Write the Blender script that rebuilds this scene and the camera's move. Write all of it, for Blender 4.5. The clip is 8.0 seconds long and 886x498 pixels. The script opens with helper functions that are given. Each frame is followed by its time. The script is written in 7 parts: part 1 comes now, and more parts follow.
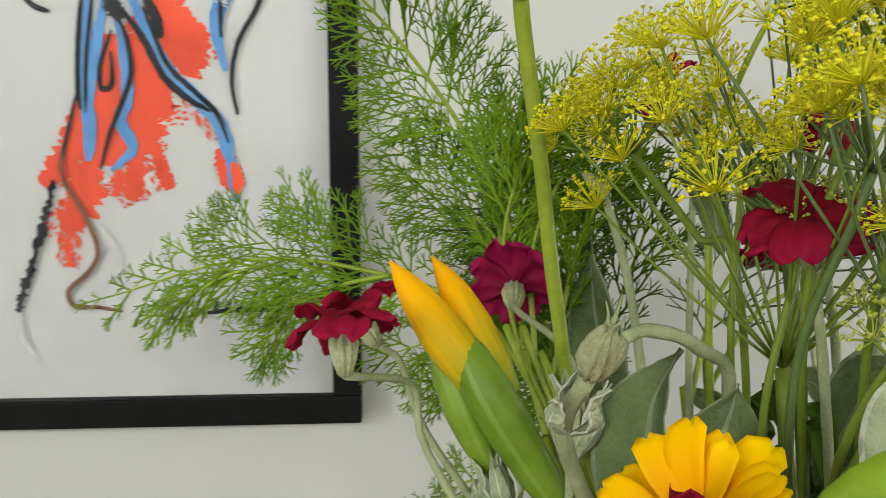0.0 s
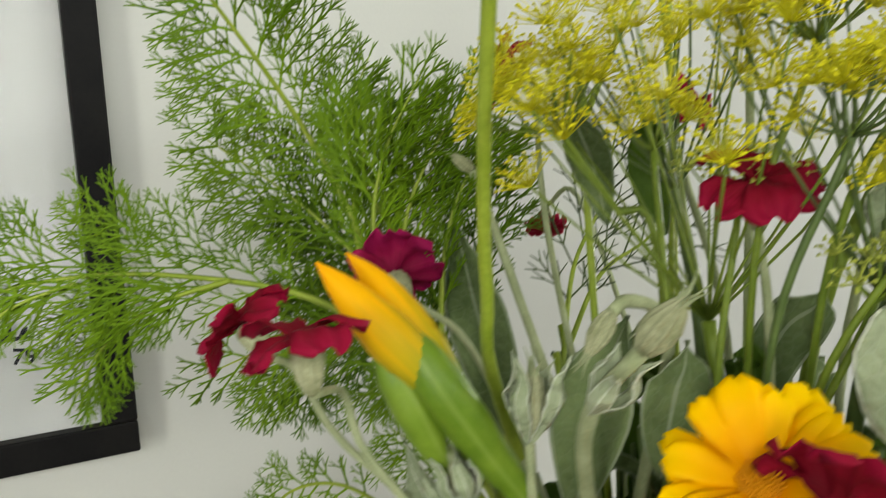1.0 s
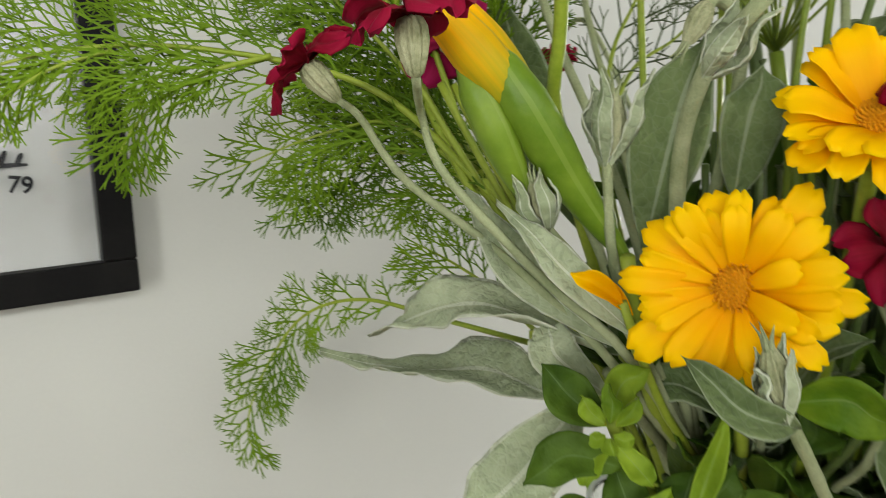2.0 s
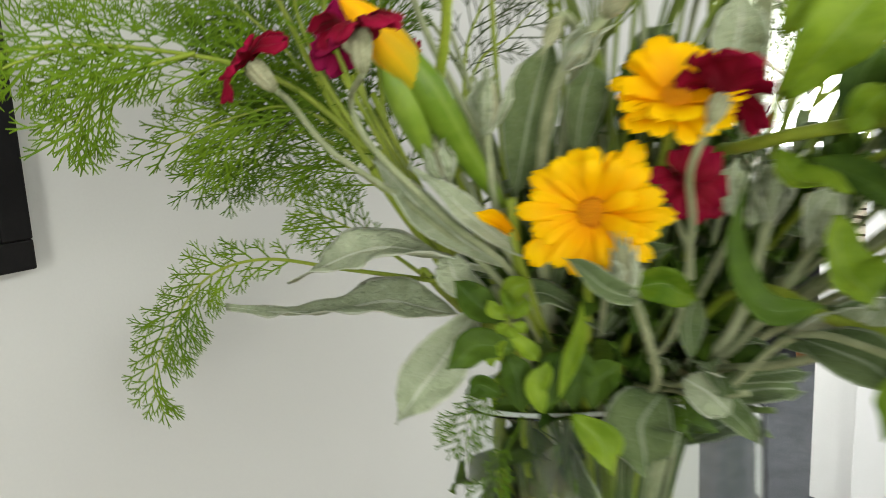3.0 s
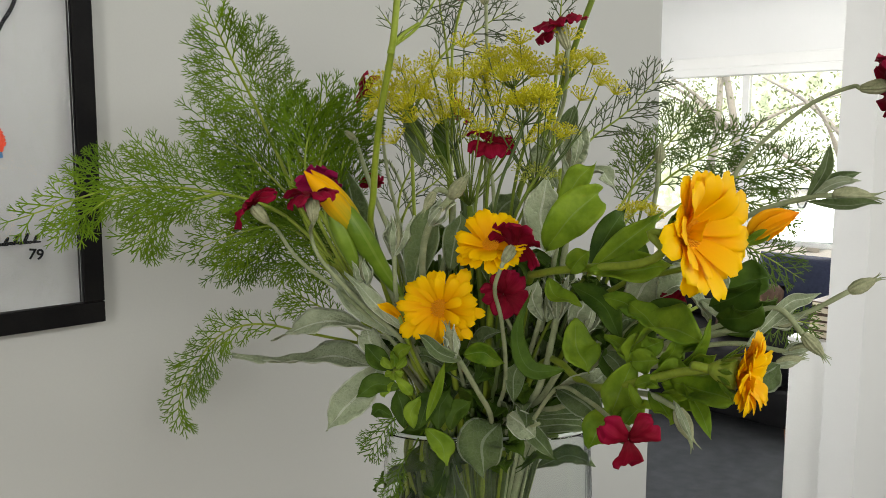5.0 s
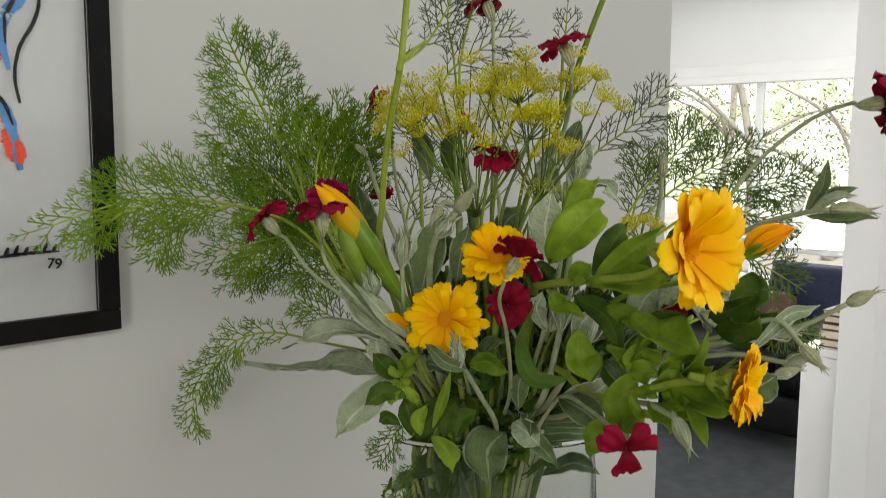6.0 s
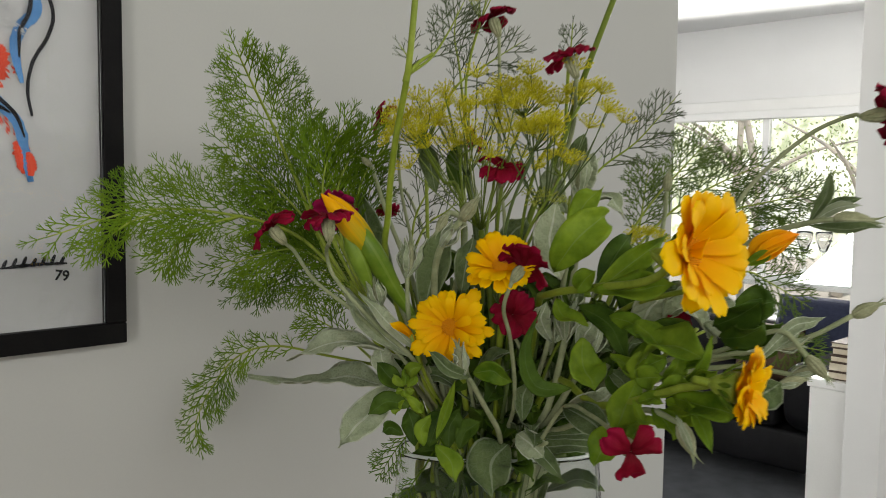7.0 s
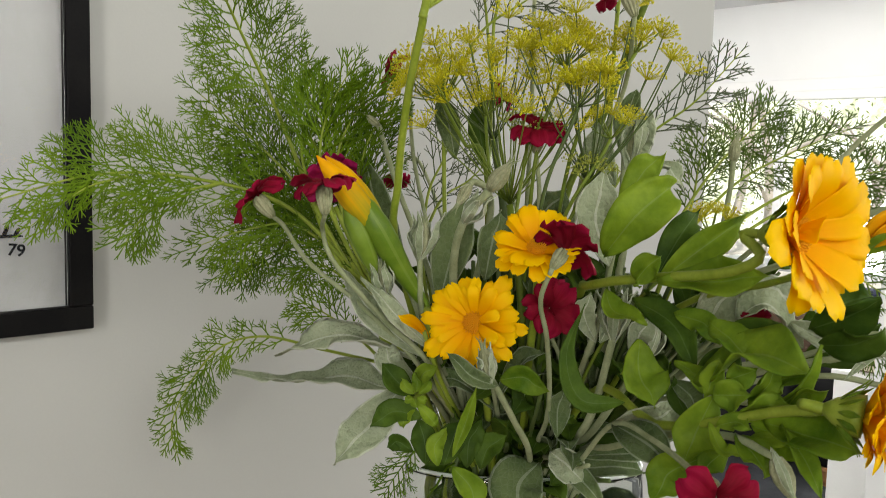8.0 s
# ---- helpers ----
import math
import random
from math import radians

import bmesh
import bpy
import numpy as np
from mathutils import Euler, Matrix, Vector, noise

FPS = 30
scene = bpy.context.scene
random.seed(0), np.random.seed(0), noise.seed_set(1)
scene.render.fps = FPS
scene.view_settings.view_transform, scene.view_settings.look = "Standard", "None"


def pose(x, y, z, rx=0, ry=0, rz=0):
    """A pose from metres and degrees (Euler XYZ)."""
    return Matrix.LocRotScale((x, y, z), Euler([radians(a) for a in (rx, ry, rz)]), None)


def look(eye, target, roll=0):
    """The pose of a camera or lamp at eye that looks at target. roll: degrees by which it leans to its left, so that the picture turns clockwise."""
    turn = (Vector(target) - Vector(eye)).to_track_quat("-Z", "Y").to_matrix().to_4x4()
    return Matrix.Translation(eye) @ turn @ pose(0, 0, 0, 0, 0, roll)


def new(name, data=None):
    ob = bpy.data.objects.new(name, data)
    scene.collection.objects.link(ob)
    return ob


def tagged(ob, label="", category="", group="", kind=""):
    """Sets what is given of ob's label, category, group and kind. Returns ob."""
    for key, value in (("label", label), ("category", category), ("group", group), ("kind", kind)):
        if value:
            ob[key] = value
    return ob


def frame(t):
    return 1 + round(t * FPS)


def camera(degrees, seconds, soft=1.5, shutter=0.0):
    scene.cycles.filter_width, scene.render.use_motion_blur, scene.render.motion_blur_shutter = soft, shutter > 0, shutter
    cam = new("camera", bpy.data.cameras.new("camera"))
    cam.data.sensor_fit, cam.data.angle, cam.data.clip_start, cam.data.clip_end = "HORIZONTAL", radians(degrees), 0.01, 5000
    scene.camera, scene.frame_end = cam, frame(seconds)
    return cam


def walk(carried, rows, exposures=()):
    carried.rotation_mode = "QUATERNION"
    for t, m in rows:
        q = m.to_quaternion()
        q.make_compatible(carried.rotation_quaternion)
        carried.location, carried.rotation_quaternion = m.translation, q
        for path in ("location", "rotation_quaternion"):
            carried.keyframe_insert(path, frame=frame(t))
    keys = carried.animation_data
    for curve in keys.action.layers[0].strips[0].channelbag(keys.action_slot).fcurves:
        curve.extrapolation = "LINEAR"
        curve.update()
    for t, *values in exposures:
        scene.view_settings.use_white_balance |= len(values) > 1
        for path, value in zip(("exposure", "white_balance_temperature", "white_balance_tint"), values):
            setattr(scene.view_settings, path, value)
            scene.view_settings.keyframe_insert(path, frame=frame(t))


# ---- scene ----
cam = camera(54.0, 8.0, soft=0.85, shutter=0.5)
PATH = [
    (0, (-0.033, 0.025, 1.276), (0.09, 2.009, 1.059), -0.1),
    (0.3, (-0.047, 0.036, 1.2735), (0.28, 1.998, 1.069), 0.4),
    (0.5, (-0.053, 0.043, 1.273), (0.48, 1.954, 1.024), -0.2),
    (0.7, (-0.07, 0.054, 1.275), (0.689, 1.887, 1.021), -1.2),
    (1, (-0.118, 0.064, 1.279), (0.803, 1.817, 1.003), -2.8),
    (1.2, (-0.13, 0.07, 1.255), (0.807, 1.804, 0.916), -3.4),
    (1.5, (-0.144, 0.078, 1.223), (0.78, 1.818, 0.879), -3.5),
    (1.7, (-0.149, 0.08, 1.211), (0.792, 1.81, 0.861), -3.0),
    (2.8, (-0.245, 0.078, 1.203), (1.183, 1.422, 0.81), -2.2),
    (3, (-0.261, 0.042, 1.212), (1.164, 1.384, 0.796), -2.7),
    (3.2, (-0.284, -0.009, 1.218), (1.145, 1.342, 0.853), -1.9),
    (3.5, (-0.313, -0.063, 1.235), (1.123, 1.293, 0.923), -1.1),
    (4, (-0.353, -0.119, 1.252), (1.077, 1.251, 0.973), 0.3),
    (4.5, (-0.371, -0.156, 1.263), (1.045, 1.232, 1.003), 0.4),
    (5.8, (-0.38, -0.174, 1.262), (1.005, 1.247, 1.018), 0.2),
    (6, (-0.383, -0.18, 1.268), (0.999, 1.246, 1.032), 0.3),
    (6.3, (-0.389, -0.191, 1.271), (0.99, 1.245, 1.124), 0.4),
    (6.5, (-0.391, -0.197, 1.273), (0.988, 1.246, 1.142), 0.5),
    (6.8, (-0.392, -0.197, 1.268), (0.987, 1.246, 1.134), 0.6),
    (7, (-0.385, -0.184, 1.251), (0.991, 1.259, 1.095), 0.7),
    (7.2, (-0.363, -0.158, 1.250), (1.003, 1.297, 1.089), 1.0),
    (7.5, (-0.334, -0.123, 1.249), (1.033, 1.327, 1.08), 1.4),
    (8, (-0.316, -0.099, 1.241), (1.048, 1.35, 1.037), 1.6),
]
EXPOSURES = [(0.0, 0.5, 6720, 4), (0.5, 0.5, 6770, 4), (1.0, 0.58, 6740, 3), (1.5, 0.6, 6720, 5), (1.7, 0.6, 6700, 5), (2.8, 0.64, 6600, 6), (3.0, 0.69, 6570, 6), (3.5, 0.76, 6540, 6), (4.0, 0.48, 6600, 7), (4.5, 0.06, 6670, 8), (6.0, -0.06, 6670, 8), (6.5, -0.26, 6670, 9), (7.0, -0.29, 6700, 9), (7.5, -0.04, 6720, 9), (8.0, 0.18, 6770, 9)]
walk(cam, [(t, look(eye, target, roll)) for t, eye, target, roll in PATH], EXPOSURES)

# ---- world and lights ----
world = bpy.data.worlds.new("world")
scene.world = world
world.use_nodes = True
wn = world.node_tree.nodes
sky = wn.new("ShaderNodeTexSky")
sky.sky_type = "NISHITA"
sky.sun_disc = False
sky.sun_elevation = radians(48)
sky.sun_rotation = radians(240)
world.node_tree.links.new(sky.outputs[0], wn["Background"].inputs[0])
wn["Background"].inputs[1].default_value = 0.12


def lamp(name, kind, m, energy, color=(1, 1, 1), size=(1, 1), angle=0.5):
    data = bpy.data.lights.new(name, kind)
    data.energy, data.color = energy, color
    if kind == "AREA":
        data.shape, data.size, data.size_y = "RECTANGLE", size[0], size[1]
    else:
        data.angle = radians(angle)
    ob = new(name, data)
    ob.matrix_world = m
    return ob


# sun over the garden beyond the far room
lamp("sun", "SUN", look((3, 1, 9), (8, 4, 0)), 4.5, (1.0, 0.95, 0.87))
# daylight of the near room's left window and the far room's window wall; the lamps at the right wall and high in the
# back wall are added fill
lamp("window_light_side", "AREA", look((-2.58, -2.0, 1.55), (0, -0.6, 1.3)), 38, (1.0, 0.985, 0.93), (0.6, 1.5))
lamp("fill_light_right", "AREA", look((3.18, -1.75, 1.6), (0.3, 0.0, 1.3)), 40, (1.0, 0.98, 0.915), (1.7, 1.4))
lamp("fill_light_high", "AREA", look((0.0, -2.86, 2.41), (0.0, 0.4, 1.2)), 57, (1.0, 0.985, 0.95), (4.2, 0.36))
lamp("window_light_far", "AREA", look((6.9, 3.0, 1.15), (2, 2.2, 0.35)), 560, (1.0, 0.99, 0.97), (4.4, 1.5))

# ---- materials ----


def shader(name, rough=0.6, spec=0.4):
    m = bpy.data.materials.new(name)
    m.use_nodes = True
    nt = m.node_tree
    b = nt.nodes["Principled BSDF"]
    b.inputs["Roughness"].default_value = rough
    b.inputs["Specular IOR Level"].default_value = spec
    return m, nt, b


def ramp(nt, fac, stops):
    r = nt.nodes.new("ShaderNodeValToRGB")
    while len(r.color_ramp.elements) < len(stops):
        r.color_ramp.elements.new(0.5)
    for e, (p, c) in zip(r.color_ramp.elements, stops):
        e.position, e.color = p, (*c, 1)
    nt.links.new(fac, r.inputs[0])
    return r.outputs[0]


def noise_node(nt, scale, detail=4, rough=0.6, coord="Object"):
    tc = nt.nodes.new("ShaderNodeTexCoord")
    n = nt.nodes.new("ShaderNodeTexNoise")
    n.inputs["Scale"].default_value, n.inputs["Detail"].default_value, n.inputs["Roughness"].default_value = scale, detail, rough
    nt.links.new(tc.outputs[coord], n.inputs["Vector"])
    return n.outputs["Fac"]


def math_node(nt, op, a, b=None):
    n = nt.nodes.new("ShaderNodeMath")
    n.operation = op
    for i, v in enumerate((a, b)):
        if v is None:
            continue
        if isinstance(v, (int, float)):
            n.inputs[i].default_value = v
        else:
            nt.links.new(v, n.inputs[i])
    return n.outputs[0]


def mix_color(nt, fac, a, b, kind="MIX"):
    n = nt.nodes.new("ShaderNodeMix")
    n.data_type, n.blend_type = "RGBA", kind
    for i, v in ((0, fac), (6, a), (7, b)):
        if isinstance(v, (int, float)):
            n.inputs[i].default_value = v
        elif isinstance(v, tuple):
            n.inputs[i].default_value = (*v, 1)
        else:
            nt.links.new(v, n.inputs[i])
    return n.outputs[2]


def bump(nt, b, height, strength=0.3, distance=0.001):
    n = nt.nodes.new("ShaderNodeBump")
    n.inputs["Strength"].default_value, n.inputs["Distance"].default_value = strength, distance
    nt.links.new(height, n.inputs["Height"])
    nt.links.new(n.outputs[0], b.inputs["Normal"])


def varied(name, dark, light, scale=40, rough=0.6, spec=0.4, relief=0.2, depth=0.001, fine=400, metal=0.0):
    """A surface with variation at two scales and fine relief."""
    m, nt, b = shader(name, rough, spec)
    big = noise_node(nt, scale)
    small = noise_node(nt, fine, 3)
    both = math_node(nt, "ADD", math_node(nt, "MULTIPLY", big, 0.7), math_node(nt, "MULTIPLY", small, 0.3))
    nt.links.new(ramp(nt, both, [(0.3, dark), (0.7, light)]), b.inputs["Base Color"])
    b.inputs["Metallic"].default_value = metal
    bump(nt, b, small, relief, depth)
    return m


def thin(nt, b, m, color, amount):
    """Lets part of the light through a thin leaf or petal."""
    t = nt.nodes.new("ShaderNodeBsdfTranslucent")
    mx = nt.nodes.new("ShaderNodeMixShader")
    mx.inputs[0].default_value = amount
    nt.links.new(color, t.inputs[0])
    nt.links.new(b.outputs[0], mx.inputs[1])
    nt.links.new(t.outputs[0], mx.inputs[2])
    nt.links.new(mx.outputs[0], nt.nodes["Material Output"].inputs[0])


def leafy(name, dark, light, vein, rough=0.5, spec=0.4, through_amount=0.25, veins=9.0, vein_width=0.16, fuzz=0.0, relief=0.4, spread=0.5):
    """A leaf: midrib and side veins by its own length and breadth, blotches and a fine grain."""
    m, nt, b = shader(name, rough, spec)
    uv = nt.nodes.new("ShaderNodeUVMap")
    uv.uv_map = "UVMap"
    sep = nt.nodes.new("ShaderNodeSeparateXYZ")
    nt.links.new(uv.outputs[0], sep.inputs[0])
    across = math_node(nt, "ABSOLUTE", math_node(nt, "SUBTRACT", sep.outputs[0], 0.5))
    wob = math_node(nt, "MULTIPLY", noise_node(nt, 90, 2), 0.08)
    run = math_node(nt, "ADD", math_node(nt, "SUBTRACT", sep.outputs[1], math_node(nt, "MULTIPLY", across, 0.45)), wob)
    wave = math_node(nt, "ABSOLUTE", math_node(nt, "SINE", math_node(nt, "MULTIPLY", run, veins * math.pi)))
    side = math_node(nt, "LESS_THAN", wave, vein_width * 0.6)
    rib = math_node(nt, "LESS_THAN", across, 0.032 if fuzz else 0.02)
    net = nt.nodes.new("ShaderNodeTexVoronoi")
    net.feature = "DISTANCE_TO_EDGE"
    net.inputs["Scale"].default_value = 260
    place = nt.nodes.new("ShaderNodeTexCoord")
    nt.links.new(place.outputs["Object"], net.inputs["Vector"])
    web = math_node(nt, "LESS_THAN", net.outputs["Distance"], 0.05)
    lines = math_node(nt, "MAXIMUM", rib, math_node(nt, "MAXIMUM", math_node(nt, "MULTIPLY", side, 0.14), math_node(nt, "MULTIPLY", web, 0.16 if fuzz else 0.08)))
    if fuzz:
        lines = math_node(nt, "MAXIMUM", lines, math_node(nt, "GREATER_THAN", across, 0.455))
    info = nt.nodes.new("ShaderNodeObjectInfo")
    blot = math_node(nt, "ADD", math_node(nt, "MULTIPLY", noise_node(nt, 55, 4), 1.0 - 0.35 * spread), math_node(nt, "MULTIPLY", info.outputs["Random"], 0.35 * spread))
    base = ramp(nt, blot, [(0.3, dark), (0.75, light)])
    col = mix_color(nt, math_node(nt, "MULTIPLY", lines, 0.5 if fuzz else 0.35), base, vein)
    nt.links.new(col, b.inputs["Base Color"])
    grain = noise_node(nt, 900, 3)
    folds = noise_node(nt, 160, 3)
    bump(nt, b, math_node(nt, "ADD", math_node(nt, "ADD", math_node(nt, "MULTIPLY", grain, 0.35), math_node(nt, "MULTIPLY", net.outputs["Distance"], 1.2 if fuzz else 0.5)), math_node(nt, "MULTIPLY", folds, 1.6)), relief, 0.0012)
    if fuzz:
        b.inputs["Sheen Weight"].default_value = fuzz
        b.inputs["Sheen Roughness"].default_value = 0.6
    thin(nt, b, m, col, through_amount)
    return m


def petal_mat(name, base, mid, tip, rough=0.5, amount=0.3, strength=0.35):
    m, nt, b = shader(name, rough, 0.12)
    uv = nt.nodes.new("ShaderNodeUVMap")
    uv.uv_map = "UVMap"
    mp = nt.nodes.new("ShaderNodeMapping")
    mp.inputs["Scale"].default_value = (14, 0.8, 1)
    nt.links.new(uv.outputs[0], mp.inputs[0])
    n = nt.nodes.new("ShaderNodeTexNoise")
    n.inputs["Scale"].default_value = 1.4
    nt.links.new(mp.outputs[0], n.inputs["Vector"])
    sep = nt.nodes.new("ShaderNodeSeparateXYZ")
    nt.links.new(uv.outputs[0], sep.inputs[0])
    info = nt.nodes.new("ShaderNodeObjectInfo")
    fac = math_node(nt, "ADD", math_node(nt, "MULTIPLY", sep.outputs[1], 0.75), math_node(nt, "MULTIPLY", math_node(nt, "SUBTRACT", n.outputs["Fac"], 0.5), strength))
    fac = math_node(nt, "ADD", fac, math_node(nt, "MULTIPLY", math_node(nt, "SUBTRACT", info.outputs["Random"], 0.3), 0.25))
    col = ramp(nt, fac, [(0.05, base), (0.45, mid), (0.85, tip)])
    nt.links.new(col, b.inputs["Base Color"])
    bump(nt, b, n.outputs["Fac"], 0.18, 0.0004)
    thin(nt, b, m, col, amount)
    return m


# same white paint twice: the near room's weaker light is in the darker tone
MAT_WALL_DIM = varied("wall_paint_dim", (0.435, 0.438, 0.424), (0.465, 0.468, 0.453), 1.3, 0.75, 0.25, 0.12, 0.0006, 420)
MAT_WALL_BRIGHT = varied("wall_paint_bright", (0.69, 0.692, 0.69), (0.73, 0.732, 0.73), 1.3, 0.75, 0.25, 0.12, 0.0006, 420)
MAT_CEIL = varied("ceiling_paint", (0.51, 0.51, 0.505), (0.55, 0.55, 0.545), 1.1, 0.8, 0.2, 0.1, 0.0006, 300)
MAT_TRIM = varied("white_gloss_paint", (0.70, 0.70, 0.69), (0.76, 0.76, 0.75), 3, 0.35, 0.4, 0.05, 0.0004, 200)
MAT_CARPET = varied("grey_carpet", (0.045, 0.05, 0.058), (0.085, 0.09, 0.10), 12, 0.95, 0.1, 0.8, 0.004, 500)
MAT_FRAME = varied("black_lacquered_wood", (0.004, 0.004, 0.005), (0.010, 0.0095, 0.0095), 30, 0.5, 0.07, 0.1, 0.0004, 350)
MAT_PAPER = varied("print_paper", (0.295, 0.298, 0.303), (0.32, 0.323, 0.328), 4, 0.8, 0.2, 0.15, 0.0004, 700)
MAT_RED = varied("red_ink", (0.38, 0.036, 0.016), (0.50, 0.055, 0.024), 35, 0.75, 0.2, 0.1, 0.0003, 400)
MAT_BLUE = varied("blue_ink", (0.030, 0.10, 0.24), (0.075, 0.20, 0.40), 28, 0.75, 0.2, 0.1, 0.0003, 300)
MAT_INK = varied("black_ink", (0.005, 0.005, 0.007), (0.024, 0.025, 0.03), 60, 0.85, 0.08, 0.1, 0.0003, 500)
MAT_BROWN = varied("brown_ink", (0.06, 0.028, 0.016), (0.13, 0.06, 0.035), 60, 0.75, 0.2, 0.1, 0.0003, 500)
MAT_GREYINK = varied("grey_ink", (0.22, 0.23, 0.24), (0.42, 0.42, 0.42), 60, 0.75, 0.2, 0.1, 0.0003, 500)
MAT_LEATHER = varied("black_leather", (0.004, 0.004, 0.005), (0.010, 0.010, 0.012), 14, 0.5, 0.18, 0.4, 0.002, 180)
MAT_NAVY = varied("navy_cloth", (0.012, 0.016, 0.035), (0.03, 0.036, 0.07), 25, 0.85, 0.2, 0.5, 0.002, 300)
MAT_TAN = varied("brown_cushion_cloth", (0.045, 0.024, 0.013), (0.095, 0.052, 0.030), 20, 0.7, 0.3, 0.4, 0.002, 260)
MAT_OAK = varied("oiled_wood", (0.20, 0.085, 0.03), (0.34, 0.16, 0.06), 18, 0.45, 0.4, 0.2, 0.001, 120)
MAT_TABLE = varied("pale_table_wood", (0.30, 0.20, 0.12), (0.42, 0.30, 0.19), 9, 0.45, 0.4, 0.2, 0.001, 150)
MAT_PAGES = varied("book_pages", (0.60, 0.53, 0.40), (0.74, 0.68, 0.55), 60, 0.85, 0.2, 0.4, 0.001, 600)
MAT_COVER = varied("dark_book_cover", (0.05, 0.03, 0.02), (0.11, 0.07, 0.045), 40, 0.6, 0.3, 0.2, 0.001, 300)
MAT_STONE = varied("patio_stone", (0.42, 0.39, 0.36), (0.58, 0.54, 0.50), 2.5, 0.85, 0.2, 0.4, 0.004, 60)
MAT_BARK = varied("tree_bark", (0.42, 0.38, 0.33), (0.62, 0.57, 0.50), 9, 0.9, 0.2, 0.7, 0.01, 40)
MAT_SHRUB = varied("shrub_leaves", (0.16, 0.22, 0.07), (0.36, 0.42, 0.18), 3, 0.6, 0.3, 0.1, 0.001, 40)
thin(MAT_SHRUB.node_tree, MAT_SHRUB.node_tree.nodes["Principled BSDF"], MAT_SHRUB, MAT_SHRUB.node_tree.nodes["Principled BSDF"].inputs["Base Color"].links[0].from_socket, 0.5)
MAT_POT = varied("grey_green_pot", (0.12, 0.15, 0.13), (0.22, 0.25, 0.22), 12, 0.6, 0.3, 0.2, 0.001, 150)
MAT_STEM = varied("green_stem", (0.15, 0.22, 0.010), (0.31, 0.38, 0.045), 45, 0.5, 0.35, 0.25, 0.0005, 500)
MAT_STEM_DARK = varied("dark_green_stem", (0.045, 0.075, 0.018), (0.11, 0.16, 0.045), 45, 0.5, 0.35, 0.25, 0.0005, 500)
MAT_RAY = varied("dill_ray_green", (0.085, 0.135, 0.012), (0.19, 0.25, 0.03), 45, 0.5, 0.3, 0.25, 0.0005, 500)
MAT_FELT = varied("felted_stem", (0.20, 0.24, 0.12), (0.41, 0.44, 0.27), 70, 0.9, 0.1, 0.7, 0.0008, 1500)
MAT_CALYX = varied("felted_calyx", (0.17, 0.19, 0.09), (0.46, 0.46, 0.30), 160, 0.9, 0.1, 0.7, 0.0008, 1200)
MAT_FENNEL = varied("fennel_green", (0.052, 0.112, 0.003), (0.150, 0.250, 0.010), 25, 0.6, 0.12, 0.1, 0.0003, 300)
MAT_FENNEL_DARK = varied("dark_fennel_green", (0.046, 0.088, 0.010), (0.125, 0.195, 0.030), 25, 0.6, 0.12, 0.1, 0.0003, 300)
MAT_FENNEL_GREY = varied("grey_fennel_green", (0.038, 0.058, 0.024), (0.100, 0.130, 0.058), 25, 0.6, 0.12, 0.1, 0.0003, 300)
# darker copy of the fennel green, with the clump's inner shade in the colour
MAT_FENNEL_SHADED = varied("shaded_fennel_green", (0.035, 0.082, 0.003), (0.105, 0.190, 0.008), 25, 0.6, 0.12, 0.1, 0.0003, 300)
MAT_DILL = varied("dill_yellow", (0.34, 0.36, 0.006), (0.76, 0.66, 0.010), 120, 0.6, 0.3, 0.2, 0.0005, 600)
MAT_DILLGREEN = varied("dill_green_flower", (0.22, 0.27, 0.035), (0.42, 0.44, 0.07), 120, 0.6, 0.3, 0.2, 0.0005, 600)
MAT_DISC = varied("calendula_disc", (0.74, 0.28, 0.005), (0.92, 0.44, 0.010), 300, 0.7, 0.2, 0.5, 0.0008, 900)
MAT_GREENLEAF = leafy("calendula_leaf", (0.094, 0.190, 0.008), (0.335, 0.470, 0.034), (0.30, 0.40, 0.13), 0.52, 0.22, 0.38, 6.0, 0.12, 0.0, 0.35)
MAT_SEPAL = leafy("bud_sepal", (0.13, 0.235, 0.014), (0.26, 0.38, 0.04), (0.30, 0.40, 0.09), 0.42, 0.35, 0.25, 3.0, 0.1, 0.0, 0.15)
# deep green leaf; as filler its dark tone also stands in for inner shade
MAT_DARKLEAF = leafy("deep_green_leaf", (0.026, 0.062, 0.005), (0.095, 0.165, 0.017), (0.14, 0.21, 0.07), 0.55, 0.15, 0.2, 8.0, 0.12, 0.0, 0.35)
MAT_SILVER = leafy("silver_felt_leaf", (0.22, 0.27, 0.15), (0.46, 0.51, 0.35), (0.68, 0.70, 0.60), 0.9, 0.1, 0.12, 11.0, 0.2, 0.06, 0.9)
MAT_GREYLEAF = leafy("grey_green_leaf", (0.055, 0.092, 0.028), (0.165, 0.215, 0.090), (0.34, 0.38, 0.28), 0.85, 0.15, 0.12, 9.0, 0.15, 0.03, 0.7)
MAT_YELLOW = petal_mat("calendula_petal", (0.94, 0.44, 0.002), (0.98, 0.60, 0.002), (0.99, 0.70, 0.003), 0.55, 0.42, strength=0.22)
MAT_ORANGE = petal_mat("orange_bud_petal", (0.86, 0.44, 0.008), (0.95, 0.44, 0.006), (0.93, 0.27, 0.006))
MAT_BUD = petal_mat("bud_petal", (0.26, 0.33, 0.02), (0.95, 0.50, 0.004), (0.96, 0.44, 0.004), 0.5, 0.25)
MAT_MAGENTA = petal_mat("campion_petal", (0.135, 0.002, 0.009), (0.225, 0.003, 0.018), (0.32, 0.005, 0.040), 0.65, 0.25, strength=0.6)
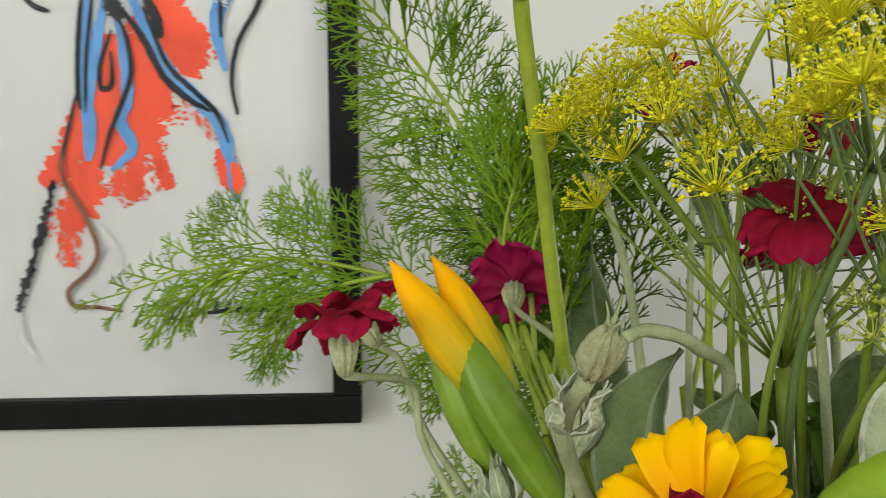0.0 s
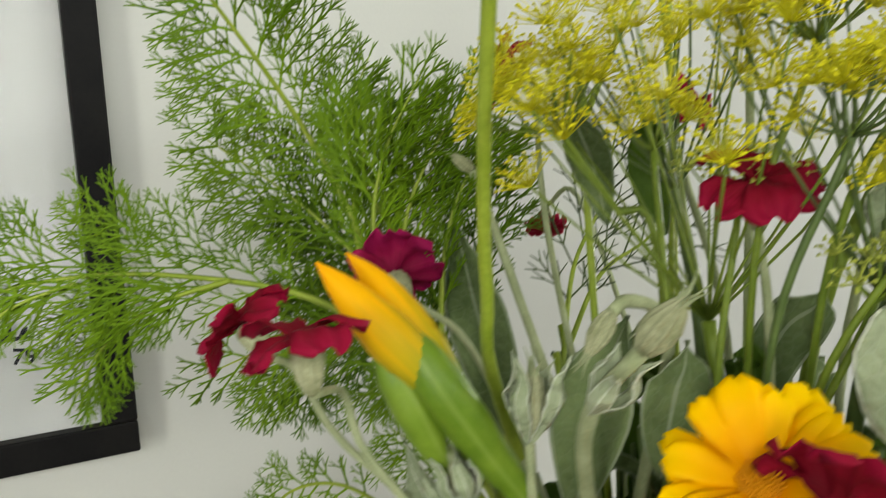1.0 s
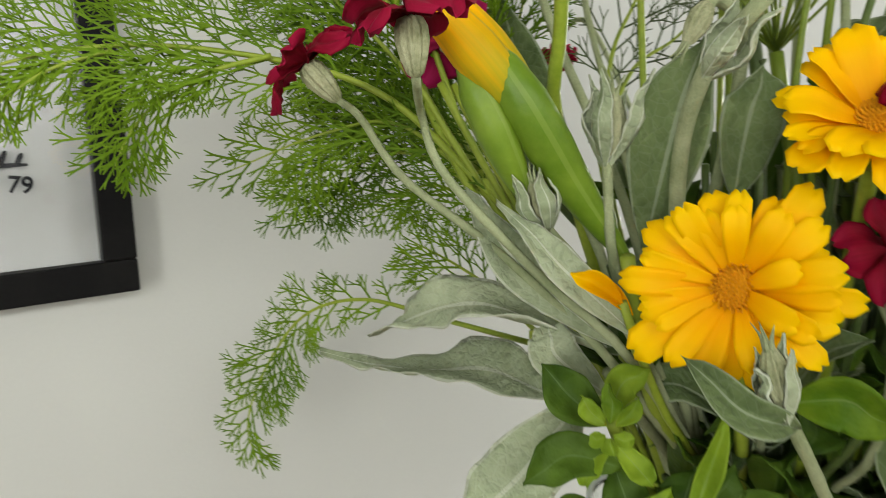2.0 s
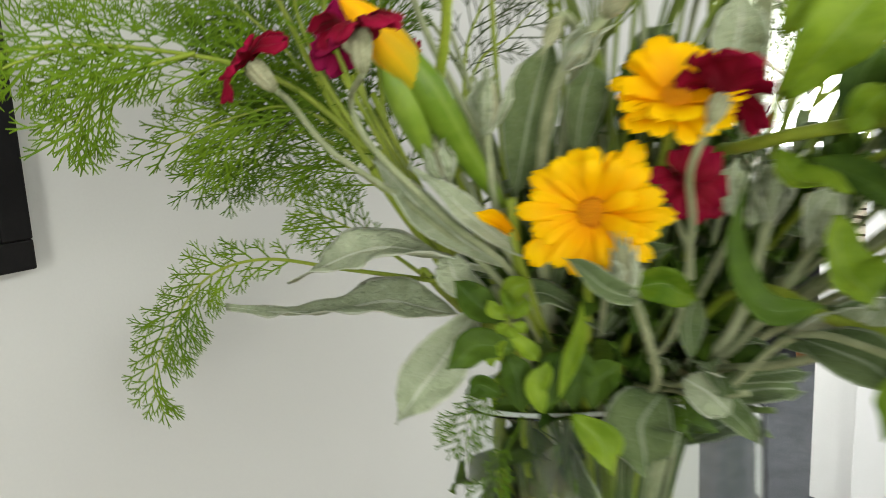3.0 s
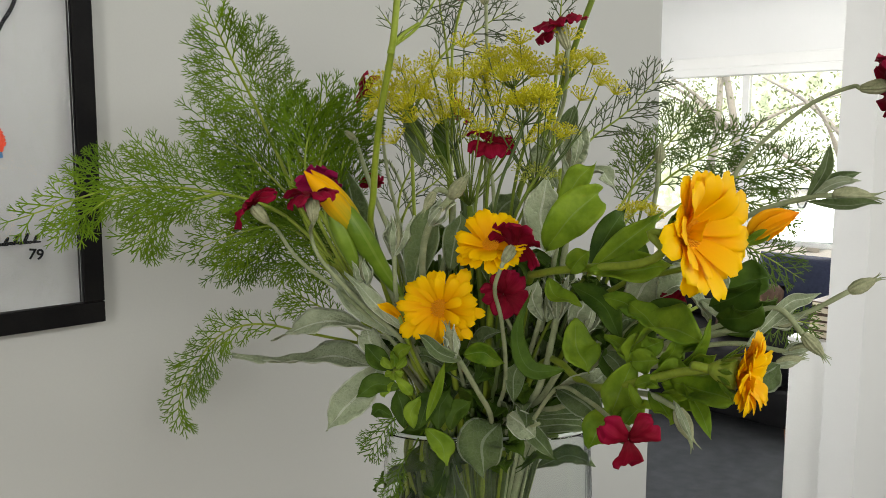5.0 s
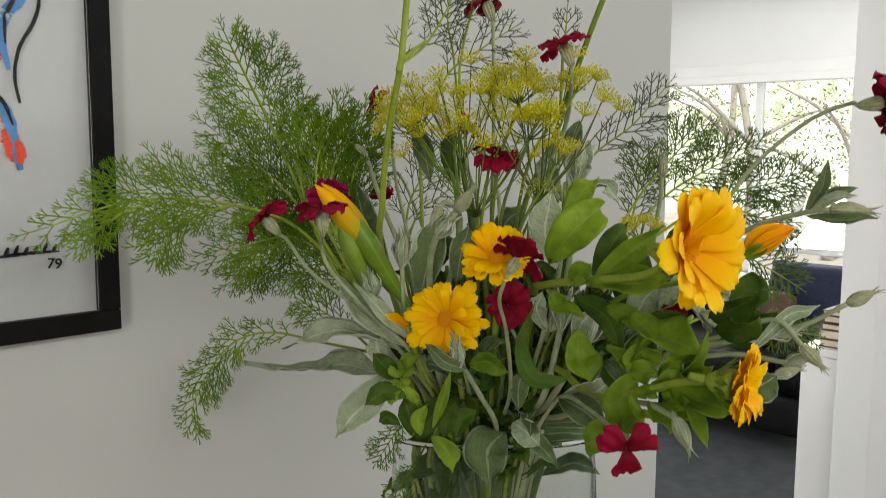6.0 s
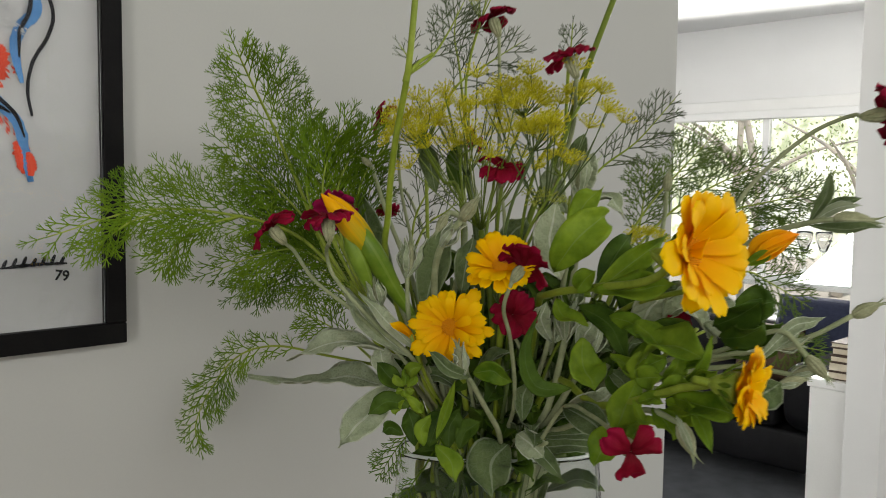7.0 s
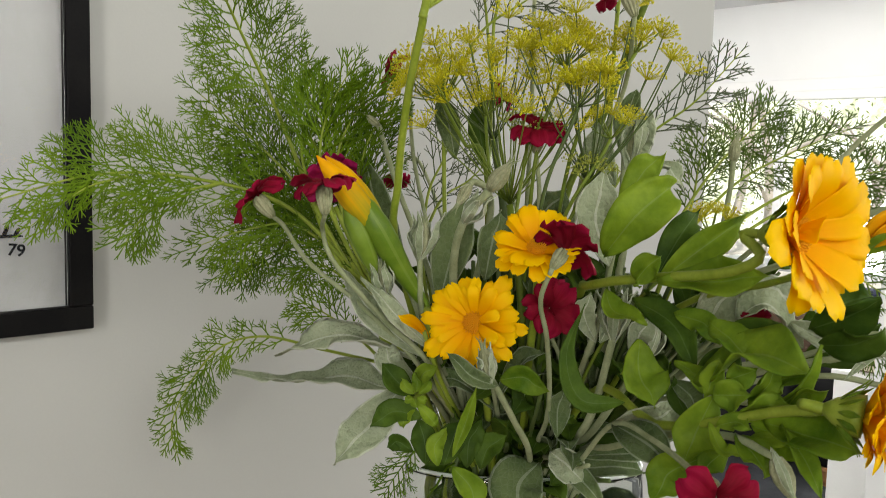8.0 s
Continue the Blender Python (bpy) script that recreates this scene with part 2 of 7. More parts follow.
MAT_PURPLE = petal_mat("purple_campion_petal", (0.17, 0.003, 0.030), (0.25, 0.005, 0.048), (0.33, 0.008, 0.085), 0.65, 0.25, strength=0.6)


def glass(name, tint=(1, 1, 1), rough=0.0, ior=1.45):
    m, nt, b = shader(name, rough, 0.5)
    b.inputs["Base Color"].default_value = (*tint, 1)
    b.inputs["Transmission Weight"].default_value = 1.0
    b.inputs["IOR"].default_value = ior
    return m


MAT_GLASS = glass("clear_vase_glass", (0.97, 0.99, 0.975))
# pale, half opaque rim colour in place of the highlight on clear glass
MAT_RIM = glass("rim_highlight", (0.86, 0.92, 0.89), 0.3)
MAT_RIM.node_tree.nodes["Principled BSDF"].inputs["Transmission Weight"].default_value = 0.55
MAT_PANE = glass("window_glass", (0.985, 0.99, 0.985), 0.0, 1.3)


# emission stands in for sunlight on the distant garden
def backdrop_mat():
    m = bpy.data.materials.new("garden_glow")
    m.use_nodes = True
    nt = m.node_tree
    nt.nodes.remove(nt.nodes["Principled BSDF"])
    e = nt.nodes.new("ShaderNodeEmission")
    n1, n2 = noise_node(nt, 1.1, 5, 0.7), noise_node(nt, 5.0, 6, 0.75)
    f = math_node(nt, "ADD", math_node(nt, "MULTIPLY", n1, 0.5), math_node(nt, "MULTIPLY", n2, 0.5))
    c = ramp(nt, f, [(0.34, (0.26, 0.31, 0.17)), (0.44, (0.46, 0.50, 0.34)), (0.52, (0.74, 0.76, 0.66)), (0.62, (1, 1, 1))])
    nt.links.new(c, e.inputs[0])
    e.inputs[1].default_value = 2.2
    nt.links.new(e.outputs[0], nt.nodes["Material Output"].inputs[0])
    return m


MAT_GARDEN = backdrop_mat()

# ---- building helpers ----
WORLD = {}
IDENT = Matrix.Identity(4)


def finish(ob, m, parent):
    if parent is not None:
        ob.parent = parent
        ob.matrix_basis = WORLD[parent].inverted() @ m
    else:
        ob.matrix_basis = m
    WORLD[ob] = m.copy()
    return ob


def thing(name, at, label, category, group="", kind=""):
    """An empty at a thing's base, for its parts."""
    return finish(tagged(new(name), label, category, group, kind), Matrix.Translation(at), None)


def mesh_of(name, verts, faces, material, uvs=None, smooth=True):
    me = bpy.data.meshes.new(name)
    me.from_pydata([tuple(v) for v in verts], [], faces)
    me.materials.append(material)
    if smooth:
        me.polygons.foreach_set("use_smooth", [True] * len(faces))
    if uvs is not None:
        layer = me.uv_layers.new(name="UVMap")
        idx = [0] * len(me.loops)
        me.loops.foreach_get("vertex_index", idx)
        layer.data.foreach_set("uv", [c for i in idx for c in uvs[i]])
    me.update()
    return me


def piece(name, me, parent, m=IDENT, label=""):
    return finish(tagged(new(name, me), label), m, parent)


def bm_mesh(name, bm, material, smooth=False):
    me = bpy.data.meshes.new(name)
    bm.to_mesh(me)
    bm.free()
    me.materials.append(material)
    if smooth:
        me.polygons.foreach_set("use_smooth", [True] * len(me.polygons))
    return me


def box_bm(lo, hi, bevel=0.0, segments=2):
    bm = bmesh.new()
    size = [b - a for a, b in zip(lo, hi)]
    mid = [(a + b) / 2 for a, b in zip(lo, hi)]
    bmesh.ops.create_cube(bm, size=1, matrix=Matrix.LocRotScale(mid, None, size))
    if bevel:
        bmesh.ops.bevel(bm, geom=bm.edges[:], offset=bevel, segments=segments, profile=0.5, affect="EDGES")
    return bm


def box(name, lo, hi, material, parent=None, bevel=0.003, label="", kind="", category="", segments=2, smooth=False):
    o = finish(new(name, bm_mesh(name, box_bm(lo, hi, bevel, segments), material, smooth)), IDENT, parent)
    return tagged(o, label, category, "", kind)


def smooth_path(ctrl, n):
    """n + 1 points along a smooth curve through the control points."""
    c = [Vector(p) for p in ctrl]
    if len(c) == 2:
        return [c[0].lerp(c[1], i / n) for i in range(n + 1)]
    c = [2 * c[0] - c[1]] + c + [2 * c[-1] - c[-2]]
    seg = len(c) - 3
    out = []
    for i in range(n + 1):
        f = i / n * seg
        k = min(int(f), seg - 1)
        u = f - k
        a, b, d, e = c[k], c[k + 1], c[k + 2], c[k + 3]
        out.append(0.5 * (2 * b + (d - a) * u + (2 * a - 5 * b + 4 * d - e) * u * u + (3 * b - a - 3 * d + e) * u ** 3))
    return out


def add_tube(verts, faces, pts, radii, sides=6, cap=True):
    """Adds a tube with parallel rings to the lists."""
    start = len(verts)
    t = (pts[1] - pts[0]).normalized()
    ref = Vector((0, 0, 1)) if abs(t.z) < 0.9 else Vector((1, 0, 0))
    u = t.cross(ref).normalized()
    for i, p in enumerate(pts):
        if i:
            d = (pts[min(i + 1, len(pts) - 1)] - pts[i - 1])
            t2 = d.normalized() if d.length > 1e-9 else t
            u = (u - t2 * u.dot(t2)).normalized()
            t = t2
        w = t.cross(u)
        for k in range(sides):
            a = 2 * math.pi * k / sides
            verts.append(p + (u * math.cos(a) + w * math.sin(a)) * radii[i])
    for i in range(len(pts) - 1):
        for k in range(sides):
            a, b = start + i * sides + k, start + i * sides + (k + 1) % sides
            faces.append((a, b, b + sides, a + sides))
    if cap:
        faces.append(tuple(start + k for k in reversed(range(sides))))
        faces.append(tuple(start + (len(pts) - 1) * sides + k for k in range(sides)))


def tube(name, ctrl, r0, r1, material, parent, n=14, sides=7, label="", knobs=0.0):
    pts = smooth_path(ctrl, n)
    radii = [(r0 + (r1 - r0) * i / n) * (1 + knobs * random.uniform(-1, 1)) for i in range(n + 1)]
    v, f = [], []
    add_tube(v, f, pts, radii, sides)
    return piece(name, mesh_of(name, v, f, material), parent, IDENT, label)


PROFILES = {
    "lance": lambda u: max(0.03, math.sin(math.pi * min(1, u ** 0.72)) ** 1.2),
    "ovate": lambda u: max(0.03, math.sin(math.pi * u ** 0.80) ** 0.95 * (1 if u < 0.62 else 1 - 0.55 * ((u - 0.62) / 0.38) ** 1.3)),
    "spoon": lambda u: max(0.05, (0.28 + 0.72 * math.sin(math.pi * min(1.0, max(0.0, (u - 0.1) / 0.9)) ** 1.15)) if u < 0.97 else 0.12),
    "petal": lambda u: 0.30 + 0.70 * min(1, u / 0.55) ** 0.8 if u < 0.86 else 1.0 - 0.62 * ((u - 0.86) / 0.14) ** 1.6,
    "fan": lambda u: 0.14 + 0.86 * (u / 0.7) ** 0.75 if u < 0.7 else 1.0 - 0.50 * ((u - 0.7) / 0.3) ** 2,
}


def blade(ctrl, width, facing, profile="lance", fold=0.2, wave=0.0, n=14, across=6, thick=0.0005, notch=0.0, ruffle=0.0, seed=0, twist=0.0, crinkle=0.0):
    """Vertices, faces and UVs of a leaf or petal along a curve: folded at the midrib, wavy, with real thickness."""
    rnd = random.Random(seed)
    ph, ph2 = rnd.uniform(0, 6), rnd.uniform(0, 6)
    pts = smooth_path(ctrl, n)
    fv = Vector(facing).normalized()
    shape = PROFILES[profile]
    top, bot, uv = [], [], []
    for i, p in enumerate(pts):
        u = i / n
        t = (pts[min(i + 1, n)] - pts[max(i - 1, 0)]).normalized()
        side = t.cross(fv)
        side = side.normalized() if side.length > 1e-6 else Vector((1, 0, 0))
        if twist:
            side = Matrix.Rotation(twist * (u - 0.4), 3, t) @ side
        nor = side.cross(t).normalized()
        w = width * 0.5 * shape(u)
        for j in range(across + 1):
            s = 2 * j / across - 1
            lift = fold * w * abs(s) ** 1.1 + crinkle * width * (math.sin(u * 31 + s * 4 + ph) * abs(s) + math.sin(u * 17 - s * 7 + ph2) * 0.7) * min(1, 6 * u) * min(1, 5 * (1 - u)) + wave * width * abs(s) * math.sin(u * 9 + ph + (2.2 if s > 0 else 0)) + ruffle * width * u * math.sin(s * 7 + ph2)
            q = p + side * (s * w) + nor * lift
            if notch and u > 0.6:
                q -= t * notch * width * ((u - 0.6) / 0.4) ** 2 * (1 - min(1, abs(s) * 1.9)) + t * notch * 0.25 * width * ((u - 0.6) / 0.4) * abs(math.sin(s * 9 + ph))
            top.append(q)
            bot.append(q - nor * thick)
            uv.append(((s + 1) / 2, u))
    m = across + 1
    verts, k = top + bot, len(top)
    faces = []
    for i in range(n):
        for j in range(across):
            a = i * m + j
            faces.append((a, a + 1, a + m + 1, a + m))
            faces.append((k + a, k + a + m, k + a + m + 1, k + a + 1))
    edge = [j for j in range(m)] + [i * m + across for i in range(1, n + 1)] + [n * m + j for j in reversed(range(across))] + [i * m for i in reversed(range(1, n))]
    for a, b in zip(edge, edge[1:] + edge[:1]):
        faces.append((b, a, k + a, k + b))
    return verts, faces, uv + uv


LEAVES = [0]
TOWARD = (-0.62, -0.70, 0.35)


def leaf(parent, ctrl, width, material, facing=TOWARD, profile="lance", fold=0.22, wave=0.05, label="", name="leaf", thick=0.0006, n=18, calm=False):
    """One leaf, sepal or petal; calm leaves out the chance turns and creases."""
    LEAVES[0] += 1
    rnd = random.Random(2000 + LEAVES[0])
    if calm:
        v, f, uv = blade(ctrl, width, facing, profile, fold, wave, n, 8, thick, seed=LEAVES[0])
    else:
        fv = Vector(facing) + Vector((rnd.uniform(-0.3, 0.3), rnd.uniform(-0.3, 0.3), rnd.uniform(-0.3, 0.3)))
        pts = [Vector(c) for c in ctrl]
        if len(pts) == 3:
            span = (pts[2] - pts[0]).length
            pts.append(pts[2])
            pts[2] = pts[1].lerp(pts[3], 0.55) + fv.normalized() * span * rnd.uniform(0.02, 0.10)
        v, f, uv = blade(pts, width * rnd.uniform(0.88, 1.02), fv, profile, fold * rnd.uniform(0.9, 2.6), wave * rnd.uniform(0.8, 2.2), n, 8, thick, seed=LEAVES[0], twist=rnd.uniform(-0.9, 0.9), crinkle=0 if n < 11 else 0.05 if material is MAT_SILVER else 0.024)
    return piece(name, mesh_of(name, v, f, material, uv), parent, IDENT, label)


def basis(at, normal, spin=0.0):
    """A frame at a place whose z axis is the normal."""
    z = Vector(normal).normalized()
    x = z.cross(Vector((0, 0, 1)))
    x = x.normalized() if x.length > 1e-4 else Vector((1, 0, 0))
    y = z.cross(x)
    return Matrix.Translation(at) @ Matrix((x, y, z)).transposed().to_4x4() @ Matrix.Rotation(spin, 4, "Z")


def revolve(name, profile, material, segments=32, ribs=0, rib_depth=0.0, smooth=True, caps=True):
    """A lathed mesh round z from (radius, height) pairs."""
    v, f = [], []
    for r, z in profile:
        for k in range(segments):
            a = 2 * math.pi * k / segments
            rr = r * (1 + (rib_depth * math.cos(ribs * a) if ribs else 0))
            v.append(Vector((rr * math.cos(a), rr * math.sin(a), z)))
    for i in range(len(profile) - 1):
        for k in range(segments):
            a, b = i * segments + k, i * segments + (k + 1) % segments
            f.append((a, b, b + segments, a + segments))
    if caps:
        f.append(tuple(reversed(range(segments))))
        f.append(tuple((len(profile) - 1) * segments + k for k in range(segments)))
    return mesh_of(name, v, f, material, None, smooth)


# ---- the setting ----
WALL_Y = 0.60      # face of the picture wall
EDGE_X = 0.888     # where the picture wall ends at the opening
JAMB_X = 1.88      # the wall beyond the opening
THICK = 0.09
FAR_X = 7.0        # window wall of the far room
CEIL = 2.67

floor = box("floor", (-2.7, -3.0, -0.1), (7.0, 6.2, 0.0), MAT_CARPET, None, 0, "dark blue-grey carpet on the floor", "structure", "floor")
ceiling = box("ceiling", (-2.7, -3.0, CEIL), (7.1, 6.2, CEIL + 0.1), MAT_CEIL, None, 0, "white painted ceiling", "structure", "ceiling")
box("wall_north", (-2.7, WALL_Y, 0), (EDGE_X, WALL_Y + THICK, CEIL), MAT_WALL_DIM, None, 0.002, "white painted wall that carries the picture", "structure", "wall")
box("wall_north_2", (JAMB_X, WALL_Y, 0), (FAR_X, WALL_Y + THICK, CEIL), MAT_WALL_BRIGHT, None, 0.002, "white painted wall beside the wide opening", "structure", "wall")


def wall_with_window(name, axis, at, lo, hi, win_lo, win_hi, sill, head, label, paint=None):
    """A wall in four blocks round one opening. axis: the axis across the wall."""
    def blk(suffix, a, b, z0, z1):
        if axis == "x":
            return box(name + suffix, (at, a, z0), (at + 0.1, b, z1), paint or MAT_WALL_DIM, None, 0, label, "structure", "wall")
        return box(name + suffix, (a, at, z0), (b, at + 0.1, z1), paint or MAT_WALL_DIM, None, 0, label, "structure", "wall")
    blk("", lo, win_lo, 0, CEIL)
    blk("_2", win_hi, hi, 0, CEIL)
    blk("_3", win_lo, win_hi, 0, sill)
    blk("_4", win_lo, win_hi, head, CEIL)


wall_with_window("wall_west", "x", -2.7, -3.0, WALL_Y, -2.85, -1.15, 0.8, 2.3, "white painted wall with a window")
# the openings in the south and near east walls are added for the fill lamps
wall_with_window("wall_south", "y", -3.0, -2.6, 3.2, -2.2, 2.2, 2.2, 2.6, "unseen white painted wall with a high slot added for fill light")
wall_with_window("wall_east_near", "x", 3.2, -3.0, WALL_Y, -2.6, -0.9, 0.9, 2.3, "unseen white painted side wall with an opening added for fill light")
wall_with_window("wall_east", "x", FAR_X, WALL_Y, 6.2, 0.9, 5.6, 0.12, 1.84, "white painted wall over the window front", MAT_WALL_BRIGHT)
box("wall_far_north", (EDGE_X - 0.1, 6.1, 0), (FAR_X, 6.2, CEIL), MAT_WALL_BRIGHT, None, 0, "white painted wall of the far room", "structure", "wall")
box("wall_far_west", (EDGE_X - 0.1, WALL_Y + THICK, 0), (EDGE_X, 6.1, CEIL), MAT_WALL_BRIGHT, None, 0, "white painted wall of the far room", "structure", "wall")

# window front of the far room
win = thing("window_1", (FAR_X, 3.25, 0.12), "wide white-framed sliding window onto a sunny garden", "window", "", "structure")
box("header_board", (FAR_X - 0.05, 0.9, 1.90), (FAR_X - 0.002, 5.6, 2.0), MAT_TRIM, win, 0.006, "white header board")
box("head_rail", (FAR_X - 0.09, 0.9, 1.83), (FAR_X + 0.06, 5.6, 1.898), MAT_TRIM, win, 0.006)
box("window_sill", (FAR_X - 0.08, 0.9, 0.10), (FAR_X + 0.06, 5.6, 0.14), MAT_TRIM, win, 0.006)
for wy in (0.93, 2.05, 3.44, 4.5, 5.57):
    box("mullion", (FAR_X - 0.03, wy - 0.03, 0.14), (FAR_X + 0.03, wy + 0.03, 1.83), MAT_TRIM, win, 0.005)
for wy, wz in ((0.96, 2.02), (2.08, 3.41), (3.47, 4.47), (4.53, 5.54)):
    o = box("pane", (FAR_X - 0.003, wy, 0.14), (FAR_X + 0.003, wz, 1.83), MAT_PANE, win, 0)
    o.visible_shadow = False

# garden beyond the window
box("ground", (7.1, -6, -0.3), (40, 30, -0.12), MAT_STONE, None, 0, "pale stone patio in the sun", "structure", "ground")
# one flat sheet that glows by itself in place of sunlit foliage
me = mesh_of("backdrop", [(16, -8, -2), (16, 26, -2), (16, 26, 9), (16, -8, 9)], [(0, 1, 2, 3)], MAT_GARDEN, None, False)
tagged(finish(new("backdrop", me), IDENT, None), "glowing sheet coloured as bright garden foliage in the distance", "backdrop", "", "structure")

# ---- the framed print ----
PRINT_Y = 0.590
PIC_R, PIC_B, PIC_L, PIC_T, BAR = -0.052, 1.101, -0.66, 1.93, 0.0185
pic = thing("framed_picture", (-0.35, WALL_Y, PIC_B), "large abstract print in a thin black frame on the wall", "picture")
box("frame_bar", (PIC_L, 0.58, PIC_B), (PIC_R, WALL_Y - 0.001, PIC_B + BAR), MAT_FRAME, pic, 0.0012)
box("frame_bar", (PIC_L, 0.58, PIC_T - BAR), (PIC_R, WALL_Y - 0.001, PIC_T), MAT_FRAME, pic, 0.0012)
box("frame_bar", (PIC_R - BAR, 0.58, PIC_B + BAR + 0.0002), (PIC_R, WALL_Y - 0.001, PIC_T - BAR - 0.0002), MAT_FRAME, pic, 0.0012)
box("frame_bar", (PIC_L, 0.58, PIC_B + BAR + 0.0002), (PIC_L + BAR, WALL_Y - 0.001, PIC_T - BAR - 0.0002), MAT_FRAME, pic, 0.0012)
sheet = box("print_sheet", (PIC_L + BAR, PRINT_Y, PIC_B + BAR), (PIC_R - BAR, WALL_Y - 0.003, PIC_T - BAR), MAT_PAPER, pic, 0, "off-white paper")
pane = box("picture_glass", (PIC_L + BAR, 0.5845, PIC_B + BAR), (PIC_R - BAR, 0.5860, PIC_T - BAR), MAT_PANE, pic, 0, "clear glass")
pane.visible_shadow = False
LAYER = [0]


def brush(ctrl, width, material, name="brush_stroke", ragged=0.12, taper=0.6, n=26):
    """One stroke of ink on the sheet: a thin ribbon with uneven edges."""
    LAYER[0] += 1
    rnd = random.Random(LAYER[0])
    y = PRINT_Y - 0.00006 * LAYER[0] - 0.0002
    pts = smooth_path([(p[0], y, p[2]) for p in ctrl], n)
    v, f = [], []
    for i, p in enumerate(pts):
        t = (pts[min(i + 1, n)] - pts[max(i - 1, 0)]).normalized()
        s = Vector((t.z, 0, -t.x))
        u = i / n
        w = width / 2 * (1 - taper * abs(2 * u - 1) ** 3)
        a, b = w * (1 + rnd.uniform(-ragged, ragged)), w * (1 + rnd.uniform(-ragged, ragged))
        v += [p + s * a, p - s * b, p + s * a + Vector((0, 0.0001, 0)), p - s * b + Vector((0, 0.0001, 0))]
    for i in range(n):
        k = i * 4
        f += [(k, k + 4, k + 5, k + 1), (k + 2, k + 3, k + 7, k + 6), (k, k + 2, k + 6, k + 4), (k + 1, k + 5, k + 7, k + 3)]
    return piece(name, mesh_of(name, v, f, material, None, False), sheet)


# red splash
brush([(-0.1842, 0.5900, 1.3683), (-0.1692, 0.5900, 1.3512), (-0.1593, 0.5900, 1.3338)], 0.040, MAT_RED, ragged=0.2, taper=0.2)
brush([(-0.1533, 0.5900, 1.3582), (-0.1538, 0.5900, 1.3443), (-0.1596, 0.5900, 1.3251)], 0.018, MAT_RED, ragged=0.3, taper=0.5)
brush([(-0.1952, 0.5900, 1.3510), (-0.1927, 0.5900, 1.3267), (-0.1869, 0.5900, 1.2969)], 0.046, MAT_RED, ragged=0.15, taper=0.3)
brush([(-0.2073, 0.5900, 1.3509), (-0.2089, 0.5900, 1.3127), (-0.2177, 0.5900, 1.2704)], 0.034, MAT_RED, ragged=0.15, taper=0.3)
brush([(-0.1965, 0.5900, 1.3197), (-0.1940, 0.5900, 1.2951), (-0.1912, 0.5900, 1.2756)], 0.036, MAT_RED, ragged=0.2, taper=0.3)
brush([(-0.2228, 0.5900, 1.3127), (-0.2319, 0.5900, 1.2810), (-0.2505, 0.5900, 1.2562)], 0.017, MAT_RED, ragged=0.35, taper=0.5)
brush([(-0.1926, 0.5900, 1.2845), (-0.1926, 0.5900, 1.2667), (-0.1955, 0.5900, 1.2470)], 0.013, MAT_RED, ragged=0.35, taper=0.4)
brush([(-0.1821, 0.5900, 1.2845), (-0.1774, 0.5900, 1.2685), (-0.1719, 0.5900, 1.2541)], 0.009, MAT_RED, ragged=0.35, taper=0.4)
brush([(-0.2210, 0.5900, 1.2739), (-0.2257, 0.5900, 1.2490), (-0.2389, 0.5900, 1.2275)], 0.022, MAT_RED, ragged=0.4, taper=0.5)
brush([(-0.2021, 0.5900, 1.2667), (-0.2035, 0.5900, 1.2578), (-0.2063, 0.5900, 1.2496)], 0.007, MAT_RED, ragged=0.4)
brush([(-0.1399, 0.5900, 1.2802), (-0.1349, 0.5900, 1.2666), (-0.1307, 0.5900, 1.2521)], 0.013, MAT_RED, ragged=0.3)
brush([(-0.2381, 0.5900, 1.2220), (-0.2365, 0.5900, 1.2130), (-0.2347, 0.5900, 1.2050)], 0.006, MAT_RED, ragged=0.5)


def dry_brush(start, end, width, material, bristles=9, seed=0, cover=0.55):
    """A dry stroke: broken trails of single bristles side by side."""
    LAYER[0] += 1
    rnd = random.Random(seed + 60)
    y = PRINT_Y - 0.00006 * LAYER[0] - 0.0002
    a, e = Vector((start[0], y, start[2])), Vector((end[0], y, end[2]))
    along = e - a
    side = Vector((along.z, 0, -along.x)).normalized()
    v, f = [], []
    for k in range(bristles):
        o = side * width * ((k + 0.5) / bristles - 0.5 + rnd.uniform(-0.03, 0.03))
        u = rnd.uniform(0, 0.25)
        while u < 0.97:
            w = min(1.0, u + rnd.uniform(0.06, 0.4) * (1.1 - u * 0.6))
            r = width / bristles * rnd.uniform(0.3, 0.75)
            p, q = a + along * u + o, a + along * w + o + side * rnd.uniform(-1, 1) * width * 0.05
            m = p.lerp(q, 0.5)
            i = len(v)
            v += [p, m + side * r, q, m - side * r]
            f.append((i, i + 1, i + 2, i + 3))
            u = w + rnd.uniform(0.02, 0.3) * (1 - cover) * (0.6 + u)
    return piece("brush_stroke", mesh_of("brush_stroke", v, f, material, None, False), sheet)


dry_brush((-0.1940, 0.5900, 1.3020), (-0.1590, 0.5900, 1.3060), 0.0222, MAT_RED, 11, 0)
dry_brush((-0.1920, 0.5900, 1.2880), (-0.1720, 0.5900, 1.2830), 0.0185, MAT_RED, 9, 1)
dry_brush((-0.1630, 0.5900, 1.3160), (-0.1420, 0.5900, 1.2840), 0.0074, MAT_RED, 4, 2)
dry_brush((-0.2160, 0.5900, 1.2670), (-0.2390, 0.5900, 1.2530), 0.0204, MAT_RED, 10, 3)
dry_brush((-0.2020, 0.5900, 1.2700), (-0.1920, 0.5900, 1.2450), 0.0185, MAT_RED, 9, 4)
dry_brush((-0.1840, 0.5900, 1.2770), (-0.1730, 0.5900, 1.2540), 0.0148, MAT_RED, 7, 5)
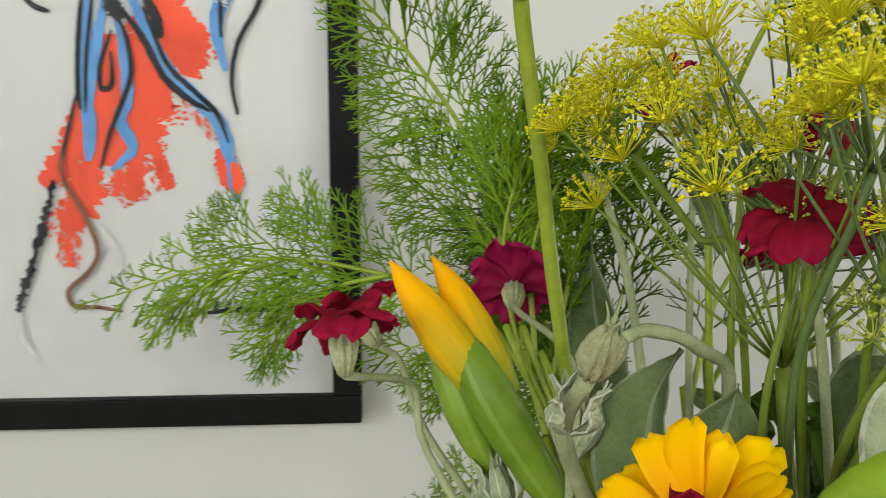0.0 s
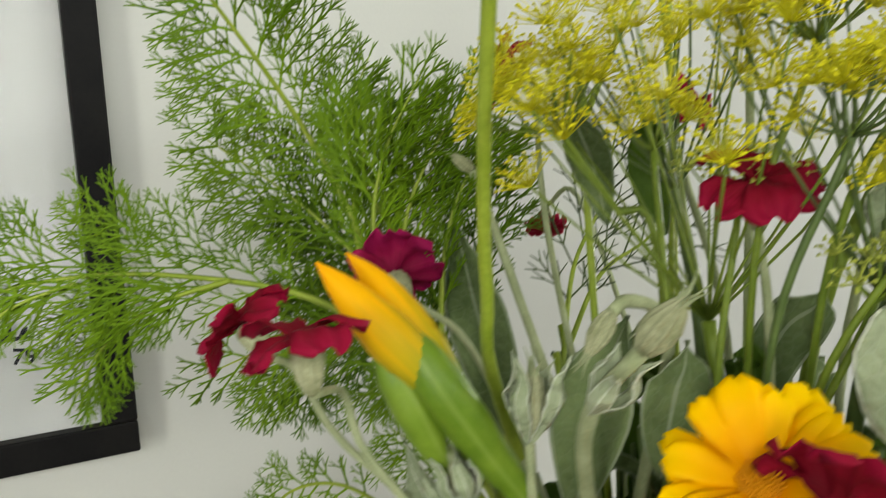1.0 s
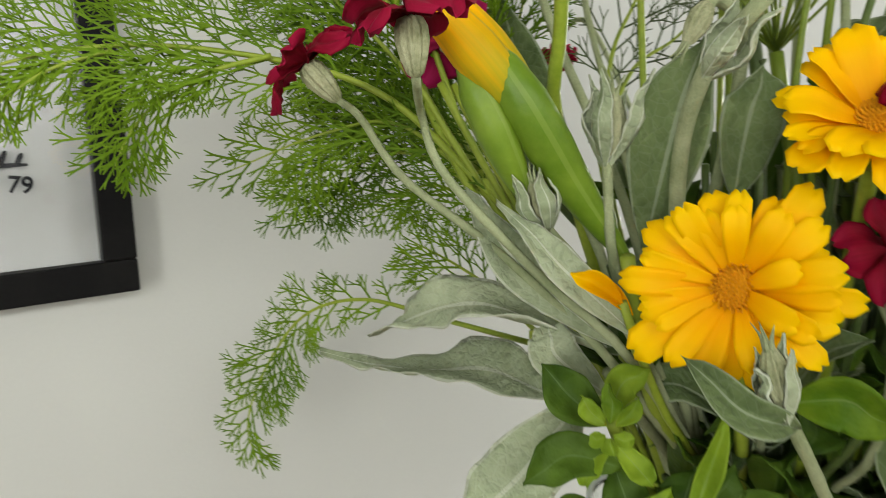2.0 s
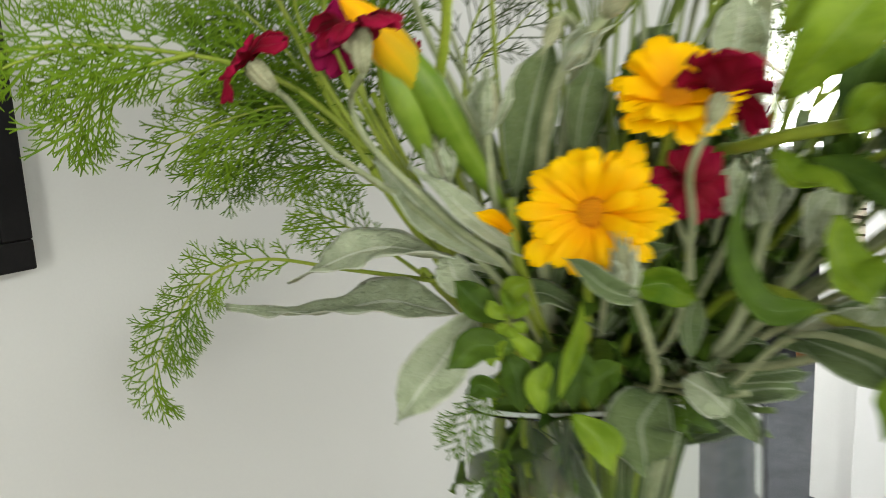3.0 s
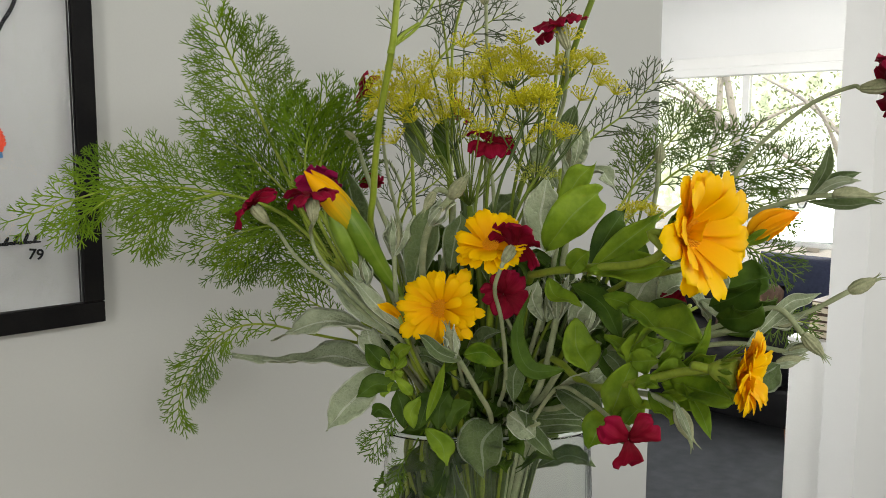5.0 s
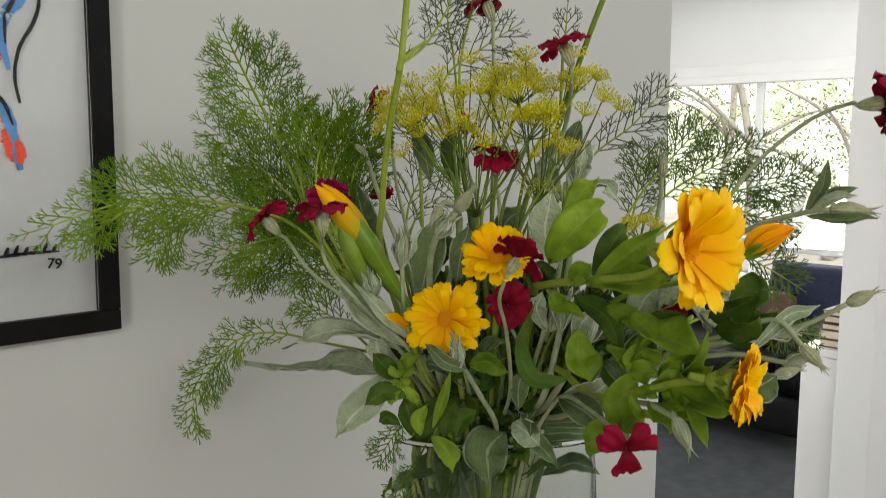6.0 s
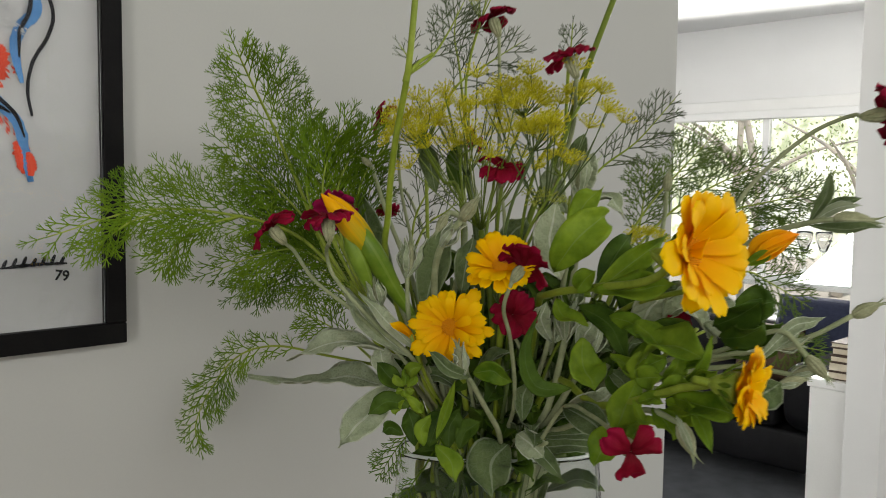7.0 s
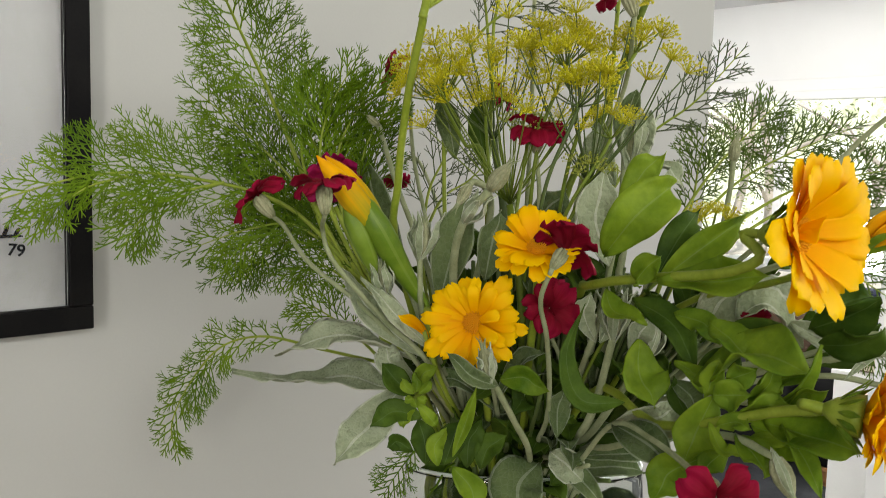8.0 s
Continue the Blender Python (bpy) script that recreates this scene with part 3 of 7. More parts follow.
dry_brush((-0.2260, 0.5900, 1.2490), (-0.2460, 0.5900, 1.2220), 0.0222, MAT_RED, 10, 6)
dry_brush((-0.2350, 0.5900, 1.2310), (-0.2380, 0.5900, 1.2040), 0.0148, MAT_RED, 7, 7)
dry_brush((-0.1730, 0.5900, 1.3510), (-0.1440, 0.5900, 1.3300), 0.0222, MAT_RED, 9, 8)
dry_brush((-0.2060, 0.5900, 1.2600), (-0.2080, 0.5900, 1.2480), 0.0111, MAT_RED, 5, 9)
# blue bands
brush([(-0.2160, 0.59, 1.3820), (-0.2200, 0.59, 1.3510), (-0.2220, 0.59, 1.3200), (-0.2200, 0.59, 1.2920), (-0.2220, 0.59, 1.2720)], 0.0094, MAT_BLUE, n=34)
brush([(-0.2070, 0.59, 1.3780), (-0.2120, 0.59, 1.3510), (-0.2180, 0.59, 1.3200), (-0.2200, 0.59, 1.3000)], 0.0060, MAT_BLUE)
brush([(-0.2020, 0.59, 1.3650), (-0.1970, 0.59, 1.3410), (-0.1960, 0.59, 1.3130), (-0.2010, 0.59, 1.2970), (-0.1940, 0.59, 1.2800), (-0.2080, 0.59, 1.2660)], 0.0083, MAT_BLUE, taper=0.75, n=36)
brush([(-0.1930, 0.59, 1.3760), (-0.1800, 0.59, 1.3480), (-0.1700, 0.59, 1.3270), (-0.1500, 0.59, 1.3080), (-0.1380, 0.59, 1.2920), (-0.1340, 0.59, 1.2700), (-0.1300, 0.59, 1.2460)], 0.0094, MAT_BLUE, n=40, taper=0.5)
brush([(-0.1370, 0.59, 1.4250), (-0.1250, 0.59, 1.4050), (-0.1230, 0.59, 1.3880), (-0.1340, 0.59, 1.3740), (-0.1400, 0.59, 1.3560), (-0.1350, 0.59, 1.3280)], 0.0100, MAT_BLUE, n=34, taper=0.7)
brush([(-0.0930, 0.59, 1.4440), (-0.1040, 0.59, 1.4220), (-0.1030, 0.59, 1.4010)], 0.0088, MAT_BLUE, taper=0.7)
brush([(-0.1560, 0.59, 1.4130), (-0.1400, 0.59, 1.4170), (-0.1300, 0.59, 1.4290)], 0.0076, MAT_BLUE)
# red patches beside the long blue band
brush([(-0.1410, 0.59, 1.2780), (-0.1390, 0.59, 1.2670), (-0.1380, 0.59, 1.2560)], 0.0060, MAT_RED, ragged=0.35)
brush([(-0.1320, 0.59, 1.2710), (-0.1290, 0.59, 1.2610), (-0.1300, 0.59, 1.2510)], 0.0075, MAT_RED, ragged=0.3)
# black, brown and grey lines
brush([(-0.2200, 0.59, 1.3820), (-0.2240, 0.59, 1.3510), (-0.2260, 0.59, 1.3200), (-0.2250, 0.59, 1.3040)], 0.0034, MAT_INK)
brush([(-0.2140, 0.59, 1.3780), (-0.2200, 0.59, 1.3370), (-0.2220, 0.59, 1.3020)], 0.0026, MAT_INK)
brush([(-0.2270, 0.59, 1.3140), (-0.2340, 0.59, 1.2880), (-0.2400, 0.59, 1.2660)], 0.0026, MAT_INK, ragged=0.3)
brush([(-0.2040, 0.59, 1.3530), (-0.2120, 0.59, 1.3300), (-0.2110, 0.59, 1.3170), (-0.2050, 0.59, 1.3210), (-0.2050, 0.59, 1.3400)], 0.0034, MAT_INK, n=34)
brush([(-0.2000, 0.59, 1.3610), (-0.1950, 0.59, 1.3480), (-0.1930, 0.59, 1.3270), (-0.2000, 0.59, 1.3070), (-0.2080, 0.59, 1.2880), (-0.2140, 0.59, 1.2670)], 0.0034, MAT_INK, n=34)
brush([(-0.1980, 0.59, 1.3670), (-0.1850, 0.59, 1.3480), (-0.1740, 0.59, 1.3260), (-0.1600, 0.59, 1.3120), (-0.1450, 0.59, 1.3030)], 0.0045, MAT_INK, n=34, ragged=0.2)
brush([(-0.1840, 0.59, 1.3670), (-0.1710, 0.59, 1.3330), (-0.1550, 0.59, 1.3160), (-0.1410, 0.59, 1.3020), (-0.1340, 0.59, 1.2830)], 0.0034, MAT_INK, n=34, ragged=0.2)
brush([(-0.1830, 0.59, 1.3730), (-0.1770, 0.59, 1.3610), (-0.1740, 0.59, 1.3480)], 0.0072, MAT_INK, ragged=0.2)
brush([(-0.2060, 0.59, 1.3740), (-0.2020, 0.59, 1.3670), (-0.1980, 0.59, 1.3590)], 0.0102, MAT_INK, ragged=0.3)
brush([(-0.2570, 0.59, 1.3740), (-0.2500, 0.59, 1.3670), (-0.2410, 0.59, 1.3640)], 0.0034, MAT_INK)
brush([(-0.2430, 0.59, 1.2600), (-0.2490, 0.59, 1.2380), (-0.2570, 0.59, 1.2130), (-0.2650, 0.59, 1.1910), (-0.2690, 0.59, 1.1760)], 0.0049, MAT_INK, ragged=0.75, n=44, taper=0.3)
brush([(-0.2690, 0.59, 1.1760), (-0.2670, 0.59, 1.1580), (-0.2590, 0.59, 1.1470)], 0.0030, MAT_GREYINK, ragged=0.3)
brush([(-0.1310, 0.59, 1.4230), (-0.1170, 0.59, 1.4110), (-0.1090, 0.59, 1.3880), (-0.1140, 0.59, 1.3680), (-0.1260, 0.59, 1.3470), (-0.1310, 0.59, 1.3230), (-0.1280, 0.59, 1.3010)], 0.0032, MAT_INK, n=44, taper=0.3)
brush([(-0.1570, 0.59, 1.4070), (-0.1400, 0.59, 1.4100), (-0.1300, 0.59, 1.4240), (-0.1130, 0.59, 1.4390)], 0.0065, MAT_INK, n=30)
brush([(-0.1550, 0.59, 1.4270), (-0.1420, 0.59, 1.4270), (-0.1310, 0.59, 1.4310)], 0.0053, MAT_INK, ragged=0.4)
brush([(-0.1330, 0.59, 1.4160), (-0.1270, 0.59, 1.4000), (-0.1290, 0.59, 1.3850), (-0.1360, 0.59, 1.3700), (-0.1370, 0.59, 1.3490)], 0.0035, MAT_INK, n=30)
brush([(-0.2380, 0.59, 1.2780), (-0.2370, 0.59, 1.2600), (-0.2260, 0.59, 1.2400), (-0.2180, 0.59, 1.2160), (-0.2240, 0.59, 1.2020), (-0.2370, 0.59, 1.1900), (-0.2340, 0.59, 1.1800), (-0.2200, 0.59, 1.1790), (-0.2040, 0.59, 1.1760)], 0.0034, MAT_BROWN, n=48, taper=0.5)
brush([(-0.2210, 0.59, 1.2360), (-0.2090, 0.59, 1.2200), (-0.2050, 0.59, 1.2040), (-0.2200, 0.59, 1.1910)], 0.0019, MAT_GREYINK, n=30)
dry_brush((-0.1520, 0.59, 1.3910), (-0.1390, 0.59, 1.3870), 0.0050, MAT_GREYINK, 3, 21)
dry_brush((-0.1530, 0.59, 1.3800), (-0.1280, 0.59, 1.3680), 0.0070, MAT_GREYINK, 4, 22)
# the signature as plain bars, with the year under it
for k in range(7):
    a = Vector((-0.1549, 0.5900, 1.1775)).lerp(Vector((-0.1044, 0.5900, 1.1785)), k / 6.5)
    brush([a + Vector((0, 0, -0.0035)), a + Vector((0.004, 0, 0.0035 + 0.001 * (k % 3)))], 0.0030, MAT_INK, "signature_bar", 0.1)
brush([(-0.1568, 0.5900, 1.1743), (-0.1294, 0.5900, 1.1760), (-0.1020, 0.5900, 1.1758)], 0.0028, MAT_INK, "signature_bar", 0.3)
txt = bpy.data.curves.new("year", "FONT")
txt.body, txt.size, txt.extrude, txt.offset = "79", 0.0125, 0.0001, 0.0003
txt.materials.append(MAT_INK)
a = Vector((-0.1135, 0.5900, 1.1622))
finish(new("year", txt), Matrix.Translation((a.x, PRINT_Y - 0.004, a.z)) @ pose(0, 0, 0, 90, 8, 0), sheet)

# ---- table and vase ----
VC = Vector((0.124, 0.282, 0))
RIM = 1.036
TABLE = 0.76
table = thing("side_table", (-0.05, 0.2, 0), "plain pale wooden side table under the vase", "table")
box("tabletop", (-0.45, -0.12, TABLE - 0.03), (0.34, 0.50, TABLE), MAT_TABLE, table, 0.004)
for lx in (-0.41, 0.26):
    for ly in (-0.08, 0.42):
        box("leg", (lx, ly, 0), (lx + 0.04, ly + 0.04, TABLE - 0.031), MAT_TABLE, table, 0.003)

R = 0.081
H = RIM - TABLE
outer = [(R * 0.80, 0.0), (R * 0.95, 0.002), (R * 1.02, 0.008), (R * 1.06, 0.05), (R * 1.07, 0.12), (R * 1.06, 0.18), (R * 1.025, H - 0.03), (R * 1.0, H - 0.004), (R * 1.001, H - 0.0012), (R * 0.997, H - 0.0003), (R * 0.992, H)]
inner = [(R * 0.985, H - 0.0003), (R * 0.982, H - 0.0014), (R * 0.981, H - 0.004), (R * 1.007, H - 0.03), (R * 1.042, 0.18), (R * 1.052, 0.12), (R * 1.042, 0.05), (R * 0.97, 0.02), (R * 0.80, 0.015), (0.004, 0.014)]
# the vase is oval: its long axis runs across the bunch
LONG = Vector((0.75, -0.66, 0)).normalized()
SHORT = Vector((0.66, 0.75, 0)).normalized()
FLAT = 0.46


def oval(v):
    """An offset from the vase's middle, pressed into its oval plan."""
    return LONG * v.dot(LONG) + SHORT * v.dot(SHORT) * FLAT + Vector((0, 0, v.z))


vase = thing("glass_vase", (VC.x, VC.y, TABLE), "clear oval glass vase full of cut flowers", "vase")
body_mesh = revolve("body", outer + inner, MAT_GLASS, 96)
bead = [(R * 0.986 + 0.0013 * math.cos(k * math.pi / 4 + 0.2), H + 0.0016 + 0.0013 * math.sin(k * math.pi / 4 + 0.2)) for k in range(8)]
rim_mesh = revolve("rim", bead + bead[:1], MAT_RIM, 96, caps=False)
for q in [*body_mesh.vertices, *rim_mesh.vertices]:
    r = math.hypot(q.co.x, q.co.y)
    c, d = q.co.x / r, q.co.y / r
    v = LONG * r * math.copysign(abs(c) ** 0.78, c) + SHORT * r * FLAT * math.copysign(abs(d) ** 0.78, d)
    q.co.x, q.co.y = v.x, v.y
piece("body", body_mesh, vase, Matrix.Translation((VC.x, VC.y, TABLE)))
piece("rim", rim_mesh, vase, Matrix.Translation((VC.x, VC.y, TABLE)), "glass rim with its highlight put into a pale colour")

# ---- flower kinds ----


def route(head, *mids, out=0.035):
    """The way of a cut stem from the bottom of the vase over its rim to the head."""
    aim = Vector(mids[0] if mids else head) - VC
    aim.z = 0
    r = min(aim.length, 0.055)
    d = aim.normalized() if aim.length > 1e-6 else Vector((1, 0, 0))
    foot = VC + oval(d * -out) + Vector((0, 0, TABLE + 0.02))
    gate = VC + oval(d * (r * 0.8)) + Vector((0, 0, RIM - 0.015))
    return [foot, gate, *[Vector(m) for m in mids], Vector(head)]


def petal_meshes(name, length, width, material, count, profile="petal", notch=0.12, fold=0.12, curl=0.12, ruffle=0.02, n=8, across=6):
    out = []
    for k in range(count):
        c = [(0, 0, 0), (length * 0.35, 0, length * curl * 0.5), (length * 0.7, 0, length * curl * (0.7 + 0.3 * (k % 2))), (length, 0, length * curl * (0.2 - 0.5 * (k % 3)))]
        v, f, uv = blade(c, width * (0.9 + 0.1 * k), (0, 0, 1), profile, fold, 0.02, n, across, 0.0004, notch, ruffle, seed=70 + k)
        out.append(mesh_of(name, v, f, material, uv))
    return out


CAL_PETALS = petal_meshes("petal", 1.0, 0.335, MAT_YELLOW, 4, "petal", 0.13, 0.12, 0.10, 0.03)
for me in CAL_PETALS:
    me.name = "petal"


def disc_mesh():
    """The middle of a calendula: a low dome thick with tiny florets."""
    v, f = [], []
    rnd = random.Random(5)
    for ring, (r, z) in enumerate(((1.0, -0.25), (0.98, 0.1), (0.75, 0.3), (0.4, 0.38), (0.01, 0.36))):
        for k in range(14):
            a = 2 * math.pi * k / 14
            v.append(Vector((r * math.cos(a), r * math.sin(a), z)))
    for i in range(4):
        for k in range(14):
            a, b = i * 14 + k, i * 14 + (k + 1) % 14
            f.append((a, b, b + 14, a + 14))
    dome = mesh_of("disc", v, f, MAT_DISC)
    v, f = [], []
    for k in range(110):
        r = math.sqrt((k + 0.5) / 110)
        a = k * 2.39996
        p = Vector((r * math.cos(a), r * math.sin(a), 0.36 - 0.28 * r * r))
        d = Vector((p.x * 0.5, p.y * 0.5, 1)).normalized()
        add_tube(v, f, [p, p + d * rnd.uniform(0.16, 0.34), p + d * 0.38], [0.055, 0.075, 0.02], 5)
    return dome, mesh_of("stamen_mound", v, f, MAT_DISC)


DISC, FLORETS = disc_mesh()
FLOWER_ID = [0]


def calendula(center, normal, dia, mids, label, cup=12, spin=0.0, count=21, stem_r=0.0022, loose=(), broad=1.0, loosen=1.0):
    FLOWER_ID[0] += 1
    rnd = random.Random(100 + FLOWER_ID[0])
    center, nor = Vector(center), Vector(normal).normalized()
    back = center - nor * 0.012
    path = route(back - nor * 0.010, *mids)
    path.append(back)
    t = thing("calendula", path[0], label, "flower", "calendulas in the vase")
    tube("stem", path, stem_r * 1.15, stem_r, MAT_STEM, t, 26, 8)
    fr = basis(center, nor, spin)
    cal = finish(new("calyx", revolve("calyx", [(0.0022, -0.014), (0.005, -0.010), (0.0075, -0.004), (0.0080, 0.0), (0.002, 0.001)], MAT_STEM, 18, 9, 0.06)), fr, t)
    for k in range(14):
        a = 2 * math.pi * k / 14
        d = fr.to_3x3() @ Vector((math.cos(a), math.sin(a), 0))
        p0 = center - nor * 0.008 + d * 0.006
        leaf(cal, [p0, p0 + d * 0.004 + nor * 0.004, p0 + d * 0.009 + nor * 0.009], 0.0032, MAT_GREENLEAF, -d, "lance", 0.1, 0, "", "sepal", 0.0003, 5)
    rd = dia * 0.092
    for layer, (num, reach, tilt, lift) in enumerate(((count, 1.0, cup, 0.0), (count - 5, 0.88, cup + 9, 0.0012))):
        for k in range(num):
            a = 2 * math.pi * (k + 0.5 * layer + rnd.uniform(-0.25, 0.25)) / num
            length = (dia / 2 - rd * 0.6) * reach * rnd.uniform(0.74, 1.07)
            m = fr @ Matrix.Rotation(a, 4, "Z") @ Matrix.Translation((rd * 0.6, 0, lift)) @ Matrix.Rotation(-radians(tilt + loosen * rnd.uniform(-9, 11)), 4, "Y") @ Matrix.Rotation(radians(loosen * rnd.uniform(-17, 17)), 4, "X") @ Matrix.Diagonal((length, length * broad * rnd.uniform(0.85, 1.12), length, 1))
            piece("petal", CAL_PETALS[rnd.randrange(4)], t, m)
    for a, tilt, reach in loose:
        length = dia / 2 * reach
        m = fr @ Matrix.Rotation(radians(a) - spin, 4, "Z") @ Matrix.Translation((rd * 0.5, 0, 0.003)) @ Matrix.Rotation(-radians(tilt), 4, "Y") @ Matrix.Rotation(radians(rnd.uniform(-20, 20)), 4, "X") @ Matrix.Diagonal((length, length * 1.3, length, 1))
        piece("petal", CAL_PETALS[rnd.randrange(4)], t, m)
    m = fr @ Matrix.Translation((0, 0, 0.0016)) @ Matrix.Diagonal((rd, rd, rd, 1))
    tagged(piece("stamen_mound", FLORETS, piece("disc", DISC, t, m, "fuzzy orange disc"), m), "", "", "", "stuff")
    return t


def campion_petals(material):
    """Broad petals, notched and crumpled, that bend down towards their ends."""
    out = []
    for k in range(5):
        rnd = random.Random(40 + k)
        fall = rnd.uniform(0.10, 0.42)
        c = [(0, 0, 0), (0.36, 0, 0.10), (0.70, 0, 0.08 - fall * 0.3), (0.98, 0, -fall)]
        v, f, uv = blade(c, rnd.uniform(0.98, 1.18), (0, 0, 1), "fan", rnd.uniform(-0.16, 0.12), 0.05, 12, 12, 0.0004 / 0.019, rnd.uniform(0.10, 0.22), rnd.uniform(0.03, 0.08), seed=90 + k, crinkle=0.018)
        out.append(mesh_of("petal", v, f, material, uv))
    return out


CAMP_PETALS = campion_petals(MAT_MAGENTA)
PURP_PETALS = campion_petals(MAT_PURPLE)
CALYX = revolve("calyx", [(0.0010, -0.0165), (0.0020, -0.0155), (0.0032, -0.0115), (0.0040, -0.0070), (0.0039, -0.0035), (0.0030, -0.0012), (0.0010, -0.0004)], MAT_CALYX, 50, 10, 0.17)


def campion(center, normal, dia, mids, label, spin=0.0, petals=None, tilt=8, size=1.0, spread=360, felt=None, wob=1.0, count=5):
    FLOWER_ID[0] += 1
    rnd = random.Random(300 + FLOWER_ID[0])
    center, nor = Vector(center), Vector(normal).normalized()
    foot = center - nor * 0.016 * size
    path = route(foot, *mids)
    t = thing("rose_campion", path[0], label, "flower", "rose campions in the vase")
    tube("stem", path, 0.0017, 0.0013, felt or MAT_FELT, t, 26, 7, "pale felted stem", 0.05)
    fr = basis(center, nor, spin)
    piece("calyx", CALYX, t, fr @ Matrix.Diagonal((size, size, size, 1)), "ribbed silver calyx")
    for k in range(count):
        a = 2 * math.pi * (k + rnd.uniform(-0.1, 0.1)) / count * spread / 360
        length = dia / 2 * rnd.uniform(0.92, 1.06)
        m = fr @ Matrix.Rotation(a, 4, "Z") @ Matrix.Translation((0.0002, 0, 0)) @ Matrix.Rotation(-radians(tilt + wob * rnd.uniform(-14, 16)), 4, "Y") @ Matrix.Rotation(radians(wob * rnd.uniform(-16, 16)), 4, "X") @ Matrix.Diagonal((length, length, length, 1))
        piece("petal", (petals or CAMP_PETALS)[rnd.randrange(5)], t, m)
    return t


BUD = revolve("bud", [(0.0010, 0.0), (0.0022, 0.001), (0.0034, 0.005), (0.0033, 0.009), (0.0020, 0.0135), (0.0010, 0.0155), (0.0006, 0.0165)], MAT_CALYX, 40, 10, 0.17)


def tooth_mesh():
    """A slim, slightly curled tip of a bud's calyx."""
    v, f = [], []
    add_tube(v, f, smooth_path([(0.0008, 0, 0.0145), (0.0012, 0, 0.018), (0.0026, 0.0006, 0.0215)], 5), [0.0007, 0.0006, 0.00045, 0.0003, 0.0002, 0.0001], 5)
    return mesh_of("tooth", v, f, MAT_FELT)


TOOTH = tooth_mesh()


def campion_bud(base, direction, length, mids, label, bracts=2, bract_len=0.03, spin=0.0, stem_r=0.0017, neck=0.004):
    """A closed, felted bud with the pair of small leaves under it."""
    FLOWER_ID[0] += 1
    rnd = random.Random(500 + FLOWER_ID[0])
    base, d = Vector(base), Vector(direction).normalized()
    path = route(base, *mids)
    t = thing("campion_bud", path[0], label, "flower bud", "campion buds in the vase")
    tube("stem", path, stem_r * 1.2, stem_r, MAT_FELT, t, 26, 7, "pale felted stem", 0.06)
    fr = basis(base, d, spin)
    s = length / 0.0205
    body = piece("bud", BUD, t, fr @ Matrix.Diagonal((s, s, s, 1)))
    for k in range(5):
        piece("tooth", TOOTH, body, fr @ Matrix.Rotation(k * 1.2566 + rnd.uniform(-0.2, 0.2), 4, "Z") @ Matrix.Diagonal((s, s, s * rnd.uniform(0.9, 1.05), 1)))
    for k in range(bracts):
        a = 2 * math.pi * k / max(1, bracts) + spin
        o = fr.to_3x3() @ Vector((math.cos(a), math.sin(a), 0))
        p = base - d * neck
        leaf(t, [p, p + d * bract_len * 0.45 + o * bract_len * 0.28, p + d * bract_len * rnd.uniform(0.85, 1.1) + o * bract_len * rnd.uniform(0.2, 0.42)], bract_len * 0.24, MAT_SILVER, -o, "lance", 0.35, 0.05, "", "bract")
    return t


def umbellet_mesh(name, count, length, material, seed, blob):
    rnd = random.Random(seed)
    v, f = [], []
    for k in range(count):
        u = (k + 0.5) / count
        a = k * 2.39996
        th = radians(8 + 62 * math.sqrt(u))
        d = Vector((math.sin(th) * math.cos(a), math.sin(th) * math.sin(a), math.cos(th)))
        e = d * length * rnd.uniform(0.8, 1.1)
        add_tube(v, f, [Vector((0, 0, 0)), e], [0.00020, 0.00015], 3, False)
        for q in range(3):
            c = e + Vector((rnd.uniform(-1, 1), rnd.uniform(-1, 1), rnd.uniform(-0.4, 1))) * blob * 0.8
            s = blob * rnd.uniform(0.55, 1.0)
            i = len(v)
            v += [c + Vector((s, 0, 0)), c + Vector((-s, 0, 0)), c + Vector((0, s, 0)), c + Vector((0, -s, 0)), c + Vector((0, 0, s * 0.8)), c + Vector((0, 0, -s * 0.8))]
            f += [(i + x, i + y, i + z) for x, y, z in ((0, 2, 4), (2, 1, 4), (1, 3, 4), (3, 0, 4), (2, 0, 5), (1, 2, 5), (3, 1, 5), (0, 3, 5))]
    return mesh_of(name, v, f, material)


UMB_YELLOW = [umbellet_mesh("umbellet", 32, 0.0100, MAT_DILL, 11 + k, 0.00078) for k in range(3)]
UMB_GREEN = [umbellet_mesh("umbellet", 13, 0.0055, MAT_DILLGREEN, 31 + k, 0.0008) for k in range(3)]


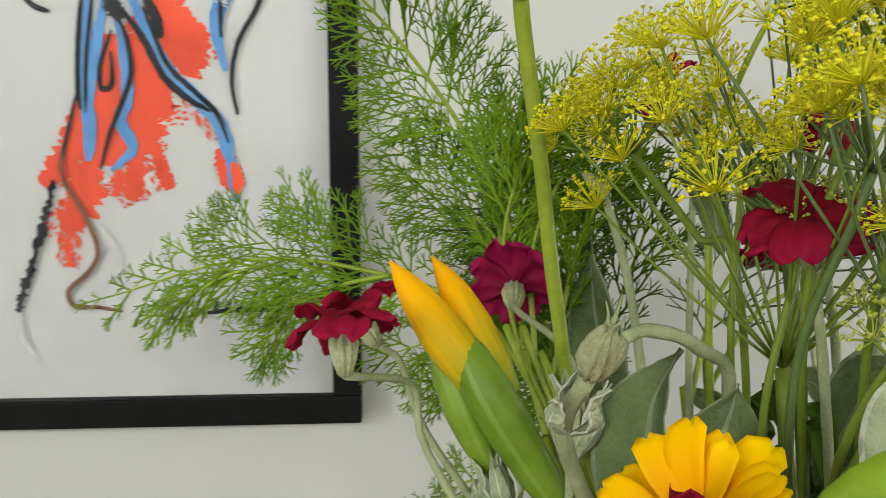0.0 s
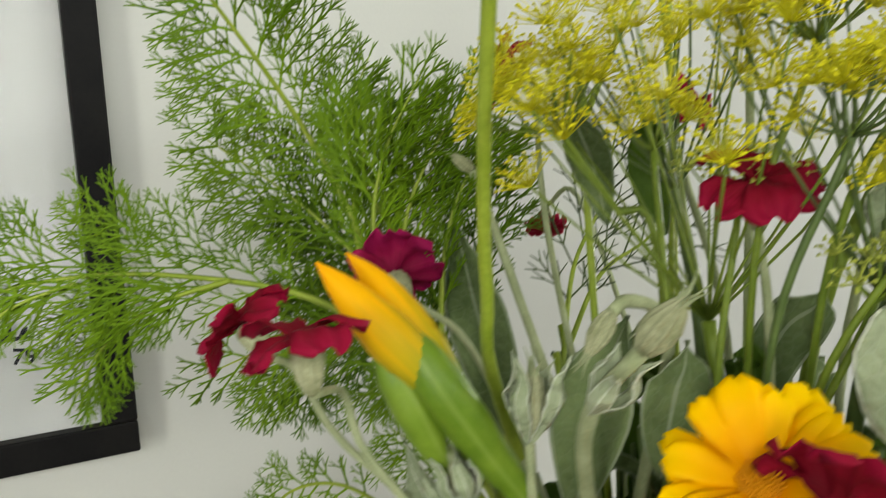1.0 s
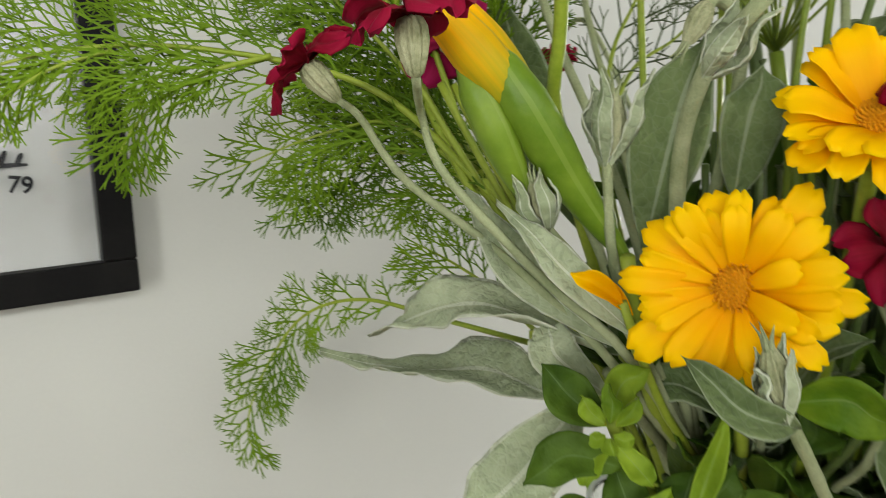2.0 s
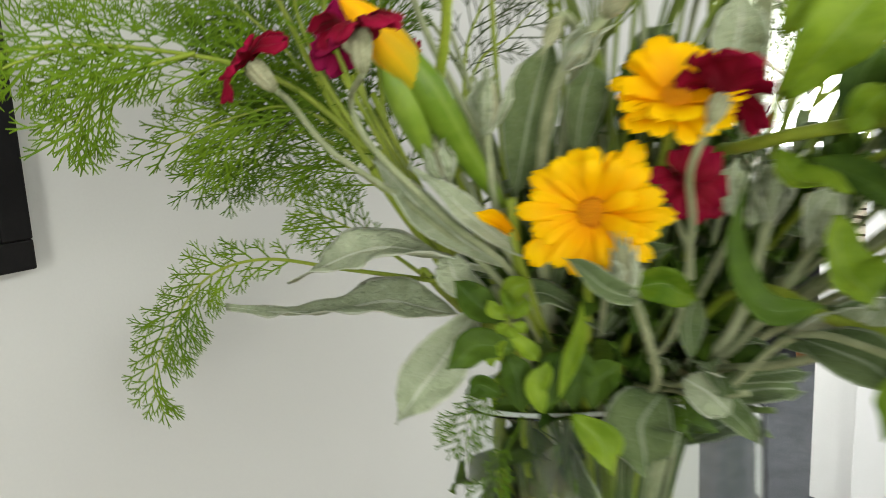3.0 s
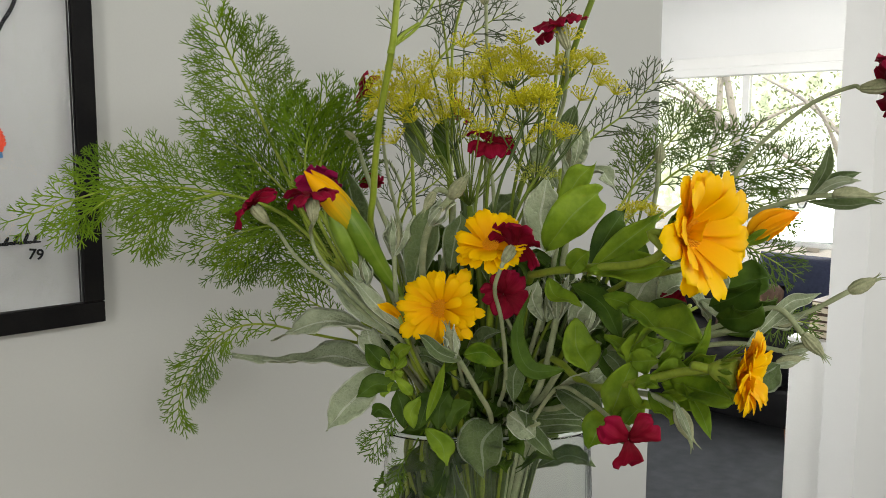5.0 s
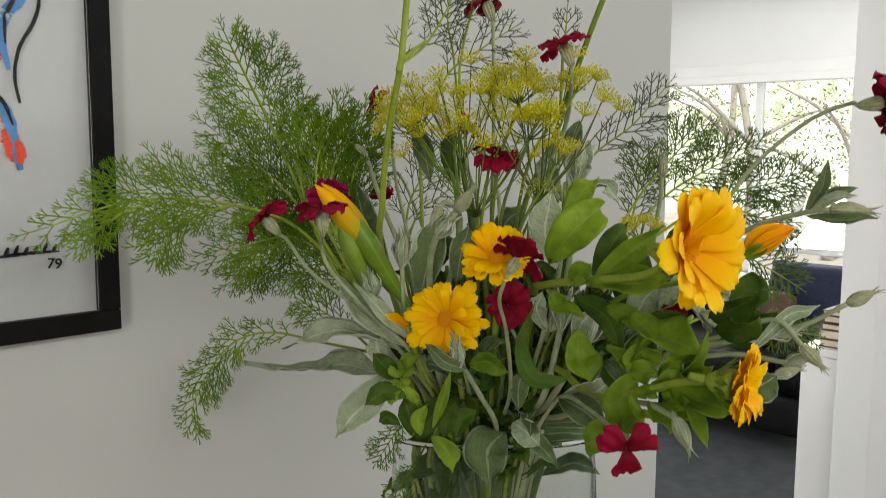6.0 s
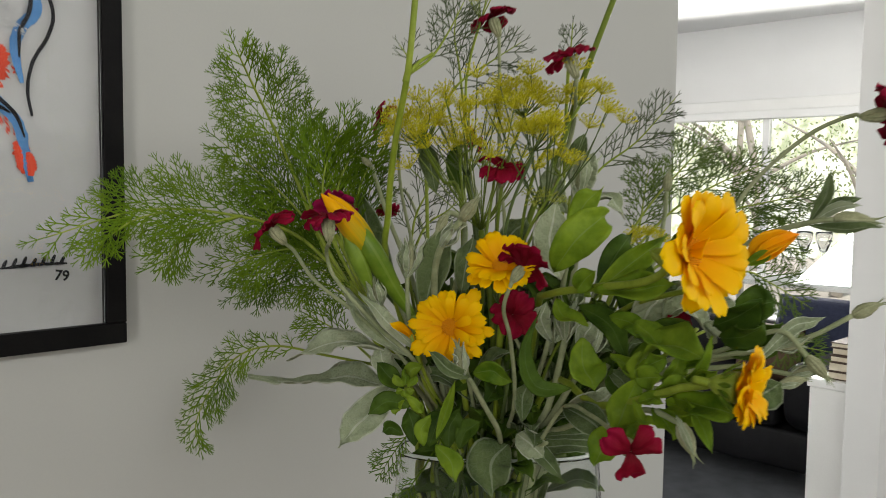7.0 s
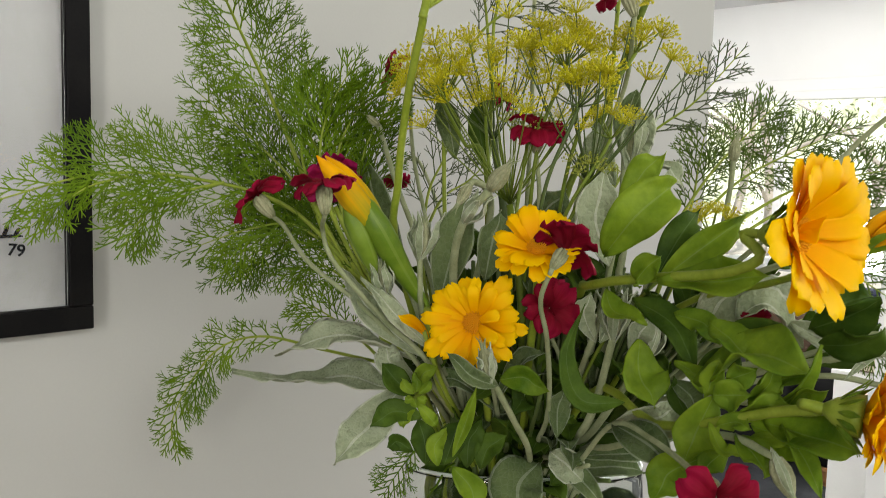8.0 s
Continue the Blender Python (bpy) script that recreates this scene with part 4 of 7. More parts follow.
def umbel(hub, axis, rays, length, spread, mids, label, heads, stem_r=0.0024, material=None, ray_r=0.00042, seed=0, scale=1.0, low=4):
    rnd = random.Random(700 + seed)
    hub, ax = Vector(hub), Vector(axis).normalized()
    path = route(hub, *mids)
    mat = material or MAT_STEM
    t = thing("dill_umbel", path[0], label, "flower", "dill flowers in the vase")
    tube("stem", path, stem_r * 1.2, stem_r, mat, t, 26, 8)
    fr = basis(hub, ax, rnd.uniform(0, 6)).to_3x3()
    for k in range(rays):
        u = (k + 0.5) / rays
        th = radians(low + spread * math.sqrt(u) + rnd.uniform(-4, 4))
        a = k * 2.39996 + rnd.uniform(-0.2, 0.2)
        d = fr @ Vector((math.sin(th) * math.cos(a), math.sin(th) * math.sin(a), math.cos(th)))
        ln = length * rnd.uniform(0.74, 1.15)
        end = hub + d * ln + ax * ln * rnd.uniform(-0.02, 0.12)
        r = tube("ray", [hub, hub + d * ln * 0.55 - ax * ln * 0.02 + Vector((rnd.uniform(-1, 1), rnd.uniform(-1, 1), 0)) * ln * 0.035, end], ray_r * 1.3, ray_r, mat, t, 5, 5)
        s = scale * rnd.uniform(0.85, 1.15)
        piece("umbellet", heads[rnd.randrange(3)], r, basis(end, (d + ax * 0.7), rnd.uniform(0, 6)) @ Matrix.Diagonal((s, s, s, 1)))
    return t


def frond(ctrl, reach, label, facing=TOWARD, pairs=9, material=None, thread=0.00049, gap=0.0060, dense=1.0, seed=0, start=0.25, droop=0.0, fork=0.0075, stem_r=0.0013, stem_mat=None, peak=0.45, rooted=True, open_angle=0.62, levels=2):
    """A fennel frond: a rachis with pinnae that branch again and end in forked threads."""
    rnd = random.Random(900 + seed)
    n = 40
    pts = smooth_path(ctrl, n)
    foot = route(ctrl[0], out=0.02) if rooted else [pts[0]]
    t = thing("fennel_frond", foot[0], label, "foliage", "fennel fronds in the vase")
    if rooted:
        tube("stem", foot[:-1] + [pts[0], pts[1]], stem_r * 1.3, stem_r, stem_mat or MAT_STEM, t, 16, 6)
    v, f = [], []
    add_tube(v, f, pts, [stem_r * (1 - 0.75 * i / n) for i in range(n + 1)], 6)
    piece("rachis", mesh_of("rachis", v, f, stem_mat or MAT_STEM), t)
    fv = Vector(facing).normalized()
    v, f = [], []

    def jit(a):
        return Vector((rnd.uniform(-a, a), rnd.uniform(-a, a), rnd.uniform(-a, a)))

    def tip(p, d, length, r, plane):
        """A thread that forks once near its end."""
        m = p + d * length * rnd.uniform(0.4, 0.6)
        add_tube(v, f, [p, m], [r, r * 0.95], 3, False)
        s = d.cross(plane).normalized()
        for q, w in ((-1, rnd.uniform(0.2, 0.45)), (1, rnd.uniform(0.2, 0.45))):
            e = m + (d + s * q * w + jit(0.12) + Vector((0, 0, -droop))).normalized() * length * rnd.uniform(0.4, 0.65)
            add_tube(v, f, [m, e], [r * 0.92, r * 0.55], 3, False)

    def grow(p, d, length, r, level, plane):
        if level == 0 or length < fork * 1.2:
            tip(p, d, max(length, fork * 0.8), r, plane)
            return
        steps = max(2, int(length / gap))
        a, dd = p, d
        first = rnd.choice((-1, 1))
        for j in range(steps):
            dd = (dd + jit(0.07) + Vector((0, 0, -droop))).normalized()
            b = a + dd * (length / steps)
            add_tube(v, f, [a, b], [r, r * 0.94], 3, False)
            r *= 0.95
            s = dd.cross(plane).normalized()
            rest = length * (1 - (j + 0.6) / steps)
            for q in (first, -first):
                if rnd.random() < 0.14:
                    continue
                e = (dd * 0.84 + s * q * open_angle * rnd.uniform(0.75, 1.1) + plane * rnd.uniform(-0.25, 0.25) * dense + jit(0.07)).normalized()
                grow(b, e, max(fork * rnd.uniform(0.75, 1.1), min(rest * 0.66, length * 0.5) * rnd.uniform(0.8, 1.1)), max(thread * 0.8, r * 0.85), level - 1, plane)
            a = b
        tip(a, dd, fork, r, plane)

    for k in range(pairs):
        u = start + (1 - start) * (k + 0.3) / pairs
        i = min(n - 1, int(u * n))
        p = pts[i].lerp(pts[i + 1], u * n - i)
        tan = (pts[i + 1] - pts[max(0, i - 1)]).normalized()
        side = tan.cross(fv).normalized()
        w = (u - start) / (1 - start)
        size = reach * (min(1, 0.45 + 0.55 * w / peak) if w < peak else max(0.2, 1 - (w - peak) / (1 - peak) * 0.8))
        for s in (-1, 1):
            d = (tan * 0.80 + side * s * open_angle + fv * rnd.uniform(-0.28, 0.28) * dense + jit(0.08)).normalized()
            plane = (fv + jit(0.25 * dense)).normalized()
            grow(p, d, size * rnd.uniform(0.8, 1.12), thread * 1.35, levels, plane)
    grow(pts[-1], (pts[-1] - pts[-3]).normalized(), reach * 0.25, thread, 1, fv)
    o = piece("leaf_threads", mesh_of("leaf_threads", v, f, material or MAT_FENNEL, None, False), t)
    tagged(o, "", "", "", "stuff")
    return t


def sprig(at, label, category="foliage", group="leafy stems in the vase"):
    return thing("leafy_stem", at, label, category, group)

# ---- fennel, the large feathery clump ----
LEFT = "feathery bright green fennel frond leaning out of the vase"
frond([(0.0323, 0.3546, 1.1525), (0.0237, 0.3809, 1.1938), (0.0206, 0.4118, 1.2444), (-0.0002, 0.4135, 1.2870), (-0.0278, 0.4044, 1.3239), (-0.0487, 0.3908, 1.3447)], 0.056, "upright feathery green fennel frond on a pale stem", pairs=9, seed=1, start=0.45, stem_r=0.0022, peak=0.3)
frond([(0.0277, 0.3818, 1.2365), (0.0205, 0.4000, 1.2618), (0.0211, 0.4114, 1.2833), (0.0301, 0.4034, 1.3099)], 0.026, LEFT, pairs=6, seed=31, rooted=False, start=0.4, stem_r=0.0011)
frond([(0.0365, 0.3530, 1.1608), (0.0057, 0.3952, 1.2068), (-0.0504, 0.4196, 1.2248), (-0.1057, 0.4363, 1.2261), (-0.1659, 0.4478, 1.2085)], 0.054, "long feathery fennel frond reaching towards the framed picture", pairs=13, seed=2, start=0.3, stem_r=0.0018, peak=0.3)
frond([(0.0172, 0.3548, 1.1963), (0.0125, 0.3682, 1.2373), (0.0195, 0.3699, 1.2702), (0.0337, 0.3641, 1.2994)], 0.036, "dense green tuft of fennel", pairs=9, seed=3, start=0.15, dense=1.6, open_angle=0.42)
frond([(0.0235, 0.3562, 1.1957), (0.0238, 0.3660, 1.2371), (0.0357, 0.3638, 1.2684), (0.0541, 0.3543, 1.2958)], 0.036, "dense green tuft of fennel", pairs=9, seed=4, start=0.15, dense=1.6, open_angle=0.42)
frond([(0.0294, 0.3504, 1.1873), (0.0381, 0.3608, 1.2285), (0.0486, 0.3599, 1.2579), (0.0632, 0.3541, 1.2771)], 0.03, "dense green tuft of fennel", pairs=8, seed=29, start=0.15, dense=1.6, open_angle=0.42)
frond([(0.0167, 0.3747, 1.2032), (0.0142, 0.3917, 1.2407), (0.0223, 0.3987, 1.2683), (0.0321, 0.3972, 1.2898)], 0.032, "dense green tuft of fennel", pairs=8, seed=32, start=0.2, dense=1.6, open_angle=0.42)
frond([(0.0436, 0.3897, 1.1828), (0.0238, 0.4209, 1.2264), (-0.0005, 0.4379, 1.2550), (-0.0321, 0.4448, 1.2804)], 0.046, LEFT, pairs=9, seed=6, start=0.2, dense=1.3)
frond([(0.0588, 0.4023, 1.1759), (0.0512, 0.4372, 1.2109), (0.0353, 0.4618, 1.2337), (0.0110, 0.4777, 1.2513)], 0.046, LEFT, pairs=9, seed=8, start=0.15, dense=1.5, material=MAT_FENNEL_SHADED)
frond([(0.0398, 0.3639, 1.1636), (0.0174, 0.3977, 1.1929), (-0.0056, 0.4247, 1.1902), (-0.0410, 0.4437, 1.1761)], 0.044, LEFT, pairs=9, seed=5, start=0.15, dense=1.3)
frond([(0.0612, 0.3839, 1.1546), (0.0374, 0.4186, 1.1785), (0.0167, 0.4440, 1.1733), (-0.0106, 0.4578, 1.1547)], 0.042, LEFT, pairs=8, seed=7, start=0.15, dense=1.4, material=MAT_FENNEL_SHADED)
frond([(0.0662, 0.3759, 1.1367), (0.0536, 0.4033, 1.1578), (0.0437, 0.4241, 1.1635), (0.0229, 0.4364, 1.1518)], 0.034, LEFT, pairs=8, seed=9, start=0.15, dense=1.4)
frond([(0.0403, 0.3314, 1.1374), (0.0440, 0.3621, 1.1721), (0.0417, 0.3798, 1.1926), (0.0387, 0.3970, 1.2137)], 0.04, "dense green tuft of fennel", pairs=8, seed=30, start=0.15, dense=1.6, material=MAT_FENNEL_SHADED)
frond([(0.0549, 0.3490, 1.1018), (0.0652, 0.3968, 1.1129), (0.0566, 0.4193, 1.1250), (0.0468, 0.4411, 1.1343)], 0.03, LEFT, pairs=7, seed=11, start=0.3)
frond([(0.0424, 0.3341, 1.1065), (0.0340, 0.3931, 1.1067), (0.0224, 0.4512, 1.1075), (0.0043, 0.4833, 1.0955), (-0.0103, 0.5060, 1.0630), (-0.0161, 0.5218, 1.0293), (-0.0108, 0.5216, 1.0038)], 0.03, "drooping tip of a fennel frond in front of the wall", pairs=18, seed=10, start=0.26, droop=0.05, dense=1.5, peak=0.4)
frond([(0.0329, 0.2861, 1.0672), (0.0279, 0.2974, 1.0510), (0.0197, 0.3079, 1.0292)], 0.016, "small fennel tip beside the vase rim", pairs=8, seed=12, thread=0.0004, stem_r=0.0007, stem_mat=MAT_FENNEL_SHADED, material=MAT_FENNEL_SHADED, start=0.15, fork=0.005)
frond([(0.0518, 0.2944, 1.0308), (0.0340, 0.2903, 1.0196), (0.0244, 0.2888, 1.0016)], 0.012, "small fennel tip beside the vase", pairs=7, seed=13, thread=0.0004, stem_r=0.0007, stem_mat=MAT_FENNEL_SHADED, material=MAT_FENNEL_SHADED, start=0.15, fork=0.005)

frond([(-0.0333, 0.4096, 1.2225), (-0.0602, 0.4186, 1.2151), (-0.0823, 0.4229, 1.1999), (-0.0941, 0.4262, 1.1805)], 0.03, LEFT, pairs=8, seed=33, rooted=False, start=0.2)
frond([(-0.0890, 0.4285, 1.2258), (-0.1116, 0.4329, 1.2187), (-0.1308, 0.4345, 1.2061), (-0.1482, 0.4397, 1.1917)], 0.022, LEFT, pairs=7, seed=34, rooted=False, start=0.2, stem_r=0.0009)

frond([(0.0475, 0.3734, 1.1795), (0.0459, 0.3920, 1.2181), (0.0500, 0.3968, 1.2488), (0.0585, 0.3965, 1.2797)], 0.036, "dense green tuft of fennel", pairs=9, seed=35, start=0.1, dense=1.6, open_angle=0.45, material=MAT_FENNEL_SHADED)
frond([(0.0571, 0.3784, 1.1782), (0.0658, 0.3887, 1.2129), (0.0752, 0.3893, 1.2397), (0.0840, 0.3890, 1.2689)], 0.032, "dense green tuft of fennel", pairs=8, seed=36, start=0.1, dense=1.6, open_angle=0.45, material=MAT_FENNEL_SHADED)
frond([(0.0555, 0.3909, 1.1681), (0.0391, 0.4205, 1.2033), (0.0223, 0.4389, 1.2122), (0.0030, 0.4576, 1.2188)], 0.04, LEFT, pairs=9, seed=37, start=0.1, dense=1.5, material=MAT_FENNEL_SHADED)
frond([(0.0555, 0.3766, 1.1606), (0.0432, 0.4037, 1.1907), (0.0287, 0.4212, 1.1993), (0.0094, 0.4399, 1.1970)], 0.036, LEFT, pairs=9, seed=38, start=0.1, dense=1.5)

# grey, thin fennel threads round the tall stem and the dill
GREY = "thin grey-green fennel frond with sparse threads"
frond([(0.0015, 0.2583, 1.3208), (0.0197, 0.2540, 1.3343), (0.0337, 0.2518, 1.3532), (0.0458, 0.2500, 1.3742)], 0.026, GREY, pairs=6, rooted=False, seed=14, material=MAT_FENNEL_GREY, gap=0.0085, fork=0.010, thread=0.00038, start=0.3, dense=1.3)
frond([(0.0015, 0.2583, 1.3208), (0.0030, 0.2560, 1.3293), (-0.0037, 0.2602, 1.3407)], 0.012, GREY, pairs=3, rooted=False, seed=15, material=MAT_FENNEL_GREY, fork=0.009, thread=0.0003, start=0.3)
frond([(0.0777, 0.3229, 1.2774), (0.0928, 0.3065, 1.3225), (0.1105, 0.2864, 1.3426), (0.1258, 0.2674, 1.3580)], 0.030, GREY, pairs=7, seed=16, material=MAT_FENNEL_GREY, gap=0.0085, fork=0.010, thread=0.00038, start=0.3, dense=1.3)
frond([(0.1075, 0.3082, 1.2914), (0.1021, 0.3098, 1.3367), (0.0898, 0.3039, 1.3621), (0.0893, 0.3005, 1.3815)], 0.022, GREY, pairs=6, seed=17, material=MAT_FENNEL_GREY, gap=0.0085, fork=0.009, thread=0.00038, start=0.3, dense=1.4)
frond([(0.0806, 0.3447, 1.1749), (0.0935, 0.3523, 1.2181), (0.1093, 0.3529, 1.2445), (0.1143, 0.3484, 1.2737)], 0.030, GREY, pairs=7, seed=18, material=MAT_FENNEL_GREY, gap=0.0085, fork=0.011, thread=0.00038, start=0.2, dense=1.3)
frond([(0.0946, 0.3603, 1.1813), (0.1135, 0.3605, 1.2123), (0.1343, 0.3555, 1.2256), (0.1445, 0.3461, 1.2396)], 0.026, GREY, pairs=6, seed=19, material=MAT_FENNEL_GREY, gap=0.0085, fork=0.011, thread=0.00038, start=0.2, dense=1.3)
frond([(0.1518, 0.2422, 1.3228), (0.1511, 0.2393, 1.3491), (0.1496, 0.2364, 1.3724)], 0.012, GREY, pairs=5, seed=20, material=MAT_FENNEL_GREY, fork=0.006, thread=0.00038, start=0.2)

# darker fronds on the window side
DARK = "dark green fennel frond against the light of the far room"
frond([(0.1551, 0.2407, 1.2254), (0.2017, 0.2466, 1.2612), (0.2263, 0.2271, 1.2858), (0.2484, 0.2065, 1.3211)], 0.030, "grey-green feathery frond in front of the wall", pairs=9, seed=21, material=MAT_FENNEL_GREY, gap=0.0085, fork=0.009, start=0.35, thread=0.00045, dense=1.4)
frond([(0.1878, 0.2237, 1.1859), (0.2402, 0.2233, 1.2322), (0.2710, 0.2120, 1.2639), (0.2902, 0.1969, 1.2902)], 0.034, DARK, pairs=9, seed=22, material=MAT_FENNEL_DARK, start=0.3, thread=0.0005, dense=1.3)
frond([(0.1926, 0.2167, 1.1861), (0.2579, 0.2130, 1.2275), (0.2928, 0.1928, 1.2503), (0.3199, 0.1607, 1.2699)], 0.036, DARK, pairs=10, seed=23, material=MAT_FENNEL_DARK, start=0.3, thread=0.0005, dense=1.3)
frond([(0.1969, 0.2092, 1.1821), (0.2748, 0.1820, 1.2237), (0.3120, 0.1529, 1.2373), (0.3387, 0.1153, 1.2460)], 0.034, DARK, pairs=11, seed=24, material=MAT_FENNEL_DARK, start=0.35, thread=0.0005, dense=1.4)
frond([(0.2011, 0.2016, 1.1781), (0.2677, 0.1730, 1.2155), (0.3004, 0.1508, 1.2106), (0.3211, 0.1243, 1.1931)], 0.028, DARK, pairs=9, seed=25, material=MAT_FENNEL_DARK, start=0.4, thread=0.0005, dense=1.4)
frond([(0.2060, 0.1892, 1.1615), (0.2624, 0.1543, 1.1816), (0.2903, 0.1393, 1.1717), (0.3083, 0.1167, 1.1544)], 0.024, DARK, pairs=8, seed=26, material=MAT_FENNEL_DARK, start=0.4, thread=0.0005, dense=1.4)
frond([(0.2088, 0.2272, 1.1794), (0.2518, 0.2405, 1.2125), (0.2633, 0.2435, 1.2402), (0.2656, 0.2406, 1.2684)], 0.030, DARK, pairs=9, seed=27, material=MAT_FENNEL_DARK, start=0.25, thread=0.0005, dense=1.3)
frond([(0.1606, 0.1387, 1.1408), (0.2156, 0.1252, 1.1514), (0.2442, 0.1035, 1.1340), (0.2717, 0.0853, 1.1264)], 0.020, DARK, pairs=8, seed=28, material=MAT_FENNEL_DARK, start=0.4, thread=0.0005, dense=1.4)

# ---- tall stems and dill ----
t = thing("tall_fennel", route((0.0156, 0.2916, 1.1982))[0], "tall smooth green fennel stem with a swollen joint", "foliage")
tube("stem", route((-0.0022, 0.2339, 1.4552), (0.0339, 0.3122, 1.1775), (0.0210, 0.2997, 1.2266), (0.0116, 0.2817, 1.2767), (0.0017, 0.2580, 1.3208), (0.0019, 0.2525, 1.3579), (0.0026, 0.2479, 1.4031)), 0.0026, 0.0020, MAT_STEM, t, 40, 10)
tube("branch", [(0.0015, 0.2583, 1.3208), (0.0085, 0.2551, 1.3293), (0.0203, 0.2530, 1.3371)], 0.0017, 0.0010, MAT_STEM, t, 10, 8)
tube("joint", [(0.0011, 0.2590, 1.3165), (0.0017, 0.2580, 1.3216), (0.0023, 0.2569, 1.3274)], 0.0025, 0.0022, MAT_STEM, t, 8, 10)

umbel((0.079, 0.262, 1.215), (-0.05, -0.02, 1.0), 23, 0.092, 46, [(0.0807, 0.2492, 1.1355)], "large yellow dill umbel with many thin green rays", UMB_YELLOW, material=MAT_RAY, seed=1)
umbel((0.0861, 0.2075, 1.2295), (0.05, -0.05, 1.0), 20, 0.080, 36, [(0.0974, 0.2252, 1.1770)], "yellow dill umbel on a dark stem", UMB_YELLOW, material=MAT_STEM_DARK, seed=2)
umbel((0.0902, 0.2876, 1.2545), (-0.30, 0.1, 1.0), 16, 0.062, 42, [(0.0933, 0.2782, 1.1886)], "yellow dill umbel in full flower", UMB_YELLOW, material=MAT_STEM_DARK, seed=3)
umbel((0.0404, 0.2848, 1.2760), (-0.3, 0.05, 0.85), 15, 0.022, 65, [(0.0725, 0.2758, 1.2268), (0.0604, 0.2843, 1.2514)], "small yellow dill umbel beside a campion", UMB_YELLOW, seed=4, stem_r=0.0012, material=MAT_RAY, scale=0.9)
umbel((0.1351, 0.1819, 1.3962), (0.12, -0.1, 1.0), 20, 0.042, 74, [(0.1129, 0.2528, 1.1944), (0.1276, 0.2271, 1.2780), (0.1313, 0.2111, 1.3266)], "tall green umbel with seed heads on long rays", UMB_GREEN, seed=5, stem_r=0.0021, low=14, scale=1.35, material=MAT_RAY, ray_r=0.0006)
umbel((0.1028, 0.2887, 1.3744), (-0.1, 0.0, 1.0), 8, 0.024, 38, [(0.1005, 0.3011, 1.2912), (0.0997, 0.2977, 1.3403)], "small green dill umbel", UMB_GREEN, seed=6, stem_r=0.0010, scale=1.25)

umbel((0.0874, 0.2297, 1.2971), (-0.1, -0.1, 1), 16, 0.022, 62, [(0.0737, 0.2399, 1.2271)], "dense bright yellow dill umbel on a green stem", UMB_YELLOW, seed=11, stem_r=0.0011, material=MAT_RAY, scale=0.95)
umbel((0.0700, 0.2050, 1.2721), (-0.1, -0.1, 1), 12, 0.02, 68, [(0.0650, 0.2275, 1.2021)], "flat yellow dill umbel seen from the side", UMB_YELLOW, seed=12, stem_r=0.0011, material=MAT_STEM_DARK, scale=0.85)
umbel((0.0994, 0.1895, 1.3035), (-0.1, -0.1, 1), 7, 0.014, 60, [(0.0797, 0.2198, 1.2335)], "small yellow dill umbel on a pale stem", UMB_YELLOW, seed=13, stem_r=0.0011, material=MAT_RAY, scale=0.8)
umbel((0.0834, 0.1920, 1.2552), (-0.1, -0.1, 1), 7, 0.014, 62, [(0.0724, 0.2222, 1.1852)], "small low yellow dill umbel", UMB_YELLOW, seed=14, stem_r=0.0011, material=MAT_RAY, scale=0.75)
umbel((0.0716, 0.2781, 1.2686), (-0.1, -0.1, 1), 9, 0.017, 60, [(0.0658, 0.2641, 1.1986)], "small yellow-green dill umbel", UMB_YELLOW, seed=15, stem_r=0.0011, material=MAT_RAY, scale=0.8)
umbel((0.0746, 0.2456, 1.2514), (-0.1, -0.1, 1), 8, 0.016, 60, [(0.0673, 0.2478, 1.1814)], "small green dill umbel between the rays", UMB_GREEN, seed=16, stem_r=0.0011, material=MAT_RAY, scale=1.1)
umbel((0.0811, 0.2058, 1.2297), (-0.1, -0.1, 1), 7, 0.014, 60, [(0.0706, 0.2279, 1.1597)], "small green dill umbel between the rays", UMB_GREEN, seed=17, stem_r=0.0011, material=MAT_RAY, scale=1.0)
umbel((0.1365, 0.1584, 1.2033), (-0.1, -0.1, 1), 8, 0.013, 60, [(0.0983, 0.2042, 1.1333)], "small yellow dill umbel deep among the leaves", UMB_YELLOW, seed=18, stem_r=0.0011, material=MAT_RAY, scale=0.8)

# ---- calendulas ----
calendula((0.0050, 0.2166, 1.1565), (-0.80, -0.56, 0.16), 0.059, [(0.0589, 0.2555, 1.0890)], "open yellow calendula turned towards the room", cup=8, spin=0.3, count=20, broad=0.98, loosen=0.8, loose=((150, 35, 0.55), (200, 28, 0.5)))
calendula((0.0309, 0.1977, 1.1950), (-0.52, -0.40, 0.70), 0.054, [(0.0663, 0.2308, 1.1246), (0.0543, 0.2168, 1.1595)], "open yellow calendula looking upwards", cup=12, spin=0.8, count=16, broad=1.2)
c3 = calendula((0.0270, 0.0600, 1.2150), (-0.07, -0.98, 0.09), 0.080, [(0.0884, 0.2147, 1.1555), (0.0560, 0.1798, 1.1768), (0.0428, 0.1324, 1.1875), (0.0294, 0.0905, 1.1954), (0.0247, 0.0713, 1.2047)], "large yellow calendula with loose petals, leaning out", cup=26, spin=1.1, count=13, stem_r=0.0023, broad=1.4, loose=((0, 60, 0.42), (70, 8, 0.75), (-35, 66, 0.42)), loosen=0.45)
